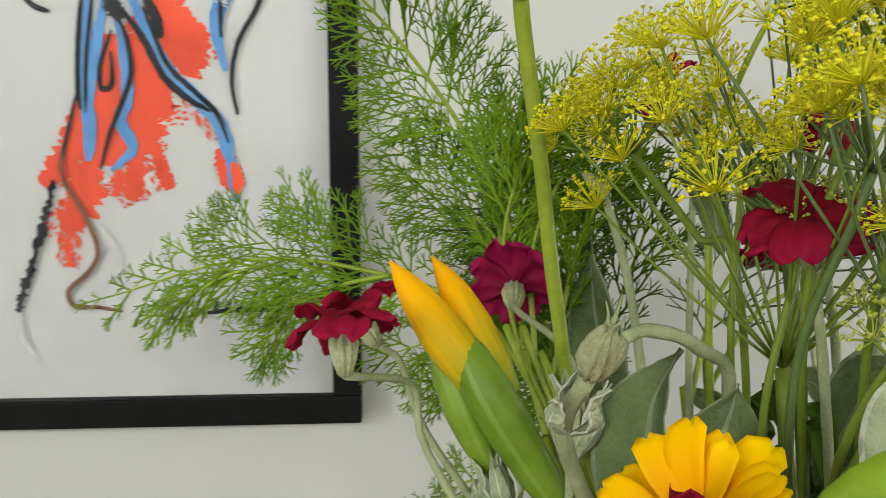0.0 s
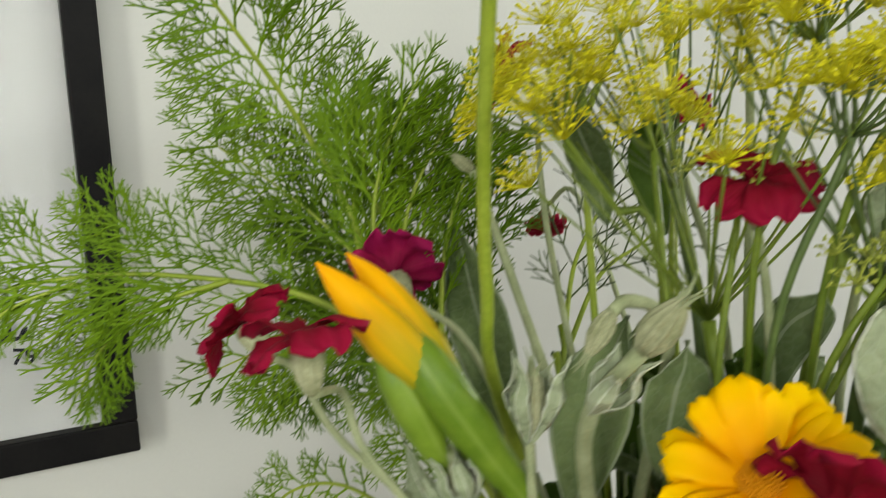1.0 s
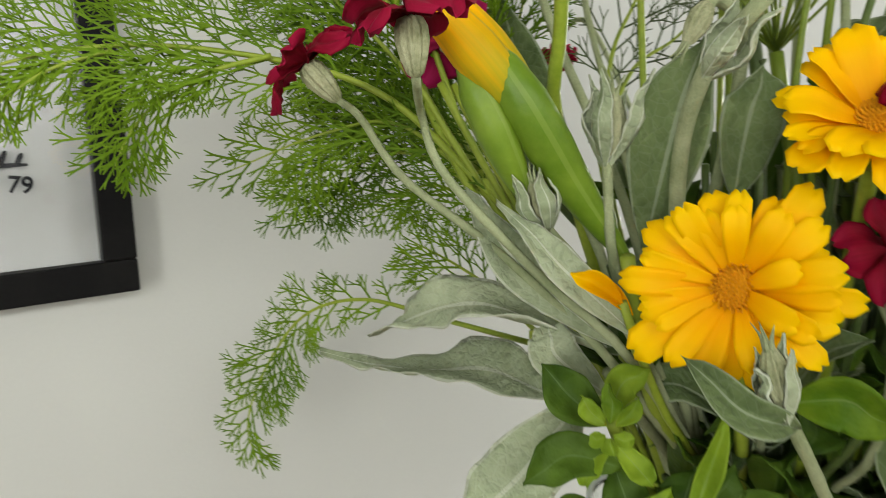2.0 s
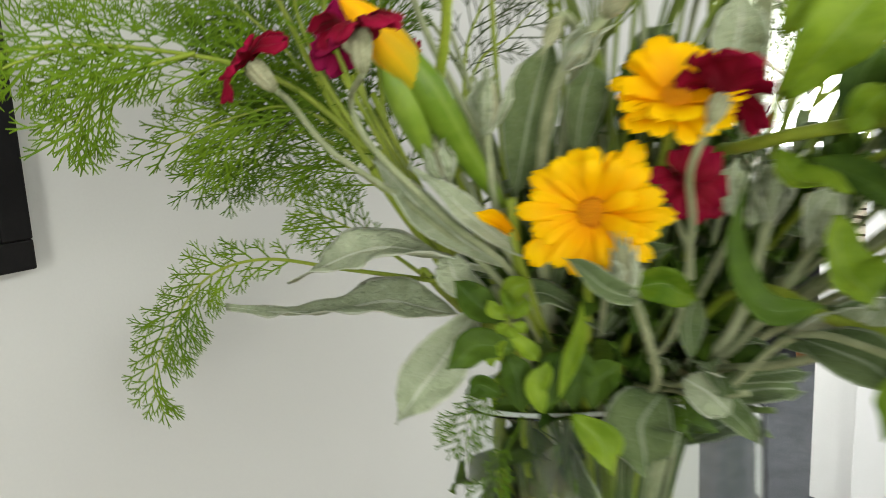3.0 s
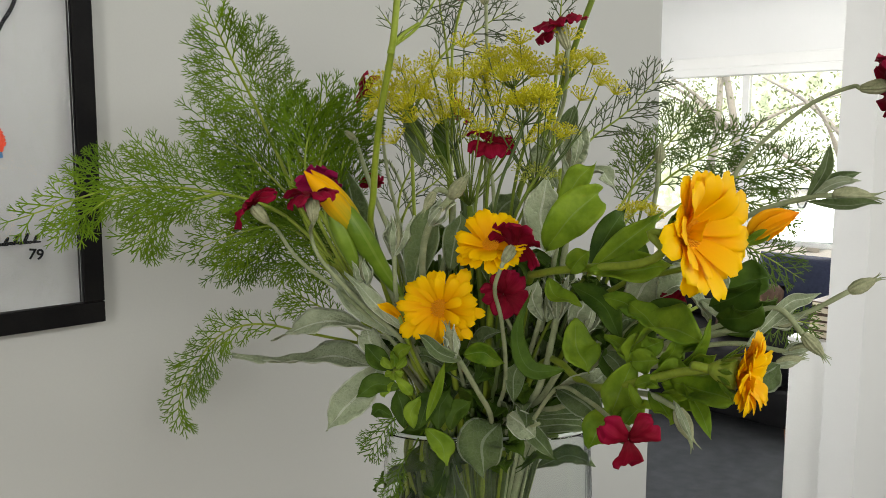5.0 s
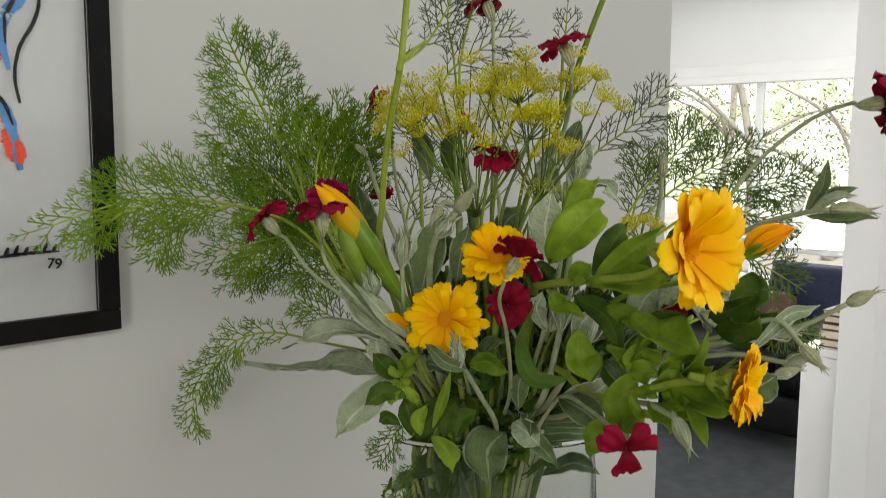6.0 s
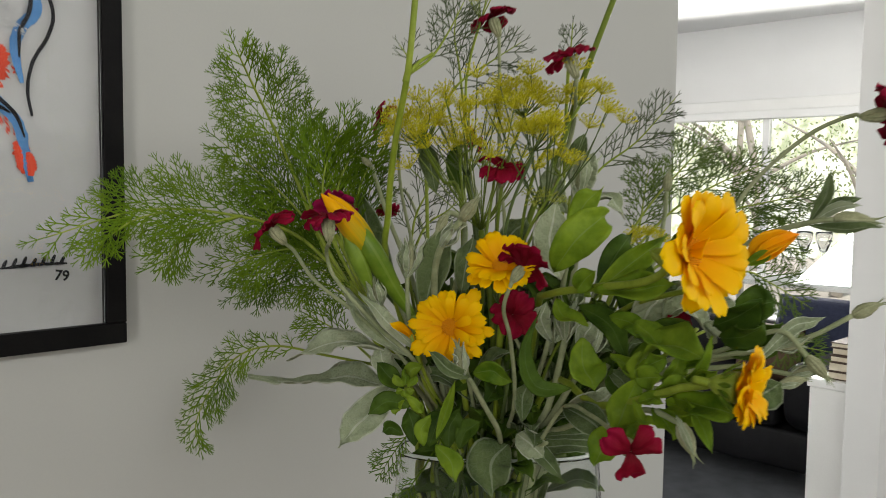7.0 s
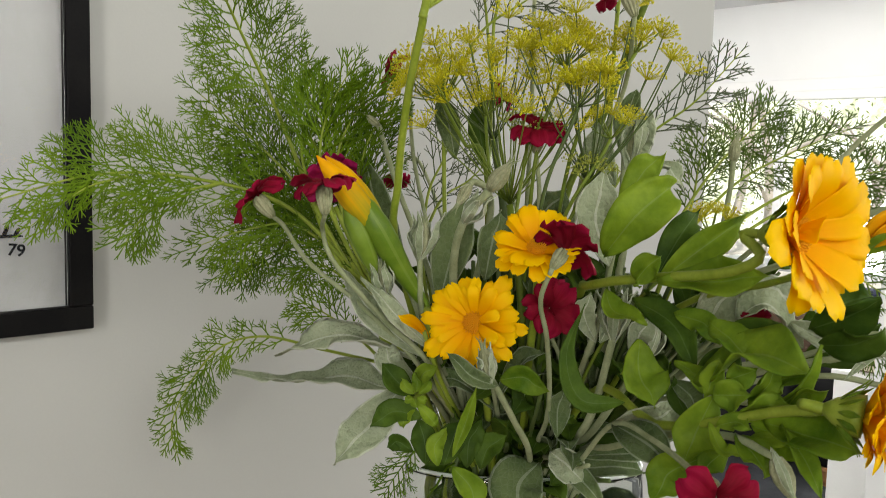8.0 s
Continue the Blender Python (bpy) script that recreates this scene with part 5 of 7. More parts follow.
c4 = calendula((0.0151, 0.0224, 1.1502), (0.22, -0.97, -0.06), 0.048, [(0.0883, 0.1988, 1.1108), (0.0493, 0.1303, 1.1138), (0.0265, 0.0629, 1.1406), (0.0176, 0.0398, 1.1484)], "yellow calendula seen from the side on a leafy stem", cup=22, spin=0.2, stem_r=0.0022, broad=1.25)

# leaves of the two leaning calendula stems
leaf(c3, [(0.0453, 0.1649, 1.1953), (0.0432, 0.1464, 1.2157), (0.0676, 0.1399, 1.2326)], 0.0266, MAT_GREENLEAF, TOWARD, "ovate", 0.2, 0.10)
leaf(c3, [(0.0667, 0.1736, 1.2158), (0.0748, 0.1650, 1.2361), (0.0863, 0.1582, 1.2480)], 0.0175, MAT_GREENLEAF, TOWARD, "lance", 0.26, 0.11)
leaf(c3, [(0.0599, 0.1421, 1.1832), (0.0725, 0.1272, 1.2000), (0.0949, 0.1135, 1.2192)], 0.0175, MAT_GREENLEAF, TOWARD, "lance", 0.3, 0.11)
leaf(c3, [(0.0846, 0.1593, 1.1816), (0.0923, 0.1525, 1.2014), (0.1081, 0.1496, 1.2183)], 0.0202, MAT_DARKLEAF, TOWARD, "lance", 0.3, 0.11)
leaf(c3, [(0.0346, 0.1266, 1.1877), (0.0400, 0.1004, 1.1895), (0.0437, 0.0759, 1.1949)], 0.0193, MAT_GREENLEAF, (-0.5, -0.5, 0.7), "lance", 0.3, 0.11)
leaf(c3, [(0.0370, 0.1400, 1.1853), (0.0364, 0.1339, 1.1926), (0.0366, 0.1264, 1.1989)], 0.0156, MAT_GREENLEAF, TOWARD, "lance", 0.26, 0.11)
leaf(c4, [(0.0509, 0.1451, 1.1543), (0.0483, 0.1428, 1.1374), (0.0454, 0.1306, 1.1231)], 0.0258, MAT_GREENLEAF, TOWARD, "ovate", 0.15, 0.08)
leaf(c4, [(0.0468, 0.1114, 1.1394), (0.0455, 0.0850, 1.1583), (0.0360, 0.0495, 1.1557)], 0.0229, MAT_GREENLEAF, (-0.5, -0.5, 0.75), "ovate", 0.3, 0.08)
leaf(c4, [(0.0503, 0.1074, 1.1691), (0.0482, 0.0961, 1.1639), (0.0452, 0.0846, 1.1558)], 0.0176, MAT_GREENLEAF, TOWARD, "ovate", 0.22, 0.08)
leaf(c4, [(0.0528, 0.1689, 1.1764), (0.0520, 0.1630, 1.1662), (0.0519, 0.1417, 1.1625)], 0.0132, MAT_GREENLEAF, TOWARD, "lance", 0.35, 0.08)
leaf(c4, [(0.0694, 0.1635, 1.1706), (0.0685, 0.1391, 1.1621), (0.0641, 0.1197, 1.1388)], 0.0162, MAT_DARKLEAF, TOWARD, "lance", 0.3, 0.08)
leaf(c4, [(0.0380, 0.0955, 1.1388), (0.0358, 0.1018, 1.1216), (0.0324, 0.1074, 1.1026)], 0.0224, MAT_GREENLEAF, TOWARD, "ovate", 0.2, 0.08)
leaf(c4, [(0.0394, 0.0991, 1.1088), (0.0386, 0.1161, 1.0968), (0.0352, 0.1224, 1.0816)], 0.0213, MAT_GREENLEAF, TOWARD, "ovate", 0.2, 0.08)
leaf(c4, [(0.0348, 0.0946, 1.1395), (0.0337, 0.0867, 1.1414), (0.0318, 0.0751, 1.1443)], 0.0153, MAT_GREENLEAF, TOWARD, "ovate", 0.22, 0.08)
leaf(c4, [(0.0349, 0.0878, 1.1479), (0.0343, 0.0821, 1.1509), (0.0331, 0.0739, 1.1553)], 0.0125, MAT_GREENLEAF, TOWARD, "ovate", 0.22, 0.08)
leaf(c4, [(0.0301, 0.0893, 1.1276), (0.0291, 0.0799, 1.1318), (0.0271, 0.0717, 1.1308)], 0.0089, MAT_GREENLEAF, TOWARD, "ovate", 0.22, 0.08)
leaf(c4, [(0.0309, 0.0936, 1.1281), (0.0277, 0.0855, 1.1186), (0.0252, 0.0734, 1.1190)], 0.0081, MAT_GREENLEAF, TOWARD, "lance", 0.4, 0.08)
leaf(c4, [(0.0332, 0.0816, 1.1254), (0.0293, 0.0703, 1.1190), (0.0261, 0.0631, 1.1125)], 0.0152, MAT_GREENLEAF, TOWARD, "ovate", 0.22, 0.08)
leaf(c4, [(0.0368, 0.0752, 1.1349), (0.0344, 0.0594, 1.1457), (0.0338, 0.0473, 1.1708)], 0.0088, MAT_GREENLEAF, TOWARD, "lance", 0.35, 0.08)
leaf(c4, [(0.0389, 0.0725, 1.1317), (0.0318, 0.0476, 1.1327), (0.0233, 0.0253, 1.1334)], 0.0191, MAT_GREENLEAF, TOWARD, "ovate", 0.3, 0.08)
leaf(c4, [(0.0315, 0.0606, 1.1352), (0.0254, 0.0473, 1.1245), (0.0190, 0.0367, 1.1126)], 0.0089, MAT_GREENLEAF, TOWARD, "lance", 0.3, 0.08)
leaf(c4, [(0.0329, 0.0819, 1.1323), (0.0315, 0.0694, 1.1406), (0.0287, 0.0566, 1.1448)], 0.0106, MAT_GREENLEAF, TOWARD, "ovate", 0.22, 0.08)
leaf(c4, [(0.0430, 0.0797, 1.1275), (0.0401, 0.0677, 1.1276), (0.0373, 0.0563, 1.1294)], 0.0109, MAT_GREENLEAF, TOWARD, "ovate", 0.22, 0.08)
leaf(c4, [(0.0658, 0.1030, 1.1662), (0.0631, 0.0871, 1.1654), (0.0590, 0.0712, 1.1607)], 0.0161, MAT_DARKLEAF, TOWARD, "ovate", 0.25, 0.08)
leaf(c4, [(0.0853, 0.0756, 1.1666), (0.0815, 0.0587, 1.1750), (0.0763, 0.0412, 1.1867)], 0.0210, MAT_DARKLEAF, TOWARD, "ovate", 0.2, 0.08)
leaf(c4, [(0.0785, 0.0668, 1.1617), (0.0742, 0.0516, 1.1649), (0.0695, 0.0362, 1.1748)], 0.0169, MAT_DARKLEAF, TOWARD, "ovate", 0.2, 0.08)
leaf(c4, [(0.0575, 0.1289, 1.1456), (0.0557, 0.1148, 1.1410), (0.0529, 0.1025, 1.1329)], 0.0146, MAT_GREENLEAF, TOWARD, "ovate", 0.25, 0.08)
leaf(c4, [(0.0602, 0.1321, 1.1349), (0.0585, 0.1200, 1.1300), (0.0561, 0.1137, 1.1203)], 0.0119, MAT_GREYLEAF, TOWARD, "lance", 0.3, 0.08)
leaf(c4, [(0.0471, 0.0809, 1.1405), (0.0456, 0.0685, 1.1503), (0.0422, 0.0538, 1.1555)], 0.0145, MAT_GREENLEAF, TOWARD, "ovate", 0.25, 0.08)
leaf(c4, [(0.0364, 0.0788, 1.1376), (0.0361, 0.0705, 1.1480), (0.0367, 0.0680, 1.1568)], 0.0107, MAT_GREENLEAF, TOWARD, "lance", 0.3, 0.08)
leaf(c4, [(0.0622, 0.1332, 1.1676), (0.0610, 0.1175, 1.1663), (0.0586, 0.1053, 1.1574)], 0.0146, MAT_GREENLEAF, TOWARD, "ovate", 0.25, 0.08)
leaf(c4, [(0.0437, 0.0968, 1.1537), (0.0431, 0.0998, 1.1460), (0.0416, 0.1021, 1.1349)], 0.0130, MAT_GREENLEAF, TOWARD, "ovate", 0.3, 0.08)
leaf(c4, [(0.0379, 0.0639, 1.1390), (0.0369, 0.0558, 1.1477), (0.0335, 0.0435, 1.1526)], 0.0096, MAT_GREENLEAF, TOWARD, "lance", 0.3, 0.08)
leaf(c4, [(0.0560, 0.1176, 1.1175), (0.0584, 0.1261, 1.1267), (0.0605, 0.1302, 1.1372)], 0.0120, MAT_DARKLEAF, TOWARD, "lance", 0.3, 0.08)
leaf(c4, [(0.0419, 0.0788, 1.1227), (0.0382, 0.0631, 1.1241), (0.0336, 0.0478, 1.1242)], 0.0126, MAT_GREENLEAF, TOWARD, "lance", 0.3, 0.08)
leaf(c4, [(0.0648, 0.1203, 1.1424), (0.0644, 0.1080, 1.1487), (0.0617, 0.0944, 1.1443)], 0.0117, MAT_DARKLEAF, TOWARD, "lance", 0.3, 0.08)
leaf(c4, [(0.0390, 0.0878, 1.1156), (0.0386, 0.0948, 1.1084), (0.0375, 0.1014, 1.0995)], 0.0132, MAT_GREENLEAF, TOWARD, "ovate", 0.25, 0.08)

# half-open long bud with two petal tips
t = thing("calendula_bud", route((0.0081, 0.2561, 1.1563))[0], "long yellow calendula bud just opening, in green sepals", "flower bud")
tube("stem", route((0.0080, 0.2566, 1.1581), (0.0273, 0.2656, 1.1093)), 0.0024, 0.0022, MAT_STEM, t, 20, 8)
def rolled(name, ctrl, radii, material):
    """A rolled petal or sheath: a tapering spindle, creased along its length."""
    n = 18
    pts = smooth_path(ctrl, n)
    v, f = [], []
    size = []
    for i in range(n + 1):
        x = i / n * (len(radii) - 1)
        k = min(int(x), len(radii) - 2)
        size.append(radii[k] + (radii[k + 1] - radii[k]) * (x - k))
    add_tube(v, f, pts, size, 16)
    uv = [((k % 16) / 16, min(1.0, (k // 16) / n)) for k in range(len(v))]
    return piece(name, mesh_of(name, v, f, material, uv), t)


rolled("petal", [(0.0007, 0.2923, 1.1977), (-0.0136, 0.2958, 1.2157), (-0.0254, 0.3024, 1.2314), (-0.0329, 0.3073, 1.2414)], (0.0058, 0.0078, 0.0078, 0.0060, 0.0034, 0.0004), MAT_BUD)
rolled("petal", [(0.0040, 0.2950, 1.1988), (-0.0049, 0.3018, 1.2171), (-0.0127, 0.3105, 1.2322), (-0.0186, 0.3192, 1.2414)], (0.0054, 0.0072, 0.0070, 0.0054, 0.0030, 0.0004), MAT_BUD)
rolled("sepal", [(0.0302, 0.2784, 1.1503), (0.0139, 0.2851, 1.1749), (-0.0027, 0.2892, 1.2020), (-0.0125, 0.2982, 1.2230)], (0.0018, 0.0042, 0.0062, 0.0076, 0.0078, 0.0060, 0.0012), MAT_SEPAL)
rolled("sepal", [(0.0025, 0.2936, 1.1690), (-0.0062, 0.2935, 1.1860), (-0.0132, 0.2965, 1.2029), (-0.0195, 0.2989, 1.2136)], (0.0014, 0.0048, 0.0064, 0.0056, 0.0010), MAT_SEPAL)

# closed orange bud behind the large calendula
t = thing("calendula_bud", route((0.0790, 0.0548, 1.2076))[0], "closed orange calendula bud on a thin stem", "flower bud")
tube("stem", route((0.0814, 0.0503, 1.2100), (0.1149, 0.1771, 1.1494), (0.0919, 0.0911, 1.1883)), 0.0019, 0.0018, MAT_STEM, t, 24, 8)
for k, (dx, w) in enumerate(((-0.002, 0.0115), (0.0, 0.0145), (0.002, 0.0115))):
    off = Vector((0.0, dx, dx * 0.6))
    leaf(t, [Vector((0.0802, 0.0522, 1.2081)) + off * 0.4, Vector((0.0827, 0.0437, 1.2153)) + off, Vector((0.0930, 0.0295, 1.2240))], w, MAT_ORANGE, TOWARD, "lance", 0.6, 0.0, "", "petal", 0.0008)
leaf(t, [(0.0767, 0.0521, 1.2059), (0.0773, 0.0447, 1.2102), (0.0834, 0.0394, 1.2143)], 0.008, MAT_GREENLEAF, TOWARD, "lance", 0.5, 0.0, "", "sepal")
# a small yellow bud tip among the felted stems
t = thing("calendula_bud", route((0.0030, 0.2506, 1.1447))[0], "small yellow bud tip between felted stems", "flower bud")
tube("stem", route((0.0026, 0.2529, 1.1463), (0.0220, 0.2573, 1.1118)), 0.0015, 0.0014, MAT_STEM, t, 16, 7)
leaf(t, [(0.0025, 0.2527, 1.1456), (-0.0041, 0.2563, 1.1520), (-0.0092, 0.2615, 1.1549)], 0.007, MAT_YELLOW, TOWARD, "lance", 0.7, 0.0, "", "petal", 0.0012)
leaf(t, [(0.0056, 0.2518, 1.1423), (0.0010, 0.2565, 1.1490), (-0.0039, 0.2620, 1.1533)], 0.006, MAT_YELLOW, TOWARD, "lance", 0.6, 0.0, "", "petal", 0.0012)

# ---- rose campions ----
campion((-0.046, 0.350, 1.217), (-0.52, 0.30, 0.72), 0.038, [(0.0245, 0.2682, 1.1093), (0.0003, 0.3018, 1.1510), (-0.0211, 0.3301, 1.1775), (-0.0290, 0.3449, 1.1983)], "dark red rose campion tilted on a bent felted stem", 0.4)
campion((-0.047, 0.280, 1.2265), (-0.04, 0.05, 1.0), 0.034, [(0.0202, 0.2609, 1.1173), (-0.0011, 0.2824, 1.1481), (-0.0220, 0.3036, 1.1804), (-0.0257, 0.3106, 1.1989)], "dark red rose campion spread flat on a felted stem", 0.2, tilt=5, wob=0.9)
campion((0.015, 0.358, 1.225), (0.10, 0.86, 0.36), 0.038, [(0.0448, 0.2991, 1.1331), (0.0350, 0.3342, 1.1966)], "purple rose campion seen from behind", 0.7, PURP_PETALS)
campion((0.0320, 0.1800, 1.1968), (0.78, 0.07, 0.62), 0.036, [(0.0683, 0.2167, 1.0953), (0.0386, 0.1944, 1.1454), (0.0240, 0.1880, 1.1700)], "crimson rose campion on a curved felted stem", 0.9, tilt=12, size=0.85)
campion((0.0480, 0.2016, 1.1623), (-0.45, -0.68, 0.30), 0.034, [(0.0849, 0.2183, 1.1077)], "deep red rose campion half hidden among leaves", 0.1, tilt=22)
campion((-0.0180, 0.0614, 1.1156), (-0.62, -0.74, -0.10), 0.032, [(0.0714, 0.1988, 1.0671), (0.0519, 0.1592, 1.1071), (0.0222, 0.1154, 1.1155)], "crimson rose campion hanging beside the vase rim", 1.57, wob=0.5, count=3)
campion((0.0695, 0.2330, 1.2607), (-0.32, -0.34, 0.84), 0.036, [(0.0870, 0.2453, 1.1672), (0.0785, 0.2380, 1.2198)], "dark crimson rose campion among the dill", 0.5)
campion((0.0800, 0.3800, 1.3025), (-0.62, 0.30, 0.36), 0.034, [(0.0740, 0.3169, 1.1538), (0.0860, 0.3600, 1.2400)], "magenta rose campion near a small dill umbel", 0.5)
campion((0.157, 0.462, 1.222), (-0.2, -0.35, -0.65), 0.024, [(0.15, 0.36, 1.12), (0.165, 0.44, 1.235)], "small drooping red rose campion behind the stems", 0.2, size=0.8)
campion((0.1072, 0.2984, 1.2829), (0.3, -0.7, 0.25), 0.022, [(0.1062, 0.2788, 1.1875), (0.1064, 0.2996, 1.2543)], "small red rose campion behind the dill", 0.3, size=0.8)
campion((0.1087, 0.2821, 1.3765), (-0.16, 0.30, 0.92), 0.038, [(0.1191, 0.2823, 1.2779), (0.1166, 0.2809, 1.3360)], "dark red rose campion above the dill", 0.2)
campion((0.0805, 0.1849, 1.3356), (-0.24, 0.24, 0.90), 0.036, [(0.1063, 0.2329, 1.2139), (0.1082, 0.2034, 1.2819)], "dark red rose campion on an upright felted stem", 0.9)
campion((0.1939, 0.0220, 1.2961), (0.64, -0.74, 0.12), 0.040, [(0.1465, 0.1827, 1.1471), (0.1628, 0.1192, 1.2189), (0.1723, 0.0956, 1.2553), (0.1818, 0.0651, 1.2845), (0.1864, 0.0412, 1.2955)], "dark red rose campion on a long arching stem", 0.3)
campion((0.1142, 0.1150, 1.1609), (-0.4, -0.6, 0.5), 0.018, [(0.1219, 0.1584, 1.1279)], "dark red campion half hidden by silver leaves", 0.3, size=0.7)

# ---- campion buds ----
UP = Vector((0.0, 0.0, 1.0))
BUDS = "felted silver-green campion bud with small leaves"
campion_bud((0.0219, 0.2797, 1.1840), Vector((0.10, -0.04, 1.0)), 0.027, [(0.0382, 0.2685, 1.1067), (0.0222, 0.2755, 1.1479)], BUDS, 4, 0.031, 0.4)
campion_bud((0.0119, 0.2155, 1.2259), Vector((0.0826, -0.6661, 0.7412)), 0.024, [(0.0506, 0.2728, 1.1118), (0.0230, 0.2520, 1.1750), (0.0098, 0.2328, 1.2066)], "felted campion bud on a long pale neck", 3, 0.024, 0.2, 0.0022, neck=0.027)
campion_bud((0.0285, 0.2466, 1.2276), Vector((-0.35, 0.05, -0.5)), 0.018, [(0.0506, 0.2728, 1.1118), (0.0651, 0.2657, 1.2029), (0.0512, 0.2544, 1.2232), (0.0363, 0.2499, 1.2290)], "felted campion bud nodding on an arched stem", 0, stem_r=0.0019)
campion_bud((0.0042, 0.2885, 1.1640), Vector((-0.25, 0.05, 0.9)), 0.020, [(0.0301, 0.2629, 1.1093), (0.0156, 0.2728, 1.1414)], "young felted bud among pale bracts", 5, 0.024, 0.3)
campion_bud((0.0797, 0.1814, 1.1460), Vector((0.05, 0.0, 1.0)), 0.018, [(0.0822, 0.1983, 1.0924)], "young felted shoot with narrow bracts", 5, 0.030, 0.1, 0.0022)
campion_bud((0.0851, 0.1626, 1.1388), Vector((0.25, -0.1, 0.9)), 0.016, [(0.0837, 0.1946, 1.0889)], "young felted shoot with narrow bracts", 4, 0.026, 0.6, 0.0020)
b = campion_bud((-0.0036, 0.1959, 1.1335), Vector((-0.25, 0.10, 0.95)), 0.020, [(0.0603, 0.2219, 1.0700), (0.0259, 0.2050, 1.1027)], "felted campion bud in front of a calendula", 4, 0.019, 0.9)
leaf(b, [(0.0018, 0.1954, 1.1273), (-0.0131, 0.1984, 1.1337), (-0.0174, 0.2134, 1.1442)], 0.0090, MAT_GREYLEAF, TOWARD, "lance", 0.45)
b = campion_bud((0.1547, 0.0362, 1.2303), Vector((0.62, -0.68, -0.02)), 0.030, [(0.1525, 0.1769, 1.1558), (0.1544, 0.1266, 1.1867), (0.1530, 0.0842, 1.2163), (0.1538, 0.0503, 1.2280)], "silver campion bud with long pointed leaves", 0)
leaf(b, [(0.1535, 0.0508, 1.2272), (0.1542, 0.0419, 1.2429), (0.1523, 0.0377, 1.2609)], 0.0084, MAT_GREYLEAF, TOWARD, "lance", 0.4, 0.02, "", "bract")
leaf(b, [(0.1536, 0.0509, 1.2287), (0.1643, 0.0407, 1.2390), (0.1754, 0.0276, 1.2436)], 0.0070, MAT_GREYLEAF, TOWARD, "lance", 0.4, 0.02, "", "bract")
leaf(b, [(0.1489, 0.0487, 1.2262), (0.1504, 0.0272, 1.2248), (0.1550, 0.0081, 1.2270)], 0.0084, MAT_GREYLEAF, (-0.5, -0.6, 0.6), "lance", 0.4, 0.02, "", "bract")
leaf(b, [(0.1541, 0.0497, 1.2280), (0.1559, 0.0370, 1.2366), (0.1592, 0.0216, 1.2395)], 0.0070, MAT_SILVER, TOWARD, "lance", 0.4, 0.02, "", "bract")
campion_bud((0.1949, 0.0376, 1.1669), Vector((0.62, -0.62, 0.42)), 0.024, [(0.1491, 0.1633, 1.1074), (0.1729, 0.0961, 1.1365), (0.1866, 0.0624, 1.1500)], "small campion bud on a thin felted stem", 0)
campion_bud((0.1617, 0.0516, 1.1422), Vector((0.45, -0.50, -0.70)), 0.024, [(0.1491, 0.1633, 1.1074), (0.1595, 0.1018, 1.1416), (0.1619, 0.0699, 1.1561)], "small hanging campion bud", 0)
campion_bud((0.1245, 0.0514, 1.1294), Vector((0.70, -0.65, 0.25)), 0.020, [(0.1348, 0.1632, 1.1016), (0.1256, 0.0864, 1.1153)], "small grey campion bud", 1, 0.018)
campion_bud((0.0231, 0.0586, 1.1233), Vector((0.25, -0.30, -0.85)), 0.024, [(0.0682, 0.1643, 1.0914), (0.0386, 0.0931, 1.1208)], "drooping campion bud below the leaves", 2, 0.02)
campion_bud((0.1969, 0.1797, 1.2453), Vector((0.05, -0.05, 1.0)), 0.019, [(0.1458, 0.1926, 1.1181), (0.1850, 0.1824, 1.1897), (0.1953, 0.1806, 1.2225)], "upright campion bud in front of the fennel", 0)
campion_bud((0.0487, 0.3534, 1.2622), Vector((-0.5, 0.4, 0.5)), 0.014, [(0.0597, 0.3030, 1.1473), (0.0575, 0.3445, 1.2242)], "small green campion bud", 1, 0.012)
campion_bud((0.1133, 0.1977, 1.2443), Vector((0.05, 0.0, 1.0)), 0.028, [(0.1172, 0.2099, 1.1525)], "silver felted shoot with broad leaves", 4, 0.036, 0.5, 0.0028)
campion_bud((0.1705, 0.0638, 1.1269), Vector((0.6, -0.6, 0.2)), 0.018, [(0.1389, 0.1594, 1.1050), (0.1540, 0.1016, 1.1286)], "grey felted bud cluster", 3, 0.018)
campion_bud((0.1709, 0.0723, 1.1438), Vector((0.62, -0.6, 0.28)), 0.020, [(0.1411, 0.1612, 1.1162), (0.1536, 0.1057, 1.1355)], "grey felted bud cluster", 3, 0.020, 0.8)

# ---- silver and green leafy stems ----
s = sprig(VC + Vector((0, 0, RIM - 0.02)), "silver felted campion leaves spreading over the vase rim")
tube("stem", route((0.0187, 0.2762, 1.1168)), 0.0022, 0.0018, MAT_FELT, s, 18, 7)
leaf(s, [(0.0192, 0.2976, 1.1006), (0.0214, 0.3484, 1.0981), (0.0184, 0.4099, 1.0834), (0.0051, 0.4668, 1.0808)], 0.025, MAT_SILVER, (-0.45, -0.40, 0.75), "lance", 0.2, 0.07, n=26)
leaf(s, [(0.0122, 0.2794, 1.1094), (-0.0055, 0.2864, 1.0878), (-0.0273, 0.2940, 1.0647)], 0.027, MAT_SILVER, TOWARD, "ovate", 0.18, 0.05, n=24)
leaf(s, [(0.0196, 0.2772, 1.1224), (0.0074, 0.3300, 1.1306), (-0.0094, 0.3867, 1.1095)], 0.022, MAT_SILVER, (-0.4, -0.45, 0.8), "lance", 0.25, 0.10, n=26)
leaf(s, [(0.0129, 0.2642, 1.1277), (0.0042, 0.2976, 1.1471), (0.0029, 0.3300, 1.1711)], 0.016, MAT_SILVER, TOWARD, "lance", 0.3, 0.12)
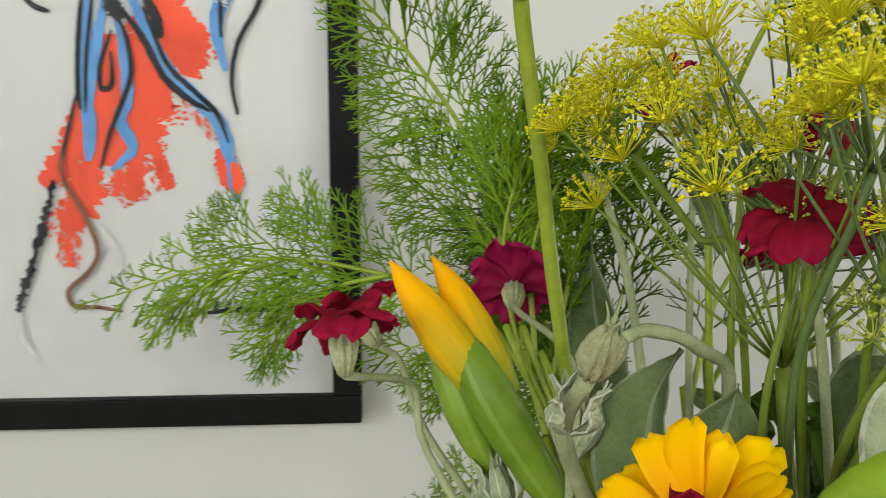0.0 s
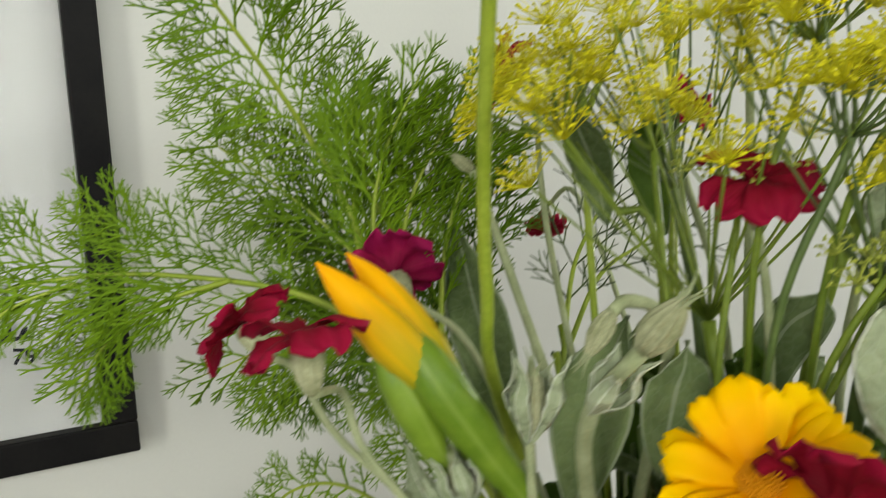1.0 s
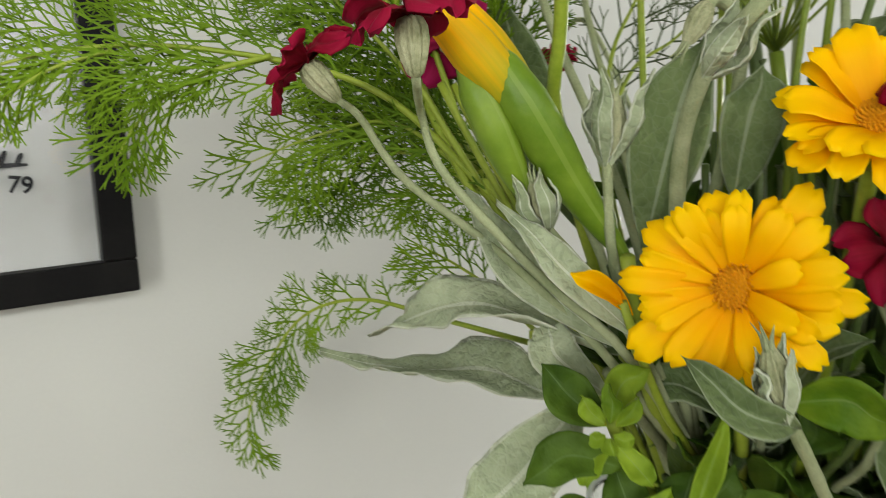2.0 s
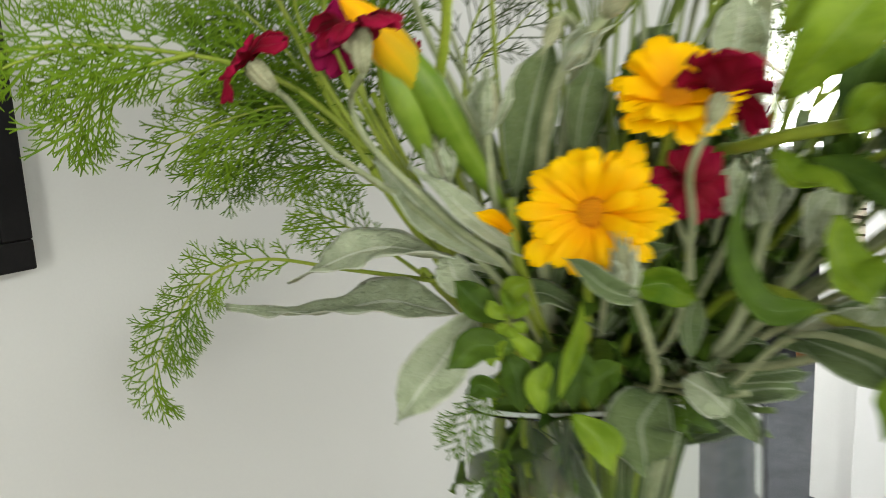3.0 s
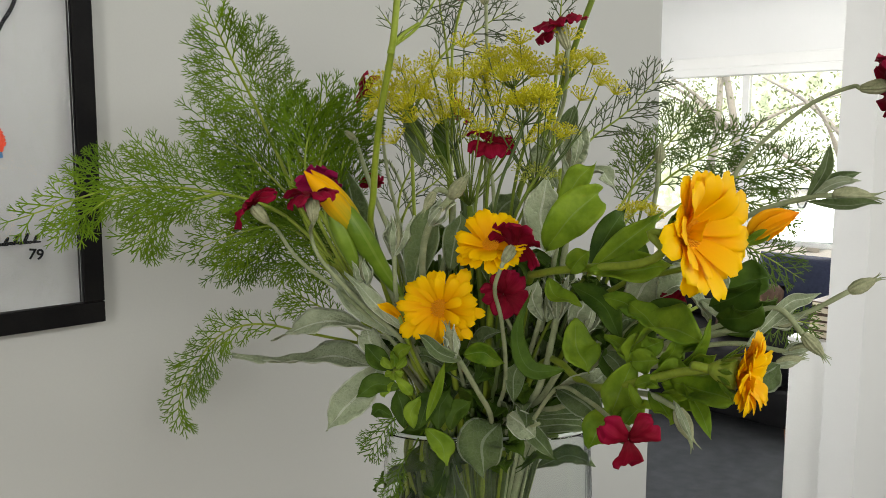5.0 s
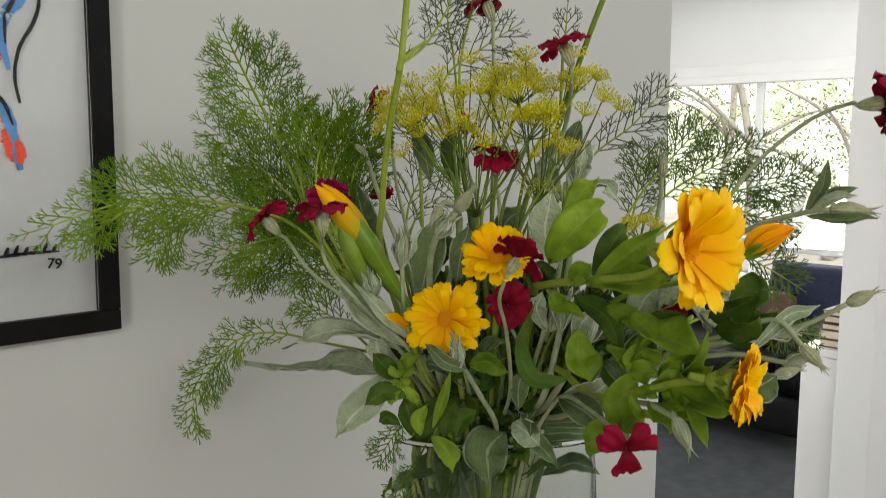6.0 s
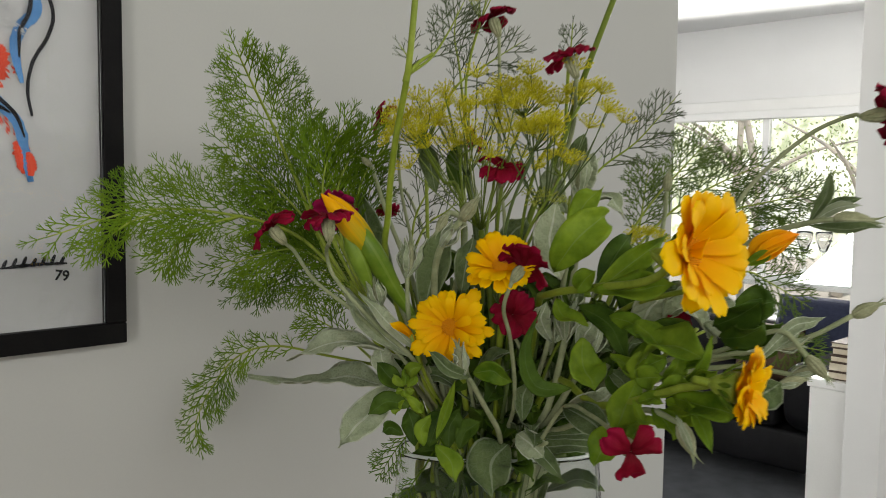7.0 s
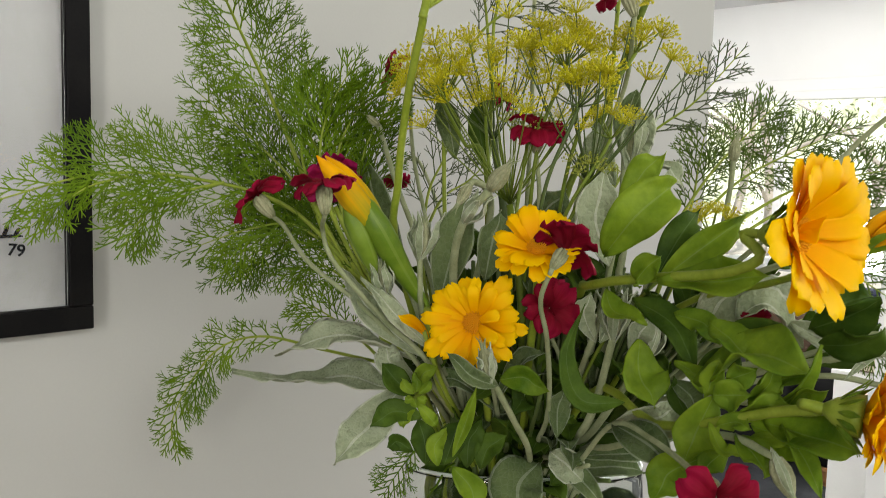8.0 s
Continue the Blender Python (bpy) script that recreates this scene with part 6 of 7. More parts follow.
leaf(s, [(0.0077, 0.2503, 1.1347), (-0.0015, 0.2703, 1.1518), (-0.0067, 0.2990, 1.1717)], 0.011, MAT_SILVER, TOWARD, "lance", 0.35, 0.06)
leaf(s, [(0.0174, 0.2748, 1.1094), (0.0077, 0.2871, 1.1207), (0.0128, 0.2990, 1.1298)], 0.018, MAT_SILVER, TOWARD, "ovate", 0.2, 0.08)
s = sprig(VC + Vector((0, 0, RIM - 0.02)), "dark grey-green campion leaves behind the yellow bud")
tube("stem", route((0.0419, 0.3079, 1.1572)), 0.0022, 0.0018, MAT_FELT, s, 18, 7)
leaf(s, [(0.0447, 0.3186, 1.1555), (0.0487, 0.3488, 1.1945), (0.0469, 0.3674, 1.2459)], 0.026, MAT_GREYLEAF, TOWARD, "ovate", 0.2)
leaf(s, [(0.0328, 0.2744, 1.1545), (0.0426, 0.2724, 1.1892), (0.0518, 0.2675, 1.2194)], 0.026, MAT_GREYLEAF, TOWARD, "lance", 0.35)
leaf(s, [(0.0540, 0.2572, 1.1700), (0.0589, 0.2567, 1.1932), (0.0634, 0.2548, 1.2126)], 0.022, MAT_GREYLEAF, TOWARD, "lance", 0.2)
leaf(s, [(0.0863, 0.2550, 1.1830), (0.0962, 0.2483, 1.2112), (0.1051, 0.2393, 1.2253)], 0.022, MAT_GREYLEAF, TOWARD, "lance", 0.2)
s = sprig(VC + Vector((0, 0, RIM - 0.02)), "pale silver oval campion leaves on a thick felted stem")
tube("stem", route((0.1189, 0.2074, 1.2671), (0.1054, 0.2022, 1.1942)), 0.0024, 0.0018, MAT_FELT, s, 20, 7)
leaf(s, [(0.0824, 0.1887, 1.1842), (0.0797, 0.1971, 1.2098), (0.0873, 0.1987, 1.2392)], 0.028, MAT_SILVER, TOWARD, "ovate", 0.12, 0.03)
leaf(s, [(0.1073, 0.2047, 1.2288), (0.1018, 0.2131, 1.2479), (0.1010, 0.2144, 1.2651)], 0.017, MAT_SILVER, TOWARD, "ovate", 0.25)
leaf(s, [(0.1109, 0.2005, 1.2366), (0.1137, 0.1975, 1.2557), (0.1185, 0.1908, 1.2728)], 0.020, MAT_SILVER, TOWARD, "ovate", 0.25)
leaf(s, [(0.1212, 0.2033, 1.2362), (0.1406, 0.1934, 1.2400), (0.1472, 0.1823, 1.2244)], 0.018, MAT_SILVER, (-0.4, -0.4, 0.8), "lance", 0.25)
leaf(s, [(0.1271, 0.2127, 1.2436), (0.1350, 0.2193, 1.2673), (0.1379, 0.2147, 1.2871)], 0.016, MAT_GREYLEAF, TOWARD, "lance", 0.3)
leaf(s, [(0.0795, 0.3121, 1.2417), (0.0767, 0.3153, 1.2625), (0.0709, 0.3202, 1.2852)], 0.018, MAT_GREYLEAF, TOWARD, "ovate", 0.25)
leaf(s, [(0.0943, 0.2972, 1.2377), (0.0910, 0.3012, 1.2585), (0.0913, 0.3005, 1.2813)], 0.016, MAT_DARKLEAF, TOWARD, "ovate", 0.25)
s = sprig(VC + Vector((0, 0, RIM - 0.02)), "crumpled silver campion leaves under the large calendula")
tube("stem", route((0.1174, 0.1349, 1.1476)), 0.0022, 0.0018, MAT_FELT, s, 18, 7)
leaf(s, [(0.1125, 0.1447, 1.1525), (0.1130, 0.1388, 1.1655), (0.1231, 0.1354, 1.1773)], 0.026, MAT_SILVER, TOWARD, "ovate", 0.2, 0.08)
leaf(s, [(0.1132, 0.1268, 1.1604), (0.1170, 0.1135, 1.1708), (0.1317, 0.0982, 1.1475)], 0.019, MAT_SILVER, (-0.4, -0.4, 0.8), "lance", 0.35, 0.12)
leaf(s, [(0.1259, 0.1043, 1.1619), (0.1284, 0.0845, 1.1537), (0.1297, 0.0655, 1.1453)], 0.016, MAT_SILVER, TOWARD, "lance", 0.35, 0.05)
leaf(s, [(0.1262, 0.1289, 1.1733), (0.1325, 0.1184, 1.1757), (0.1390, 0.1030, 1.1669)], 0.024, MAT_SILVER, (-0.4, -0.4, 0.8), "ovate", 0.3, 0.1)
leaf(s, [(0.1334, 0.1245, 1.1674), (0.1420, 0.1094, 1.1702), (0.1476, 0.0965, 1.1656)], 0.022, MAT_SILVER, TOWARD, "ovate", 0.3, 0.1)
leaf(s, [(0.1753, 0.1198, 1.1527), (0.1882, 0.1009, 1.1661), (0.1948, 0.0895, 1.1709)], 0.030, MAT_DARKLEAF, TOWARD, "ovate", 0.2)
leaf(s, [(0.1636, 0.1126, 1.1351), (0.1759, 0.0938, 1.1445), (0.1859, 0.0793, 1.1573)], 0.028, MAT_DARKLEAF, TOWARD, "lance", 0.2)
leaf(s, [(0.0701, 0.0452, 1.1306), (0.0754, 0.0377, 1.1351), (0.0808, 0.0304, 1.1416)], 0.020, MAT_GREYLEAF, TOWARD, "ovate", 0.2)
leaf(s, [(0.1448, 0.0812, 1.1319), (0.1695, 0.0665, 1.1575), (0.1885, 0.0522, 1.1649)], 0.010, MAT_SILVER, TOWARD, "lance", 0.3)
s = sprig(VC + Vector((0, 0, RIM - 0.02)), "fresh green calendula rosette over the vase rim")
tube("stem", route((0.0040, 0.2588, 1.1091), (0.0266, 0.2676, 1.0770)), 0.0024, 0.0020, MAT_STEM, s, 18, 7)
leaf(s, [(-0.0005, 0.2560, 1.1094), (-0.0068, 0.2644, 1.1173), (-0.0117, 0.2717, 1.1267)], 0.0142, MAT_DARKLEAF, TOWARD, "lance", 0.3, 0.08)
leaf(s, [(0.0006, 0.2507, 1.0982), (-0.0098, 0.2611, 1.1011), (-0.0220, 0.2682, 1.0931)], 0.0149, MAT_DARKLEAF, TOWARD, "ovate", 0.3, 0.08)
leaf(s, [(0.0006, 0.2561, 1.1122), (0.0049, 0.2554, 1.1211), (0.0116, 0.2507, 1.1257)], 0.0112, MAT_GREENLEAF, TOWARD, "lance", 0.3, 0.08)
leaf(s, [(-0.0001, 0.2543, 1.1059), (0.0038, 0.2477, 1.0981), (0.0060, 0.2436, 1.0932)], 0.0090, MAT_GREENLEAF, TOWARD, "lance", 0.3, 0.08)
leaf(s, [(-0.0006, 0.2548, 1.1059), (-0.0058, 0.2567, 1.0990), (-0.0082, 0.2563, 1.0927)], 0.0090, MAT_GREENLEAF, TOWARD, "lance", 0.3, 0.08)
leaf(s, [(-0.0068, 0.2491, 1.1131), (-0.0094, 0.2527, 1.1166), (-0.0107, 0.2555, 1.1212)], 0.0062, MAT_GREENLEAF, TOWARD, "lance", 0.3, 0.08)
leaf(s, [(-0.0061, 0.2487, 1.1138), (-0.0046, 0.2493, 1.1190), (-0.0047, 0.2513, 1.1246)], 0.0062, MAT_GREENLEAF, TOWARD, "lance", 0.3, 0.08)
leaf(s, [(-0.0051, 0.2476, 1.1131), (-0.0016, 0.2456, 1.1166), (0.0011, 0.2448, 1.1211)], 0.0062, MAT_GREENLEAF, TOWARD, "lance", 0.3, 0.08)
leaf(s, [(-0.0092, 0.2442, 1.1127), (-0.0074, 0.2420, 1.1113), (-0.0051, 0.2402, 1.1120)], 0.0051, MAT_GREENLEAF, TOWARD, "ovate", 0.4, 0.08)
leaf(s, [(-0.0108, 0.2456, 1.1127), (-0.0127, 0.2468, 1.1114), (-0.0140, 0.2485, 1.1128)], 0.0051, MAT_GREENLEAF, TOWARD, "ovate", 0.4, 0.08)
leaf(s, [(-0.0099, 0.2445, 1.1120), (-0.0103, 0.2441, 1.1100), (-0.0100, 0.2428, 1.1072)], 0.0051, MAT_GREENLEAF, TOWARD, "ovate", 0.4, 0.08)
leaf(s, [(0.0069, 0.2532, 1.0685), (0.0090, 0.2572, 1.0814), (0.0086, 0.2628, 1.0939)], 0.0161, MAT_DARKLEAF, TOWARD, "lance", 0.25, 0.08)
leaf(s, [(0.0143, 0.2462, 1.0684), (0.0210, 0.2463, 1.0824), (0.0262, 0.2462, 1.0938)], 0.0161, MAT_DARKLEAF, TOWARD, "lance", 0.25, 0.08)
leaf(s, [(0.0301, 0.2434, 1.0641), (0.0340, 0.2463, 1.0783), (0.0423, 0.2438, 1.0917)], 0.0156, MAT_DARKLEAF, TOWARD, "lance", 0.3, 0.08)
leaf(s, [(0.0156, 0.2407, 1.0749), (0.0239, 0.2401, 1.0917), (0.0327, 0.2400, 1.1132)], 0.0076, MAT_GREENLEAF, TOWARD, "lance", 0.4, 0.08)
leaf(s, [(0.0054, 0.2417, 1.0717), (0.0059, 0.2455, 1.0810), (0.0130, 0.2434, 1.0914)], 0.0113, MAT_GREENLEAF, TOWARD, "lance", 0.3, 0.08)
leaf(s, [(0.0355, 0.2380, 1.0641), (0.0407, 0.2378, 1.0748), (0.0504, 0.2314, 1.0832)], 0.0148, MAT_DARKLEAF, TOWARD, "ovate", 0.3, 0.08)
leaf(s, [(0.0030, 0.2600, 1.0755), (-0.0023, 0.2670, 1.0806), (-0.0079, 0.2703, 1.0772)], 0.0100, MAT_DARKLEAF, TOWARD, "lance", 0.3, 0.08)
leaf(s, [(-0.0020, 0.2226, 1.0783), (0.0026, 0.2134, 1.0692), (0.0016, 0.2074, 1.0563)], 0.0146, MAT_GREENLEAF, TOWARD, "ovate", 0.2, 0.08)
s = sprig(VC + Vector((0, 0, RIM - 0.02)), "grey-green campion leaves hanging over the vase rim")
tube("stem", route((0.0744, 0.2137, 1.0707)), 0.0020, 0.0016, MAT_FELT, s, 18, 7)
leaf(s, [(0.0706, 0.2232, 1.0645), (0.0563, 0.2259, 1.0540), (0.0542, 0.2225, 1.0302)], 0.034, MAT_GREYLEAF, TOWARD, "lance", 0.2, 0.07)
leaf(s, [(0.0683, 0.2136, 1.0721), (0.0717, 0.1965, 1.0636), (0.0809, 0.1826, 1.0460)], 0.014, MAT_GREYLEAF, TOWARD, "lance", 0.3)
leaf(s, [(0.0651, 0.2110, 1.0755), (0.0656, 0.1999, 1.0713), (0.0734, 0.1929, 1.0610)], 0.018, MAT_SILVER, TOWARD, "ovate", 0.3)
leaf(s, [(0.0788, 0.2047, 1.0638), (0.0924, 0.1886, 1.0665), (0.1120, 0.1767, 1.0619)], 0.018, MAT_GREYLEAF, (-0.4, -0.4, 0.8), "lance", 0.3)
leaf(s, [(0.0756, 0.1975, 1.0743), (0.0900, 0.1800, 1.0771), (0.1062, 0.1730, 1.0730)], 0.016, MAT_GREYLEAF, (-0.4, -0.4, 0.8), "lance", 0.3)
leaf(s, [(0.0519, 0.1592, 1.1071), (0.0436, 0.1341, 1.1055), (0.0408, 0.1153, 1.0980)], 0.020, MAT_GREYLEAF, TOWARD, "lance", 0.3)
leaf(s, [(0.0596, 0.1649, 1.1042), (0.0649, 0.1432, 1.1114), (0.0744, 0.1334, 1.1204)], 0.020, MAT_SILVER, TOWARD, "lance", 0.3)
leaf(s, [(0.0742, 0.1757, 1.0951), (0.0890, 0.1573, 1.0997), (0.1014, 0.1444, 1.1112)], 0.024, MAT_GREYLEAF, TOWARD, "lance", 0.2)
leaf(s, [(0.0692, 0.2097, 1.0828), (0.0728, 0.2130, 1.0991), (0.0775, 0.2122, 1.1102)], 0.016, MAT_GREYLEAF, TOWARD, "lance", 0.3)
s = sprig(VC + Vector((0, 0, RIM - 0.02)), "narrow curved green leaf and felted shoots inside the bunch")
tube("stem", route((0.0768, 0.1931, 1.1446)), 0.0022, 0.0018, MAT_FELT, s, 18, 7)
leaf(s, [(0.0417, 0.1457, 1.1232), (0.0247, 0.1601, 1.1247), (0.0276, 0.1725, 1.1445), (0.0450, 0.1753, 1.1690)], 0.0115, MAT_DARKLEAF, TOWARD, "lance", 0.3)
leaf(s, [(0.0774, 0.1911, 1.1411), (0.0672, 0.1929, 1.1573), (0.0711, 0.1916, 1.1701)], 0.014, MAT_SILVER, TOWARD, "lance", 0.35)
leaf(s, [(0.0785, 0.1896, 1.1411), (0.0852, 0.1858, 1.1559), (0.0899, 0.1828, 1.1671)], 0.014, MAT_SILVER, TOWARD, "lance", 0.35)
leaf(s, [(0.0799, 0.1676, 1.1332), (0.0754, 0.1626, 1.1495), (0.0800, 0.1597, 1.1602)], 0.016, MAT_SILVER, TOWARD, "ovate", 0.35)
leaf(s, [(0.0208, 0.2118, 1.1244), (0.0260, 0.1997, 1.1275), (0.0378, 0.1910, 1.1197)], 0.016, MAT_GREENLEAF, TOWARD, "lance", 0.3)

# the thick of the bunch: further leafy stems between those named above, coloured dark to deepen the inner shade
fill = random.Random(41)
for k in range(46):
    a = fill.uniform(0, 2 * math.pi)
    r = fill.uniform(0.01, 0.085)
    head = VC + Vector((math.cos(a) * r - 0.02, math.sin(a) * r - 0.03, fill.uniform(1.06, 1.19)))
    kind = fill.choice((MAT_GREYLEAF, MAT_DARKLEAF, MAT_DARKLEAF, MAT_DARKLEAF))
    s = sprig(VC + Vector((0, 0, TABLE + 0.02)), {"grey_green_leaf": "grey-green leafy stem in the bunch", "deep_green_leaf": "leafy stem in the bunch, inner shade put into its deep green"}.get(kind.name, "silver felted leafy stem in the bunch"))
    path = route(head, out=fill.uniform(0.01, 0.05))
    tube("stem", path, 0.0020, 0.0014, MAT_STEM_DARK if kind is MAT_DARKLEAF else MAT_FELT, s, 16, 6)
    pts = smooth_path(path, 20)
    for j in range(4):
        p = pts[fill.randrange(9, 19)]
        d = Vector((math.cos(a + fill.uniform(-1.6, 1.6)), math.sin(a + fill.uniform(-1.6, 1.6)), fill.uniform(0.2, 1.2))).normalized()
        ln = fill.uniform(0.03, 0.055)
        leaf(s, [p, p + d * ln * 0.5 + Vector((0, 0, 0.006)), p + d * ln - Vector((0, 0, fill.uniform(0, 0.015)))], fill.uniform(0.012, 0.022), kind, (d.x * -0.4 - 0.3, d.y * -0.4 - 0.4, 0.8), "lance", 0.25)
# more leaves and thin shoots behind the open flowers
corner, along, rise, back = Vector((0.0346, 0.2706, 1.1469)), Vector((0.1538, 0.1103, 1.1461)), Vector((0.0469, 0.2838, 1.1997)), Vector((0.1157, 0.3559, 1.1237))
more = random.Random(77)
for k in range(48):
    u, w, z = more.random(), more.random(), more.random()
    head = corner + (along - corner) * u + (rise - corner) * w * (1.0 if u < 0.55 else 0.75) + (back - corner) * z
    kind = more.choice((MAT_DARKLEAF, MAT_DARKLEAF, MAT_GREYLEAF, MAT_GREYLEAF, MAT_GREENLEAF)) if u > 0.4 else more.choice((MAT_DARKLEAF, MAT_DARKLEAF, MAT_GREYLEAF, MAT_GREYLEAF))
    s = sprig(VC + Vector((0, 0, TABLE + 0.02)), {"grey_green_leaf": "grey-green leafy shoot behind the open flowers", "deep_green_leaf": "deep green leafy shoot behind the open flowers", "calendula_leaf": "fresh green leafy shoot behind the open flowers"}.get(kind.name, "silver felted leafy shoot behind the open flowers"))
    path = route(head, out=more.uniform(0.01, 0.05))
    tube("stem", path, 0.0017, 0.0010, MAT_FELT if kind in (MAT_SILVER, MAT_GREYLEAF) else MAT_STEM_DARK, s, 16, 6)
    pts = smooth_path(path, 24)
    lean = (head - VC).normalized()
    for j in range(6):
        p = pts[min(24, 13 + 2 * j)]
        d = (lean * 0.5 + Vector((more.uniform(-1, 1), more.uniform(-1, 1), more.uniform(-0.1, 1.0)))).normalized()
        ln = more.uniform(0.026, 0.048)
        leaf(s, [p, p + d * ln * 0.5 + Vector((0, 0, 0.005)), p + d * ln - Vector((0, 0, more.uniform(0, 0.014)))], more.uniform(0.008, 0.016), kind, (more.uniform(-0.8, -0.2), more.uniform(-0.9, -0.3), 0.5), "lance", 0.3, 0.08)
for k in range(26):
    a = fill.uniform(0, 2 * math.pi)
    if Vector((math.cos(a), math.sin(a), 0)).dot(LONG) > 0.3:
        a += math.pi
    p = VC + oval(Vector((math.cos(a) * 0.06, math.sin(a) * 0.06, fill.uniform(0.95, 1.025))))
    s = sprig(VC + Vector((0, 0, TABLE + 0.02)), "dark green leafy stem pressed against the vase glass")
    tube("stem", [VC + oval(Vector((math.cos(a + 2.4) * 0.05, math.sin(a + 2.4) * 0.05, TABLE + 0.02))), p, VC + oval(Vector((math.cos(a) * 0.055, math.sin(a) * 0.055, 1.06)))], 0.0022, 0.0018, MAT_STEM if k % 3 == 0 else MAT_STEM_DARK, s, 14, 7)
    for j in range(4):
        q = VC + oval(Vector((math.cos(a + fill.uniform(-0.6, 0.6)) * 0.070, math.sin(a + fill.uniform(-0.6, 0.6)) * 0.070, p.z - fill.uniform(0.02, 0.10))))
        leaf(s, [p, p.lerp(q, 0.6), q], fill.uniform(0.020, 0.032), fill.choice((MAT_DARKLEAF, MAT_DARKLEAF, MAT_GREENLEAF, MAT_GREYLEAF)), (math.cos(a), math.sin(a), 0.3), "ovate", 0.15)

# ---- the far room ----
cab = thing("white_cabinet", (2.4, 0.76, 0), "low white painted cabinet beside the opening", "cabinet")
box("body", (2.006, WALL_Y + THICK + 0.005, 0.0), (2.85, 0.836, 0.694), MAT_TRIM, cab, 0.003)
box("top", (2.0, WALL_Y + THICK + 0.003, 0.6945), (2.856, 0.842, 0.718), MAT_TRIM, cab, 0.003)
zb = 0.7185
rb = random.Random(8)
for k in range(5):
    h = (0.022, 0.026, 0.018, 0.020, 0.015)[k]
    dx, dy = rb.uniform(-0.006, 0.006), rb.uniform(-0.004, 0.004)
    bk = thing("book", (2.12, 0.745, zb), "thick old book lying in a stack, page edges outwards", "book", "books stacked on the cabinet")
    lo, hi = (2.03 + dx, 0.701 + dy, zb), (2.22 + dx, 0.795 + dy, zb + h)
    box("cover", lo, (hi[0], hi[1], zb + 0.0025), MAT_COVER, bk, 0.0006)
    box("pages", (lo[0] + 0.003, lo[1] + 0.003, zb + 0.0026), (hi[0] - 0.003, hi[1] - 0.003, zb + h - 0.0026), MAT_PAGES, bk, 0.001)
    box("cover", (lo[0], lo[1], zb + h - 0.0025), hi, MAT_COVER, bk, 0.0006)
    zb += h + 0.0004

sofa = thing("sofa", (3.5, 2.4, 0), "black leather sofa with rounded arms and wooden feet", "sofa")
box("base", (3.08, 1.22, 0.07), (3.95, 3.6, 0.24), MAT_LEATHER, sofa, 0.02, segments=3, smooth=True)
for a, b in ((1.42, 2.40), (2.42, 3.40)):
    box("seat_cushion", (3.05, a, 0.242), (3.75, b, 0.38), MAT_LEATHER, sofa, 0.04, segments=4, smooth=True)
    box("back_cushion", (3.60, a, 0.382), (3.86, b, 0.60), MAT_LEATHER, sofa, 0.06, segments=4, smooth=True)
box("backrest", (3.82, 1.25, 0.242), (3.98, 3.57, 0.58), MAT_LEATHER, sofa, 0.05, segments=4, smooth=True)
for a, b in ((1.20, 1.41), (3.41, 3.62)):
    box("arm", (3.04, a, 0.242), (3.90, b, 0.53), MAT_LEATHER, sofa, 0.085, segments=6, smooth=True)
for lx in (3.10, 3.88):
    for ly in (1.27, 3.5):
        tube("foot", [(lx, ly, 0.0), (lx, ly, 0.04), (lx, ly, 0.072)], 0.022, 0.030, MAT_OAK, sofa, 4, 12)
def cushion(name, center, size, turn, material, label, category):
    bm = bmesh.new()
    bmesh.ops.create_grid(bm, x_segments=10, y_segments=10, size=0.5)
    for v in bm.verts:
        e = (1 - (2 * abs(v.co.x)) ** 2.5) * (1 - (2 * abs(v.co.y)) ** 2.5)
        v.co.z = 0.5 * max(0, e) ** 0.5
    low = bm.copy()
    for v in low.verts:
        v.co.z = -v.co.z
    for f in low.faces:
        f.normal_flip()
    me2 = bpy.data.meshes.new("tmp")
    low.to_mesh(me2)
    low.free()
    bm.from_mesh(me2)
    bmesh.ops.remove_doubles(bm, verts=bm.verts[:], dist=0.0005)
    o = finish(new(name, bm_mesh(name, bm, material, True)), Matrix.Translation(center) @ pose(0, 0, 0, *turn) @ Matrix.Diagonal((*size, 1)), None)
    return tagged(o, label, category)
cushion("brown_cushion", (3.36, 1.60, 0.50), (0.27, 0.27, 0.12), (10, -62, 12), MAT_TAN, "brown cushion leaning in the sofa corner", "cushion")
cushion("navy_cushion", (3.62, 1.50, 0.54), (0.40, 0.42, 0.16), (0, -70, 0), MAT_NAVY, "crumpled navy blue cushion on the black sofa", "cushion")

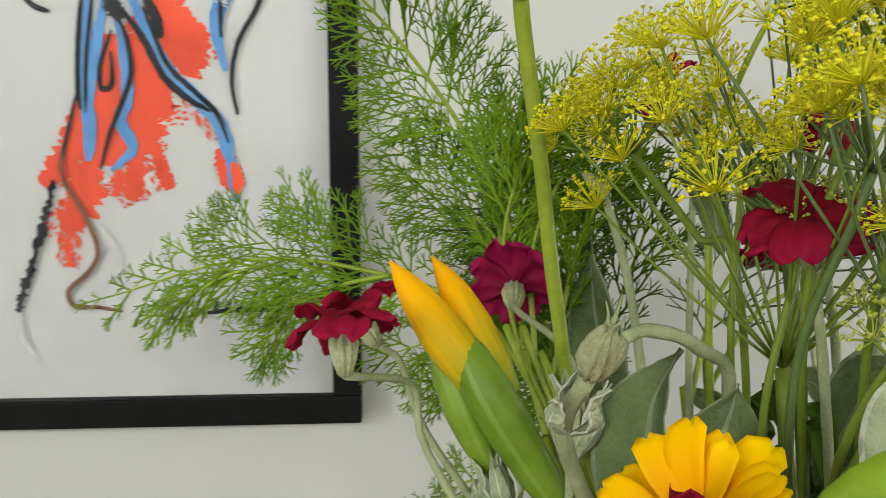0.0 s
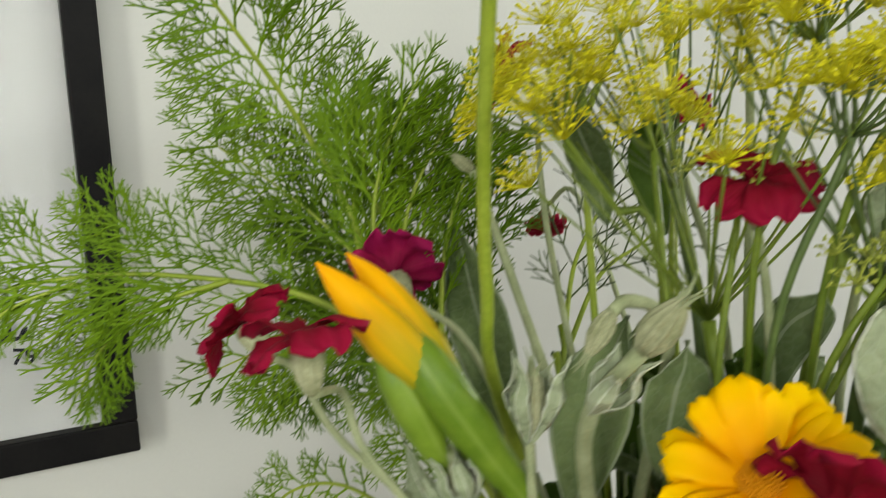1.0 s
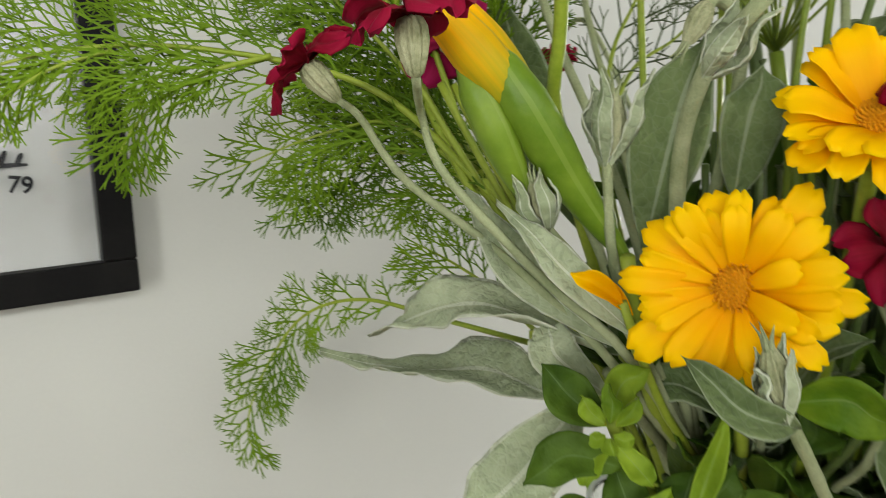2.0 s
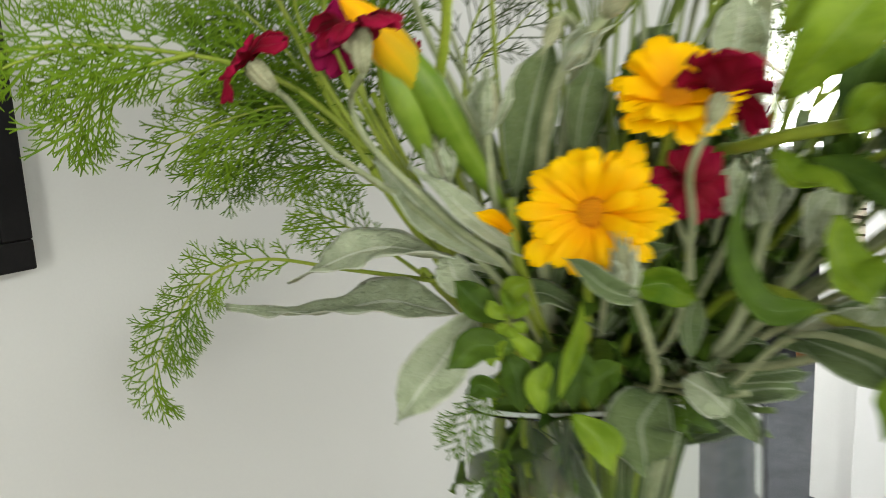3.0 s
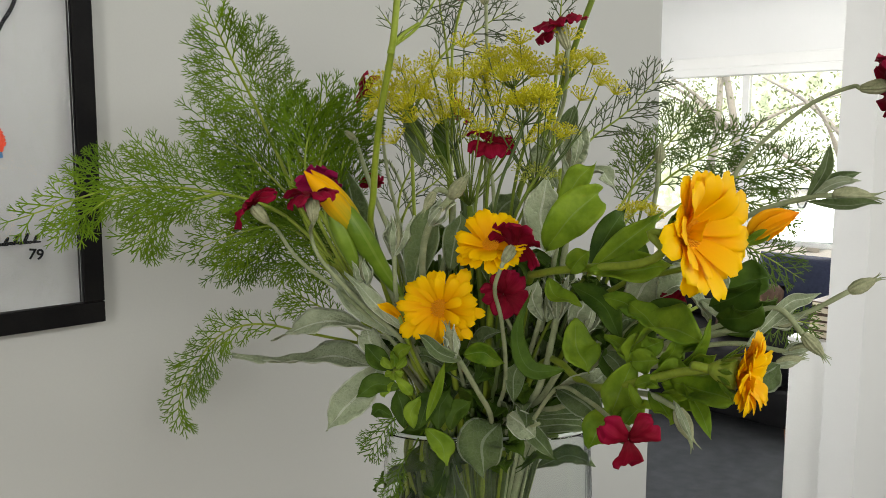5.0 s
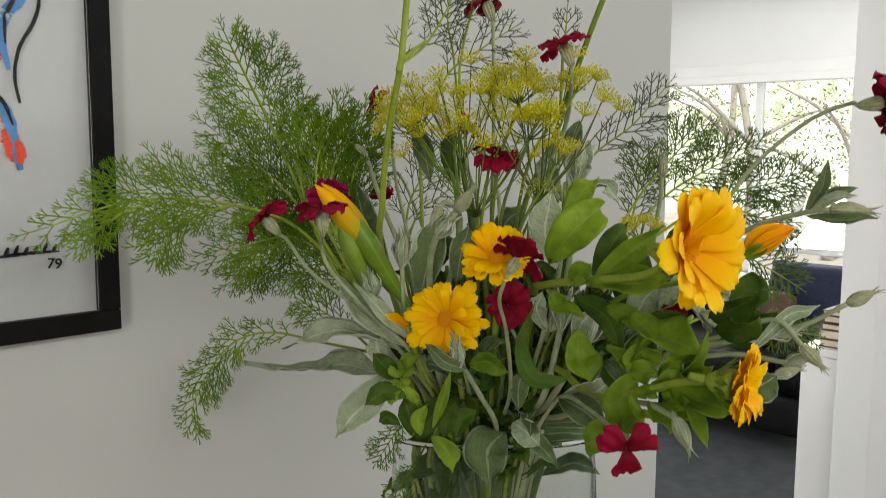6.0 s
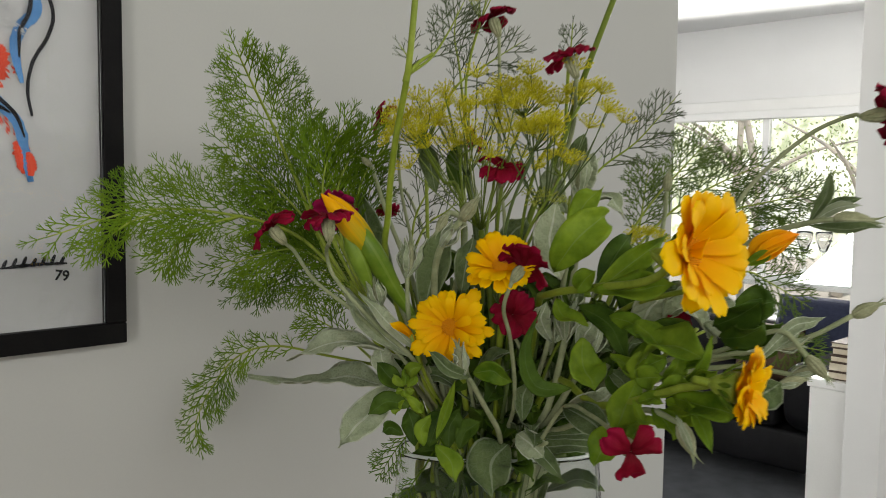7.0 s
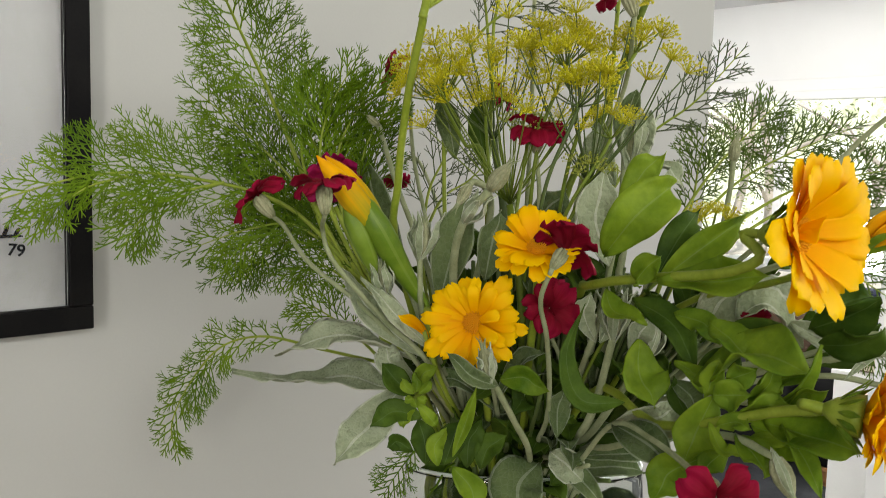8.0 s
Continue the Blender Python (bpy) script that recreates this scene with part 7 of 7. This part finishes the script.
# ---- garden things outside the window ----
def tree(at, height, lean, seed):
    rnd = random.Random(seed)
    t = thing("garden_tree", at, "sunlit garden tree with pale bark and thin foliage", "tree", "trees in the garden")
    base = Vector(at)
    top = base + Vector((lean, rnd.uniform(-0.4, 0.4), height))
    pts = smooth_path([base, base.lerp(top, 0.4) + Vector((0.1, -0.15, 0)), top], 10)
    v, f = [], []
    add_tube(v, f, pts, [0.08 * (1 - 0.06 * i) for i in range(11)], 10)
    piece("trunk", mesh_of("trunk", v, f, MAT_BARK), t)
    lv, lf = [], []
    for k in range(9):
        p = pts[rnd.randrange(3, 11)]
        d = Vector((rnd.uniform(-1, 0.4), rnd.uniform(-1, 1), rnd.uniform(0.1, 0.9))).normalized()
        e = p + d * rnd.uniform(0.8, 1.8)
        v, f = [], []
        add_tube(v, f, smooth_path([p, p.lerp(e, 0.5) + Vector((0, 0, 0.1)), e], 6), [0.04 - 0.005 * i for i in range(7)], 6)
        piece("limb", mesh_of("limb", v, f, MAT_BARK), t)
        for j in range(150):
            c = p.lerp(e, rnd.uniform(0.3, 1.1)) + Vector((rnd.gauss(0, 0.22), rnd.gauss(0, 0.28), rnd.gauss(0, 0.25)))
            u = Vector((rnd.uniform(-1, 1), rnd.uniform(-1, 1), rnd.uniform(-1, 1))).normalized() * 0.034
            w = u.cross(Vector((rnd.uniform(-1, 1), rnd.uniform(-1, 1), 1))).normalized() * 0.014
            i = len(lv)
            lv += [c - u, c + w, c + u, c - w]
            lf.append((i, i + 1, i + 2, i + 3))
    tagged(piece("crown", mesh_of("crown", lv, lf, MAT_SHRUB, None, False), t), "", "", "", "stuff")


tree((10.5, 4.2, -0.12), 3.4, 0.5, 1)
tree((11.2, 5.6, -0.12), 3.6, -0.4, 2)
tree((12.4, 6.9, -0.12), 3.8, 0.3, 3)
bench = thing("garden_table", (8.3, 3.3, -0.12), "long pale garden table outside the window", "table")
box("tabletop", (7.9, 1.6, 0.25), (8.7, 4.6, 0.30), MAT_TRIM, bench, 0.005)
for lx in (7.95, 8.6):
    for ly in (1.7, 4.45):
        box("leg", (lx, ly, -0.12), (lx + 0.06, ly + 0.06, 0.249), MAT_TRIM, bench, 0.004)
CARAFE = [(0.05, 0.0), (0.055, 0.01), (0.028, 0.10), (0.022, 0.22), (0.030, 0.30), (0.075, 0.42), (0.080, 0.48), (0.070, 0.50), (0.066, 0.50), (0.074, 0.47), (0.024, 0.31), (0.004, 0.30)]
g = revolve("glass_goblet", CARAFE, MAT_GLASS, 28)
for gy, gx in ((3.55, 8.1), (3.38, 8.15)):
    tagged(finish(new("glass_goblet", g), Matrix.Translation((gx, gy, 0.3005)), None), "tall clear glass goblet on the garden table", "glass", "goblets on the garden table")
pot = thing("garden_plant", (8.2, 3.02, 0.3005), "bushy grey-green pot plant on the garden table", "plant")
finish(new("pot", revolve("pot", [(0.08, 0), (0.11, 0.16), (0.12, 0.17), (0.10, 0.17), (0.09, 0.15)], MAT_POT, 24)), Matrix.Translation((8.2, 3.02, 0.3005)), pot)
lv, lf = [], []
pr = random.Random(77)
for k in range(260):
    c = Vector((8.2 + pr.gauss(0, 0.09), 3.02 + pr.gauss(0, 0.10), 0.62 + pr.gauss(0, 0.12)))
    c.z = max(c.z, 0.48)
    u = Vector((pr.uniform(-1, 1), pr.uniform(-1, 1), pr.uniform(-0.2, 1))).normalized() * 0.05
    w = u.cross(Vector((pr.uniform(-1, 1), 1, 0.3))).normalized() * 0.018
    i = len(lv)
    lv += [c - u, c + w, c + u, c - w]
    lf.append((i, i + 1, i + 2, i + 3))
tagged(piece("foliage", mesh_of("foliage", lv, lf, MAT_POT, None, False), pot), "", "", "", "stuff")
